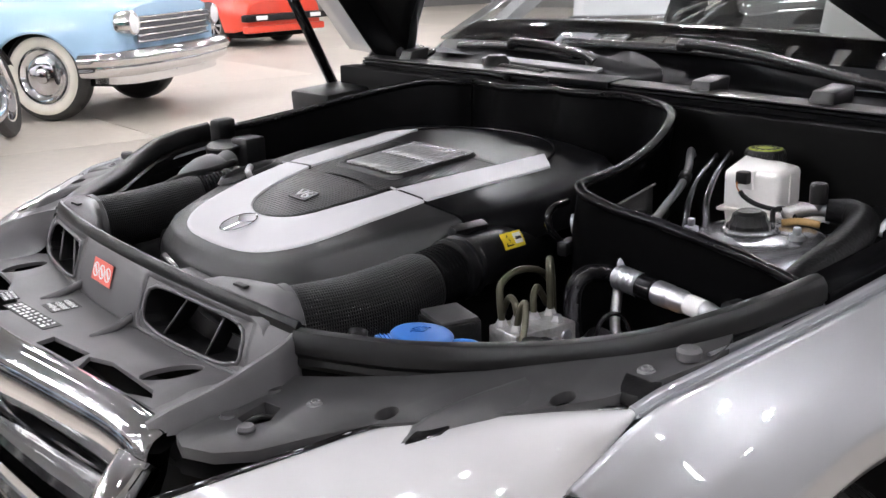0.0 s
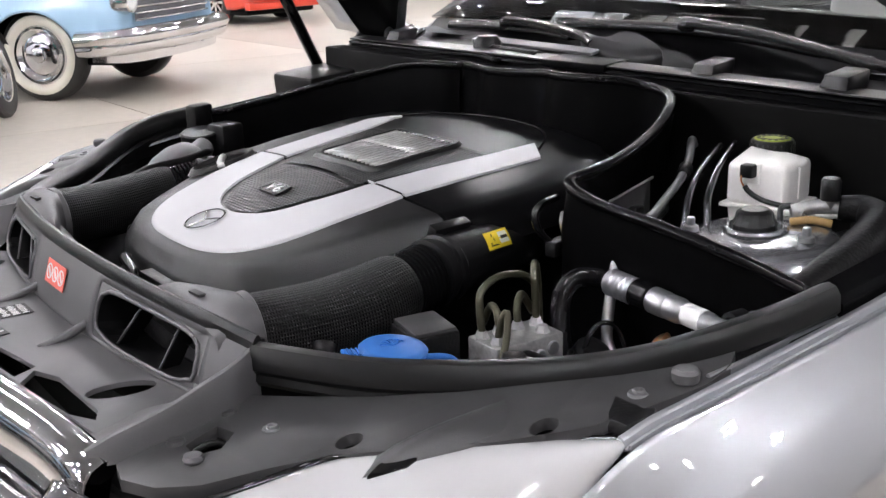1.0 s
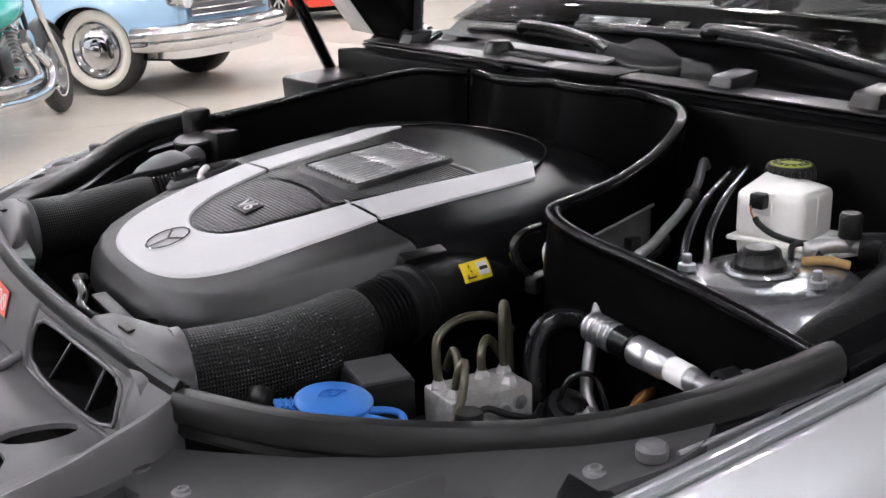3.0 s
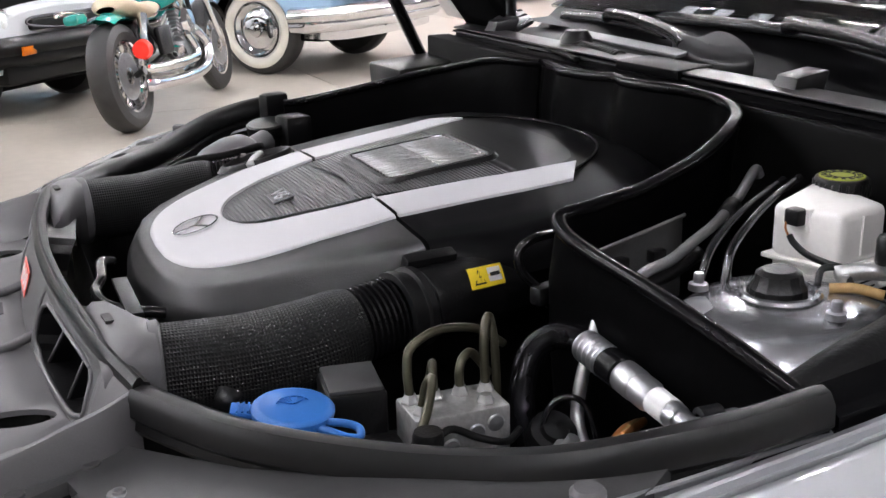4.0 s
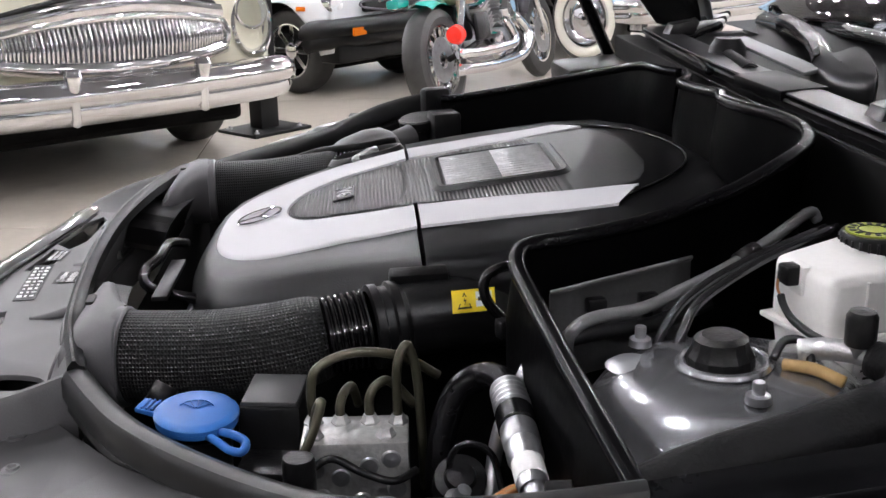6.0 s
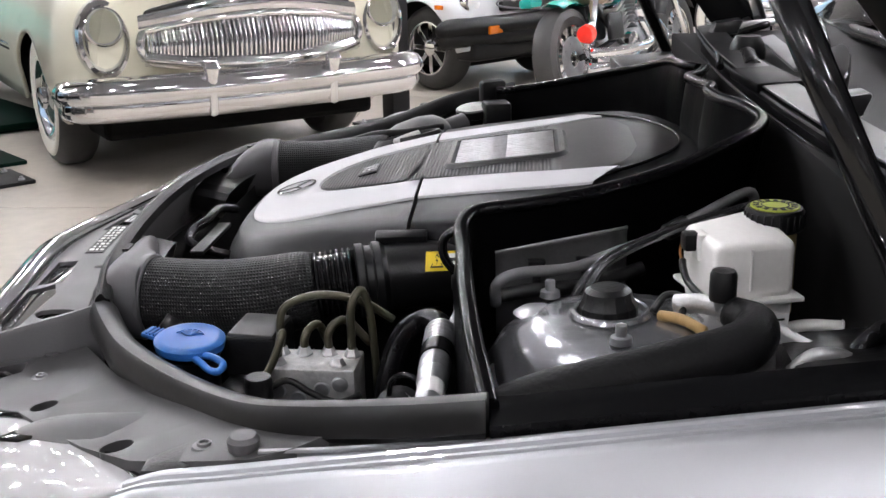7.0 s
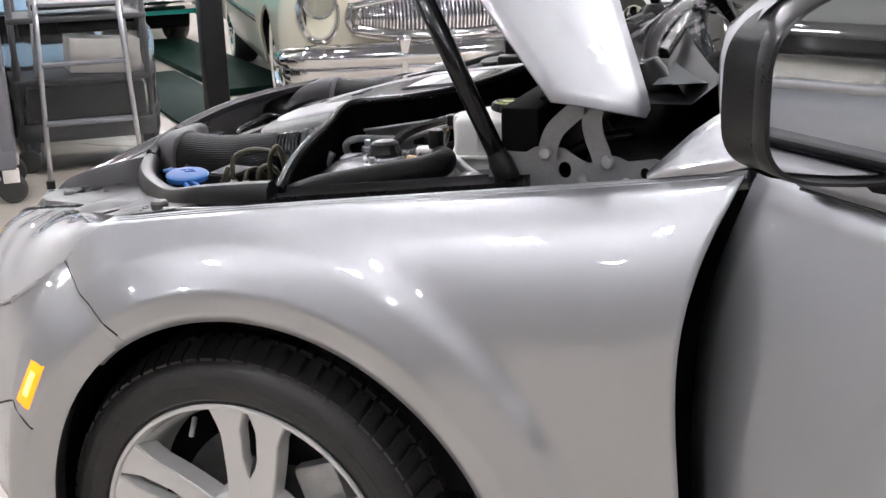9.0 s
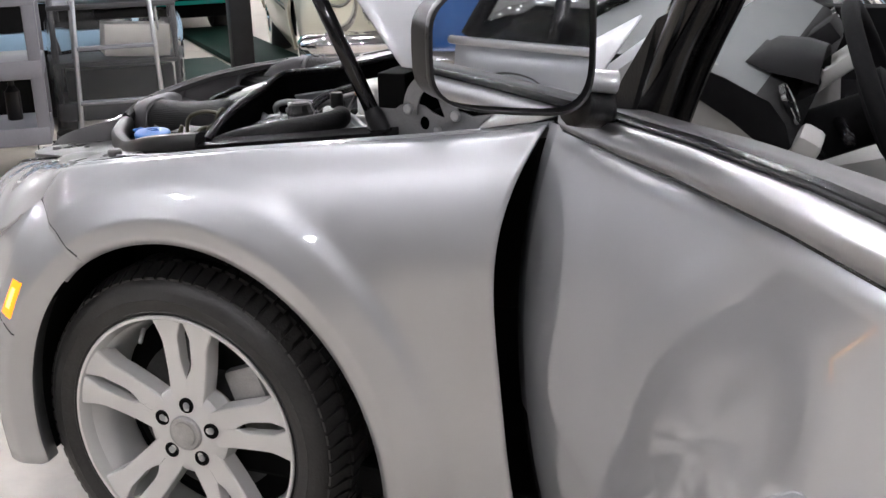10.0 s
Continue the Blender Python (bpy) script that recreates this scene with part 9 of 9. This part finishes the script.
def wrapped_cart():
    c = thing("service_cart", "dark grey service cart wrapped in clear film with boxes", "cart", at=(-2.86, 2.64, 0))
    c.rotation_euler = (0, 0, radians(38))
    for z, h in ((0.20, 0.10), (0.45, 0.03), (0.75, 0.03)):
        box_part("shelf", pose(0, 0, z), (0.66, 0.46, h), DARK_ENAMEL, c, "grey shelf", 0.01)
    for sx in (-0.31, 0.31):
        for sy in (-0.21, 0.21):
            tube("post", [(sx, sy, 0.12), (sx, sy, 0.98)], 0.016, DARK_ENAMEL, c, sides=8, per=0)
            turned("castor", [(0.0, -0.02), (0.05, -0.02), (0.06, -0.012), (0.06, 0.012), (0.05, 0.02), (0.0, 0.02)], pose(sx, sy, 0.06, 90), TYRE, c, "black castor", seg=18)
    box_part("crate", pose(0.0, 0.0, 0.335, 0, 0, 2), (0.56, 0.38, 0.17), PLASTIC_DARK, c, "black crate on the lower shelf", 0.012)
    box_part("carton", pose(0.10, -0.02, 0.555, 0, 4, 6), (0.34, 0.28, 0.17), CARD, c, "pale carton", 0.004)
    box_part("folder", pose(-0.02, -0.05, 0.81, 0, 0, 5), (0.40, 0.30, 0.03), PLASTIC_DARK, c, "black folder", 0.004)
    box_part("papers", pose(-0.02, -0.05, 0.838, 0, 0, 8), (0.34, 0.27, 0.02), LABEL_WHITE, c, "white papers", 0.002)
    box_part("tool_bag", pose(0.05, -0.06, 0.70, 0, 0, 0), (0.30, 0.16, 0.06), PLASTIC_DARK, c, "black tool bag", 0.02)
    rows = []
    for k in range(15):
        z = 0.04 + 0.64 * k / 14
        row = []
        for n in range(40):
            a = 2 * math.pi * n / 40
            cx, sx = math.copysign(abs(math.cos(a)) ** 0.35, math.cos(a)), math.copysign(abs(math.sin(a)) ** 0.35, math.sin(a))
            w = 0.02 * noise.noise((cx * 4, sx * 4, z * 6)) + 0.012 * noise.noise((cx * 14, sx * 14, z * 15))
            row.append(Vector((cx * (0.35 + w), sx * (0.26 + w), z)))
        rows.append(row)
    grid_mesh("film", rows, FILM, c, "wrinkled clear film", wrap=True)
    return c


wrapped_cart()


def tool_cart():
    c = thing("tool_cart", "grey steel tool cart on castors with bottles", "cart", at=(-3.02, 1.72, 0))
    c.rotation_euler = (0, 0, radians(40))
    for z in (0.20, 0.52, 0.86):
        box_part("shelf", pose(0, 0, z), (0.70, 0.45, 0.09), GREY_PAINT, c, "grey tray shelf", 0.01)
    for sx in (-0.32, 0.32):
        for sy in (-0.20, 0.20):
            box_part("post", pose(sx, sy, 0.55), (0.06, 0.045, 0.75), GREY_PAINT, c, "grey post", 0.006)
            turned("castor", [(0.0, -0.02), (0.055, -0.02), (0.065, -0.012), (0.065, 0.012), (0.055, 0.02), (0.0, 0.02)], pose(sx, sy, 0.066, 90), TYRE, c, "black castor", seg=18)
            box_part("castor_fork", pose(sx, sy, 0.125), (0.07, 0.05, 0.06), CARD, c, "", 0.006)
    for k, (x, y, h, mat) in enumerate(((-0.2, -0.1, 0.22, YELLOW), (-0.1, 0.05, 0.18, RED_LABEL), (0.05, -0.08, 0.24, PLASTIC_DARK), (0.18, 0.05, 0.2, PLASTIC_DARK))):
        turned("bottle", [(0.0, 0.0), (0.035, 0.0), (0.037, 0.01), (0.037, h * 0.7), (0.015, h * 0.85), (0.015, h), (0.0, h)], pose(x, y, 0.245), mat, c, "small bottle", seg=16)
    return c


tool_cart()


# ---- the floor's slabs ----
def floor_slabs():
    nx, ny = 11, 10
    sx, sy = (X1 - X0) / nx, (Y1 - Y0) / ny
    shapes = []
    for k in range(2):
        bm = bmesh.new()
        box(bm, pose(0, 0, -0.003, rz=180 * k), (sx - 0.008, sy - 0.008, 0.006), 0.0015, 1)
        me = bpy.data.meshes.new("floor_slab")
        bm.to_mesh(me)
        bm.free()
        me.materials.append(CONCRETE)
        shapes.append(me)
    for i in range(nx):
        for j in range(ny):
            ob = new("floor_slab", shapes[(i + j) % 2])
            ob.parent = FLOOR
            ob.location = (X0 + sx * (i + 0.5), Y0 + sy * (j + 0.5), 0)


floor_slabs()
